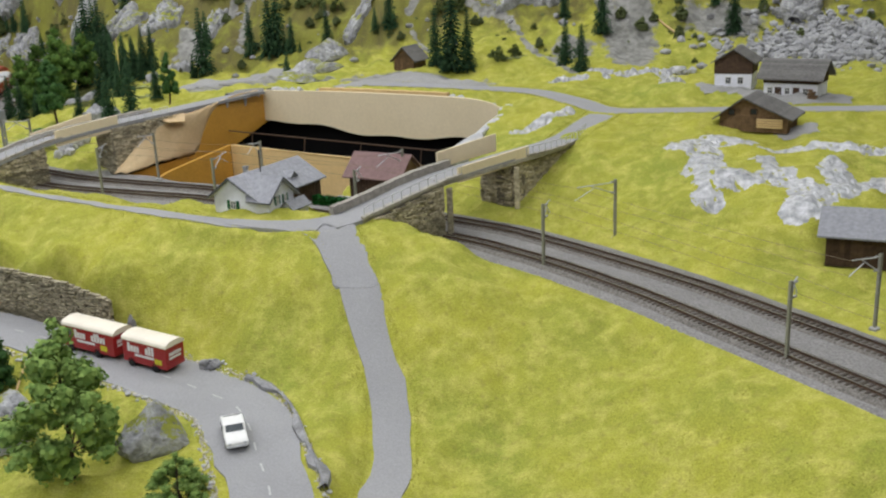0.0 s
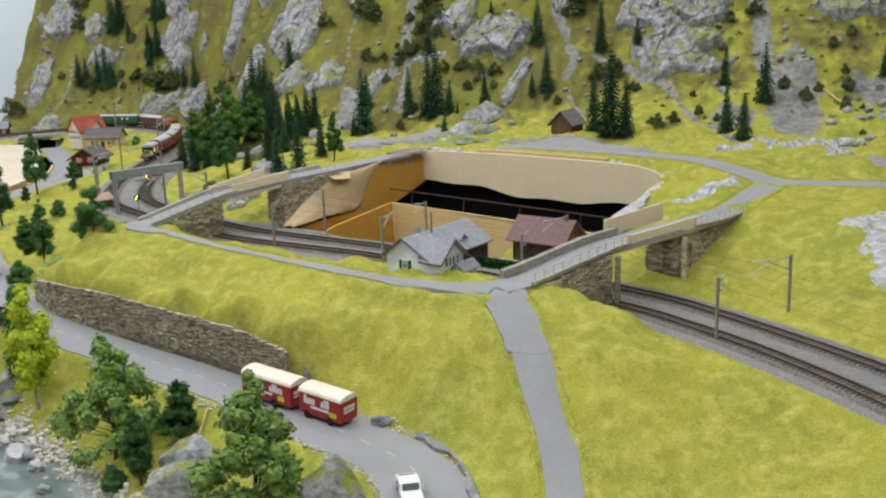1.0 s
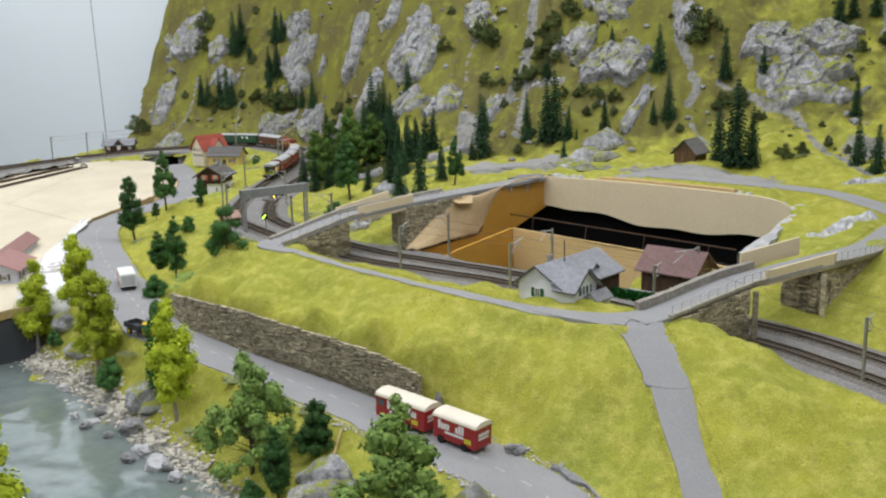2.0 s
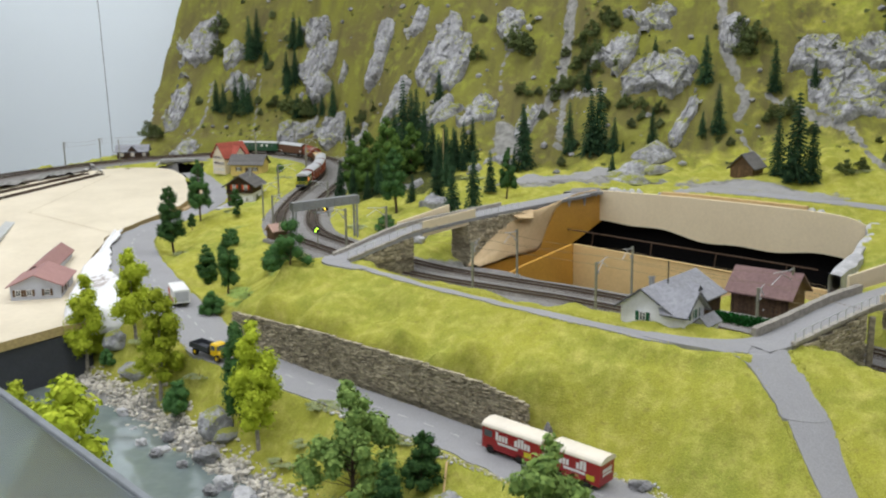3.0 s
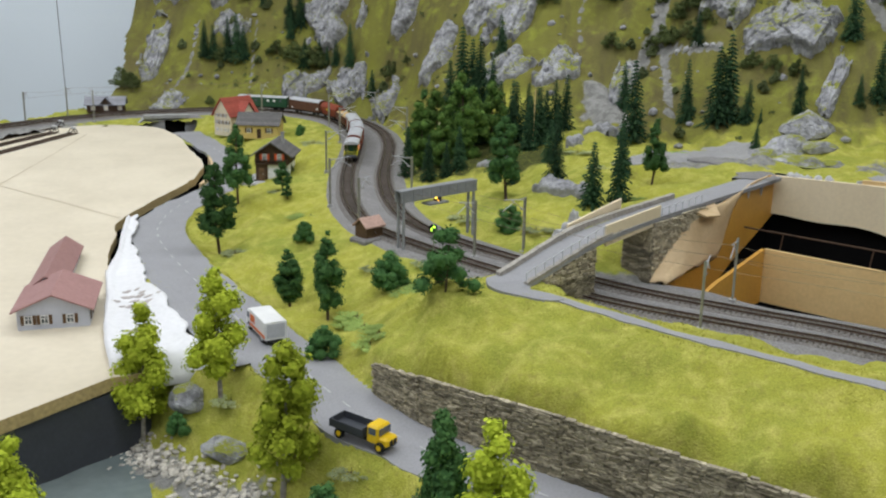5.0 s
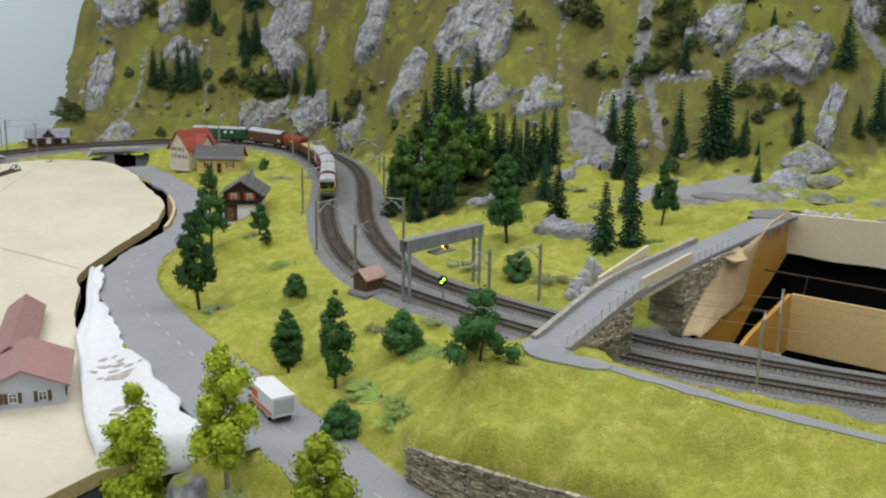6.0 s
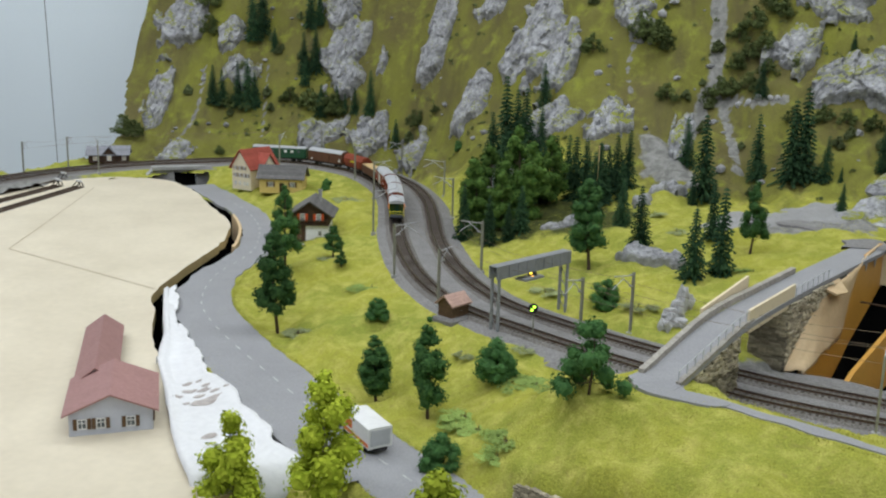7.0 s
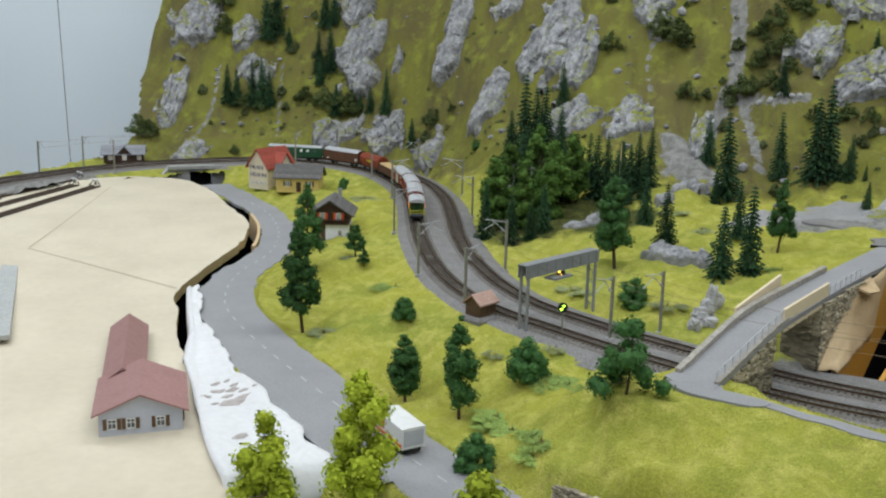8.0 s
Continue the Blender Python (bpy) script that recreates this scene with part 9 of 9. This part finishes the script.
PINE = [(0.30, 0.16, 8, 0.07), (0.42, 0.15, 8, 0.07), (0.54, 0.14, 8, 0.065), (0.66, 0.11, 7, 0.06), (0.78, 0.09, 6, 0.055), (0.89, 0.05, 4, 0.045), (0.96, 0.01, 1, 0.035)]
PINES = [leafy_meshes(90 + k, 0.14, PINE, 0, PINELEAF, BARK, 0.0035) for k in range(2)]
LIMES = [leafy_meshes(80 + k, 0.135, COLUMN, 0, LIMELEAF, PALEBARK, 0.0033) for k in range(3)]
ROUNDS = [leafy_meshes(100 + k, 0.13, ROUND + [(0.13, 0.26, 7, 0.070)] * (k > 0), 0, MIDLEAF, BARK, 0.0040) for k in range(3)]
BUSHES = [leafy_meshes(110 + k, 0.045, BUSH, 0, DARKLEAF, BARK, 0.0026) for k in range(3)]
SCRUBS = [leafy_meshes(120 + k, 0.035, BUSH, 0, OLIVELEAF, BARK, 0.0022) for k in range(2)]
MAT = [(0.16, 0.66, 26, 0.15), (0.30, 0.45, 14, 0.14)]
COVERS = [leafy_meshes(160 + k, 0.035, MAT, 0, COVERLEAF, BARK, 0.0028, 0.5, False) for k in range(2)]
SLOPE_BUSHES = [
    (-0.716, 3.080, 0.047), (-0.686, 3.088, 0.052), (-0.663, 3.044, 0.046), (-0.696, 3.043, 0.044), (-0.723, 3.048, 0.039), (-0.731, 3.014, 0.039), (-0.697, 2.986, 0.043), (-0.660, 3.001, 0.038), (-0.917, 3.142, 0.047),
    (-0.889, 3.134, 0.046), (-0.871, 3.116, 0.032), (-0.630, 3.093, 0.047), (-0.654, 3.110, 0.047), (-1.042, 3.144, 0.050), (-1.517, 3.371, 0.048), (-1.454, 3.325, 0.022), (-1.940, 3.551, 0.052), (-1.873, 3.533, 0.059),
    (-1.829, 3.528, 0.062), (-1.794, 3.528, 0.062), (-2.420, 3.442, 0.060), (-2.381, 3.435, 0.052), (-2.110, 3.422, 0.027), (-2.132, 3.543, 0.042), (-2.081, 3.551, 0.042), (-0.867, 3.005, 0.044), (-0.514, 2.858, 0.035),
    (-0.555, 2.867, 0.033)]
SLOPE_BUSHES2 = [
    (-2.255, 3.693, 0.063), (-2.270, 3.753, 0.075), (-0.894, 3.131, 0.061), (-0.928, 3.158, 0.054), (-0.283, 2.981, 0.064), (-0.237, 2.958, 0.069), (-0.265, 2.948, 0.053), (-0.184, 2.798, 0.045), (-0.143, 2.801, 0.042),
    (-0.464, 2.843, 0.038), (-0.568, 2.866, 0.026), (-0.092, 2.951, 0.022), (0.200, 2.929, 0.044), (-0.025, 2.868, 0.021), (-0.346, 2.743, 0.015), (-0.309, 2.735, 0.015), (-0.751, 3.019, 0.045), (-0.778, 3.023, 0.038),
    (-0.151, 2.820, 0.039), (-0.033, 2.529, 0.035), (0.003, 2.582, 0.028), (0.048, 2.705, 0.017), (0.410, 2.543, 0.013), (0.831, 2.708, 0.022), (0.395, 2.763, 0.020), (-0.615, 2.893, 0.032)]
MOORBUSH = [(0.16, 0.62, 11, 0.15), (0.36, 0.52, 11, 0.15), (0.58, 0.36, 8, 0.14), (0.82, 0.20, 4, 0.11)]
SLOPEBUSH = [leafy_meshes(170 + k, 0.045, MOORBUSH, 0, MOORLEAF, BARK, 0.0034, 1.1, False) for k in range(4)]
LOOSE = leafy_meshes(140, 0.078, [(0.14, 0.52, 8, 0.13), (0.34, 0.36, 6, 0.13), (0.58, 0.32, 5, 0.13), (0.86, 0.14, 4, 0.12)], 0, DARKLEAF, BARK, 0.0030, 0.8)
WEEDS = [leafy_meshes(150 + k, 0.035, MAT, 0, WEEDLEAF, BARK, 0.0030, 0.45, False) for k in range(2)]
OLIVE_PATCHES = [(-1.377, 2.029, 0.05), (-1.43, 2.328, 0.036), (-1.559, 2.863, 0.079), (-0.892, 2.583, 0.061), (-0.847, 2.451, 0.056), (-1.045, 2.204, 0.055), (-0.904, 2.108, 0.057), (-1.042, 1.939, 0.04), (-1.12, 1.937, 0.038), (-0.988, 1.457, 0.044), (-0.748, 1.381, 0.053), (-0.773, 1.301, 0.051), (-0.752, 1.321, 0.036), (-0.605, 1.309, 0.033), (-1.18, 1.587, 0.045), (-1.381, 2.034, 0.049), (-0.756, 1.384, 0.039), (-0.003, 2.572, 0.066)]
GREEN_PATCHES = [(-1.094, 1.797, 0.060), (-1.033, 1.698, 0.056), (-1.015, 1.825, 0.050), (-1.040, 1.680, 0.046), (-1.072, 1.756, 0.055), (-0.993, 1.784, 0.045), (-1.035, 1.876, 0.040), (-1.323, 2.221, 0.083), (-1.04, 1.712, 0.038), (-1.1, 1.781, 0.049), (-1.032, 1.843, 0.072), (-0.699, 2.586, 0.068), (-1.049, 1.728, 0.041), (-0.74, 2.229, 0.061)]
GROVE = [(0.14, 0.14, 5, 0.085), (0.27, 0.20, 6, 0.090), (0.41, 0.22, 7, 0.088), (0.55, 0.20, 6, 0.088), (0.69, 0.17, 5, 0.085), (0.82, 0.12, 4, 0.075), (0.93, 0.05, 2, 0.065)]
FORESTS = [leafy_meshes(130 + k, 0.13, GROVE, 0, GROVELEAF, BARK, 0.0052) for k in range(3)]
for k, (x, y, h, wide) in enumerate([(-1.421, 2.062, 0.160, 0.92), (-1.494, 2.292, 0.150, 0.90), (-1.425, 2.345, 0.060, 1.5), (-1.396, 2.297, 0.032, 1.7), (-0.984, 2.290, 0.153, 1.05), (-0.738, 2.323, 0.116, 0.95), (-1.470, 2.215, 0.045, 1.3)]):
    plant("pine_tree", "dark green model pine with loose foliage on the meadow", "tree", "trees on the meadow", PINES[k % 2], x, y, h / 0.14, 20 + k, wide=wide)
for k, (x, y, h, wide) in enumerate([(-1.219, 1.869, 0.086, 1.35), (-1.141, 1.810, 0.120, 0.95), (-0.870, 1.372, 0.150, 0.85), (-0.568, 1.163, 0.090, 1.1)]):
    plant("young_tree", "dark green bushy model tree beside the road", "tree", "trees on the meadow", DARKTREES[k % 3], x, y, h / 0.13, 30 + k, wide=wide)
plant("young_tree", "squat dark green model tree with a crown down to the grass", "tree", "trees on the meadow", leafy_meshes(76, 0.07, SQUAT, 0, PINELEAF, BARK, 0.0032), -0.558, 1.243, 1.0, 36)
for k, (x, y, h, wide) in enumerate([(-1.298, 1.590, 0.168, 1.0), (-1.196, 1.594, 0.164, 1.0), (-1.068, 1.468, 0.178, 1.02), (-0.820, 1.327, 0.173, 0.95), (-1.029, 1.122, 0.172, 1.0), (-0.795, 0.94, 0.25, 1.0), (-1.210, 1.240, 0.165, 1.0)]):
    plant("birch_tree", "lime green model birch with a pale trunk by the river", "tree", "birches by the river", LIMES[k % 3], x, y, h / 0.135, 40 + k, wide=wide)
for k, (x, y, h, wide) in enumerate([(-0.643, 1.228, 0.165, 0.98), (-0.370, 1.050, 0.162, 1.0), (-0.246, 1.010, 0.055, 1.4)]):
    plant("broadleaf_tree", "mid green model tree with a spreading crown on the river bank", "tree", "trees on the bank", ROUNDS[k % 3], x, y, h / 0.13, 50 + k, wide=wide)
COPSE = [(-1.222, 2.60, 0.140), (-1.165, 2.555, 0.120), (-1.118, 2.60, 0.150), (-1.200, 2.655, 0.150), (-1.085, 2.665, 0.140), (-1.145, 2.655, 0.165), (-1.240, 2.685, 0.115)]
for k, (x, y, h) in enumerate(COPSE):
    plant("forest_tree", "dense dark green model broadleaf tree in the copse", "tree", "copse by the curve", FORESTS[k % 3], x, y, h / 0.13, 60 + k, wide=0.95)
for k, (x, y, h) in enumerate([(-1.265, 2.043, 0.034), (-1.099, 1.682, 0.046), (-1.067, 1.861, 0.056), (-0.951, 2.140, 0.048), (-1.005, 1.424, 0.050), (-0.61, 1.172, 0.03), (-1.24, 1.571, 0.030), (-0.611, 1.170, 0.034), (-1.19, 1.14, 0.05),
                               (-1.66, 3.03, 0.03), (-1.36, 3.16, 0.03)] + SLOPE_BUSHES + SLOPE_BUSHES2):
    plant("bush", "dark green foam bush on the rocky slope" if y > 2.8 else "dark green foam bush on the grass", "bush", "bushes", SLOPEBUSH[k % 4] if k > 10 else BUSHES[k % 3], x, y, h / 0.045, 80 + k)
plant("loose_shrub", "sprawling green model shrub with an open crown on the bank", "shrub", "bushes", LOOSE, -0.952, 1.695, 1.0, 97)
for k, (x, y, w) in enumerate(OLIVE_PATCHES):
    plant("ground_cover", "flat patch of grey-green scrub on the grass", "shrub", "ground cover", COVERS[k % 2], x, y, 0.24, 500 + k, wide=w / 0.012)
for k, (x, y, w) in enumerate(GREEN_PATCHES):
    plant("ground_cover", "flat patch of fresh green foliage on the grass", "shrub", "ground cover", WEEDS[k % 2], x, y, 0.22, 540 + k, wide=w / 0.011)
rnd = random.Random(77)
scrub = [(-0.90, 1.41), (-1.52, 2.62)]
scrub += [(rnd.uniform(-2.3, 0.9), 0.0) for _ in range(90)]
for k, (x, y) in enumerate(scrub):
    if y == 0.0:
        fy0 = np.interp(x, [q[0] for q in FOOT][::-1], [q[1] for q in FOOT][::-1])
        y = fy0 + rnd.uniform(0.02, 0.55) ** 1.2
    plant("shrub", "small olive green shrub on the slope" if y > 2.7 else "low olive green scrub on the grass", "shrub", "shrubs", SCRUBS[k % 2], x, y, rnd.uniform(0.35, 1.0), 200 + k)


bm = bmesh.new()
tube(bm, (-0.526, 1.224, float(surf_z(-0.526, 1.224)) + 0.002), (-0.540, 1.281, float(surf_z(-0.540, 1.281)) + 0.002), 0.0014, seg=7)
tagged(part("log", bm, LOAD), "bare brown log lying on the grass", "log", "logs")
bm = bmesh.new()
tube(bm, (0.344, 2.714, float(surf_z(0.344, 2.714)) + 0.002), (0.390, 2.645, float(surf_z(0.390, 2.645)) + 0.002), 0.0028, seg=7)
tagged(part("log", bm, LOAD), "bare brown log lying on the grass", "log", "logs")

bm = bmesh.new()
tube(bm, (0, 0, -0.005), (0.002, 0, 0.120), 0.0018, 0.0008, seg=6)
bare_ = part("bare_trunk", bm, LOAD)
bare_.matrix_world = Matrix.Translation((-0.995, 2.660, float(surf_z(-0.995, 2.660))))
tagged(bare_, "bare pale trunk standing among the dark spruces", "tree trunk")

# clear acrylic sheet along the front edge of the layout
guard_ = thing("acrylic_sheet", "clear acrylic guard sheet with dull edges along the layout's front", "guard sheet", pose(-0.22, 0.358, -0.20, 0, 0, 149.8))
bm = bmesh.new()
box(bm, 0.0, 1.40, -0.0012, 0.0012, 0.0, 0.505, 0.0004)
# its diffuse grey-blue share paints in dust and the reflected ceiling
sheet_ = part("sheet", bm, glass_material("acrylic_with_painted_haze", (0.58, 0.64, 0.68), 0.06), guard_)
sheet_.visible_shadow = False
bm = bmesh.new()
box(bm, 0.0, 1.40, -0.006, 0.006, -0.03, 0.010, 0.001)
part("foot_rail", bm, BOARDEDGE, guard_)
# matte strip added over the glossy edge to keep lamp reflections off it
bm = bmesh.new()
box(bm, 0.0, 1.40, -0.0014, 0.0014, 0.5052, 0.5066, 0.0004)
part("top_edge", bm, material("added_edge_cover", (0.20, 0.22, 0.235), 0.8, fine=0.1), guard_)

# ---------------------------------------------------------------- fibres and low scrub, too many to count
def stuff_mesh(name, co, tris, mat, label, category):
    me = bpy.data.meshes.new(name)
    me.vertices.add(len(co))
    me.vertices.foreach_set("co", co.ravel())
    me.loops.add(tris.size)
    me.loops.foreach_set("vertex_index", tris.ravel())
    me.polygons.add(len(tris))
    me.polygons.foreach_set("loop_start", np.arange(0, tris.size, 3))
    me.polygons.foreach_set("loop_total", np.full(len(tris), 3))
    me.update(calc_edges=True)
    me.materials.append(mat)
    return tagged(new(name, me), label, category, kind="stuff")


def off_grass(x, y):
    """Where no grass grows: roads, track, openings, water."""
    d = np.full(x.shape, 9.0)
    for line, half in ROADS:
        d = np.minimum(d, near_line(x, y, line) - half)
    rail = np.minimum(near_line(x, y, TRACK_NEAR), near_line(x, y, TRACK_FAR))
    return (d < 0.0015) | (rail < 0.056) | inside(x, y, PIT) | inside(x, y, HOLE) | ~inside(x, y, LIMIT) | (surf_z(x, y) < -0.122)


def blades(n, seed, box_, length, edge=False):
    r = np.random.default_rng(seed)
    if edge:
        xs, ys = [], []
        for line, half in ROADS[:5] + [(offset(np.array(WALL_LINE), 0.006), 0.0)] * 3:
            l = spline(line, 0.0016)
            nr_ = normals(l)
            for s in (-1, 1):
                for _ in range(2):
                    off = (half + 0.001 + np.abs(r.normal(0, 0.0035, len(l)))) * s
                    xs.append(l[:, 0] + nr_[:, 0] * off)
                    ys.append(l[:, 1] + nr_[:, 1] * off)
        x, y = np.concatenate(xs), np.concatenate(ys)
    else:
        x, y = r.uniform(box_[0], box_[1], n), r.uniform(box_[2], box_[3], n)
    ok = ~off_grass(x, y) & (y < 2.7)
    if not edge:
        ok &= fbm(x, y, 14, 3, 61) + 0.5 > r.uniform(0, 1, len(x))
    x, y = x[ok], y[ok]
    z = surf_z(x, y) - 0.0004
    n = len(x)
    h = r.uniform(0.5, 1.3, n) * length
    a, b = r.uniform(0, 6.283, n), r.uniform(0, 6.283, n)
    w = r.uniform(0.00035, 0.0007, n)
    lean = r.uniform(0.2, 1.1, n) * h
    co = np.empty((n, 3, 3))
    co[:, 0] = np.stack([x - np.cos(a) * w, y - np.sin(a) * w, z], 1)
    co[:, 1] = np.stack([x + np.cos(a) * w, y + np.sin(a) * w, z], 1)
    co[:, 2] = np.stack([x + np.cos(b) * lean, y + np.sin(b) * lean, z + h], 1)
    return co.reshape(-1, 3), np.arange(3 * n).reshape(-1, 3)


parts_ = [blades(70000, 5, (-1.05, 0.75, 0.80, 2.10), 0.0026), blades(30000, 6, (-1.65, -0.3, 1.2, 2.7), 0.0028), blades(0, 7, None, 0.0032, True)]
base_, cos, tri = 0, [], []
for c_, t_ in parts_:
    cos.append(c_)
    tri.append(t_ + base_)
    base_ += len(c_)
stuff_mesh("grass", np.concatenate(cos), np.concatenate(tri), FIBRE, "fine yellow-green static grass fibres on the meadows", "grass")


def scrub_clumps(n, seed):
    r = np.random.default_rng(seed)
    x = r.uniform(-2.4, 1.1, n)
    fy_ = np.interp(x, [q[0] for q in FOOT][::-1], [q[1] for q in FOOT][::-1])
    y = fy_ + r.uniform(0.0, 0.75, n)
    ok = fbm(x, y, 4, 3, 44) + 0.55 > r.uniform(0, 1, n)
    x, y = x[ok], y[ok]
    n, m = len(x), 26
    size = r.uniform(0.35, 1.0, n) ** 2 * 0.011 + 0.002
    c = np.stack([x, y, surf_z(x, y)], 1)[:, None, :]
    d = r.normal(0, 1, (n, m, 3))
    d /= np.linalg.norm(d, axis=2)[..., None]
    d[..., 2] = np.abs(d[..., 2]) * 0.8
    p = c + d * (size[:, None, None] * r.uniform(0.5, 1.0, (n, m, 1)))
    co = p[:, :, None, :] + r.normal(0, 1, (n, m, 3, 3)) * np.minimum(0.0022, size * 0.45)[:, None, None, None]
    return co.reshape(-1, 3), np.arange(3 * n * m).reshape(-1, 3)


co_, tri_ = scrub_clumps(1500, 91)
stuff_mesh("scrub", co_, tri_, OLIVELEAF, "low olive and brown scrub scattered over the hillside", "scrub")
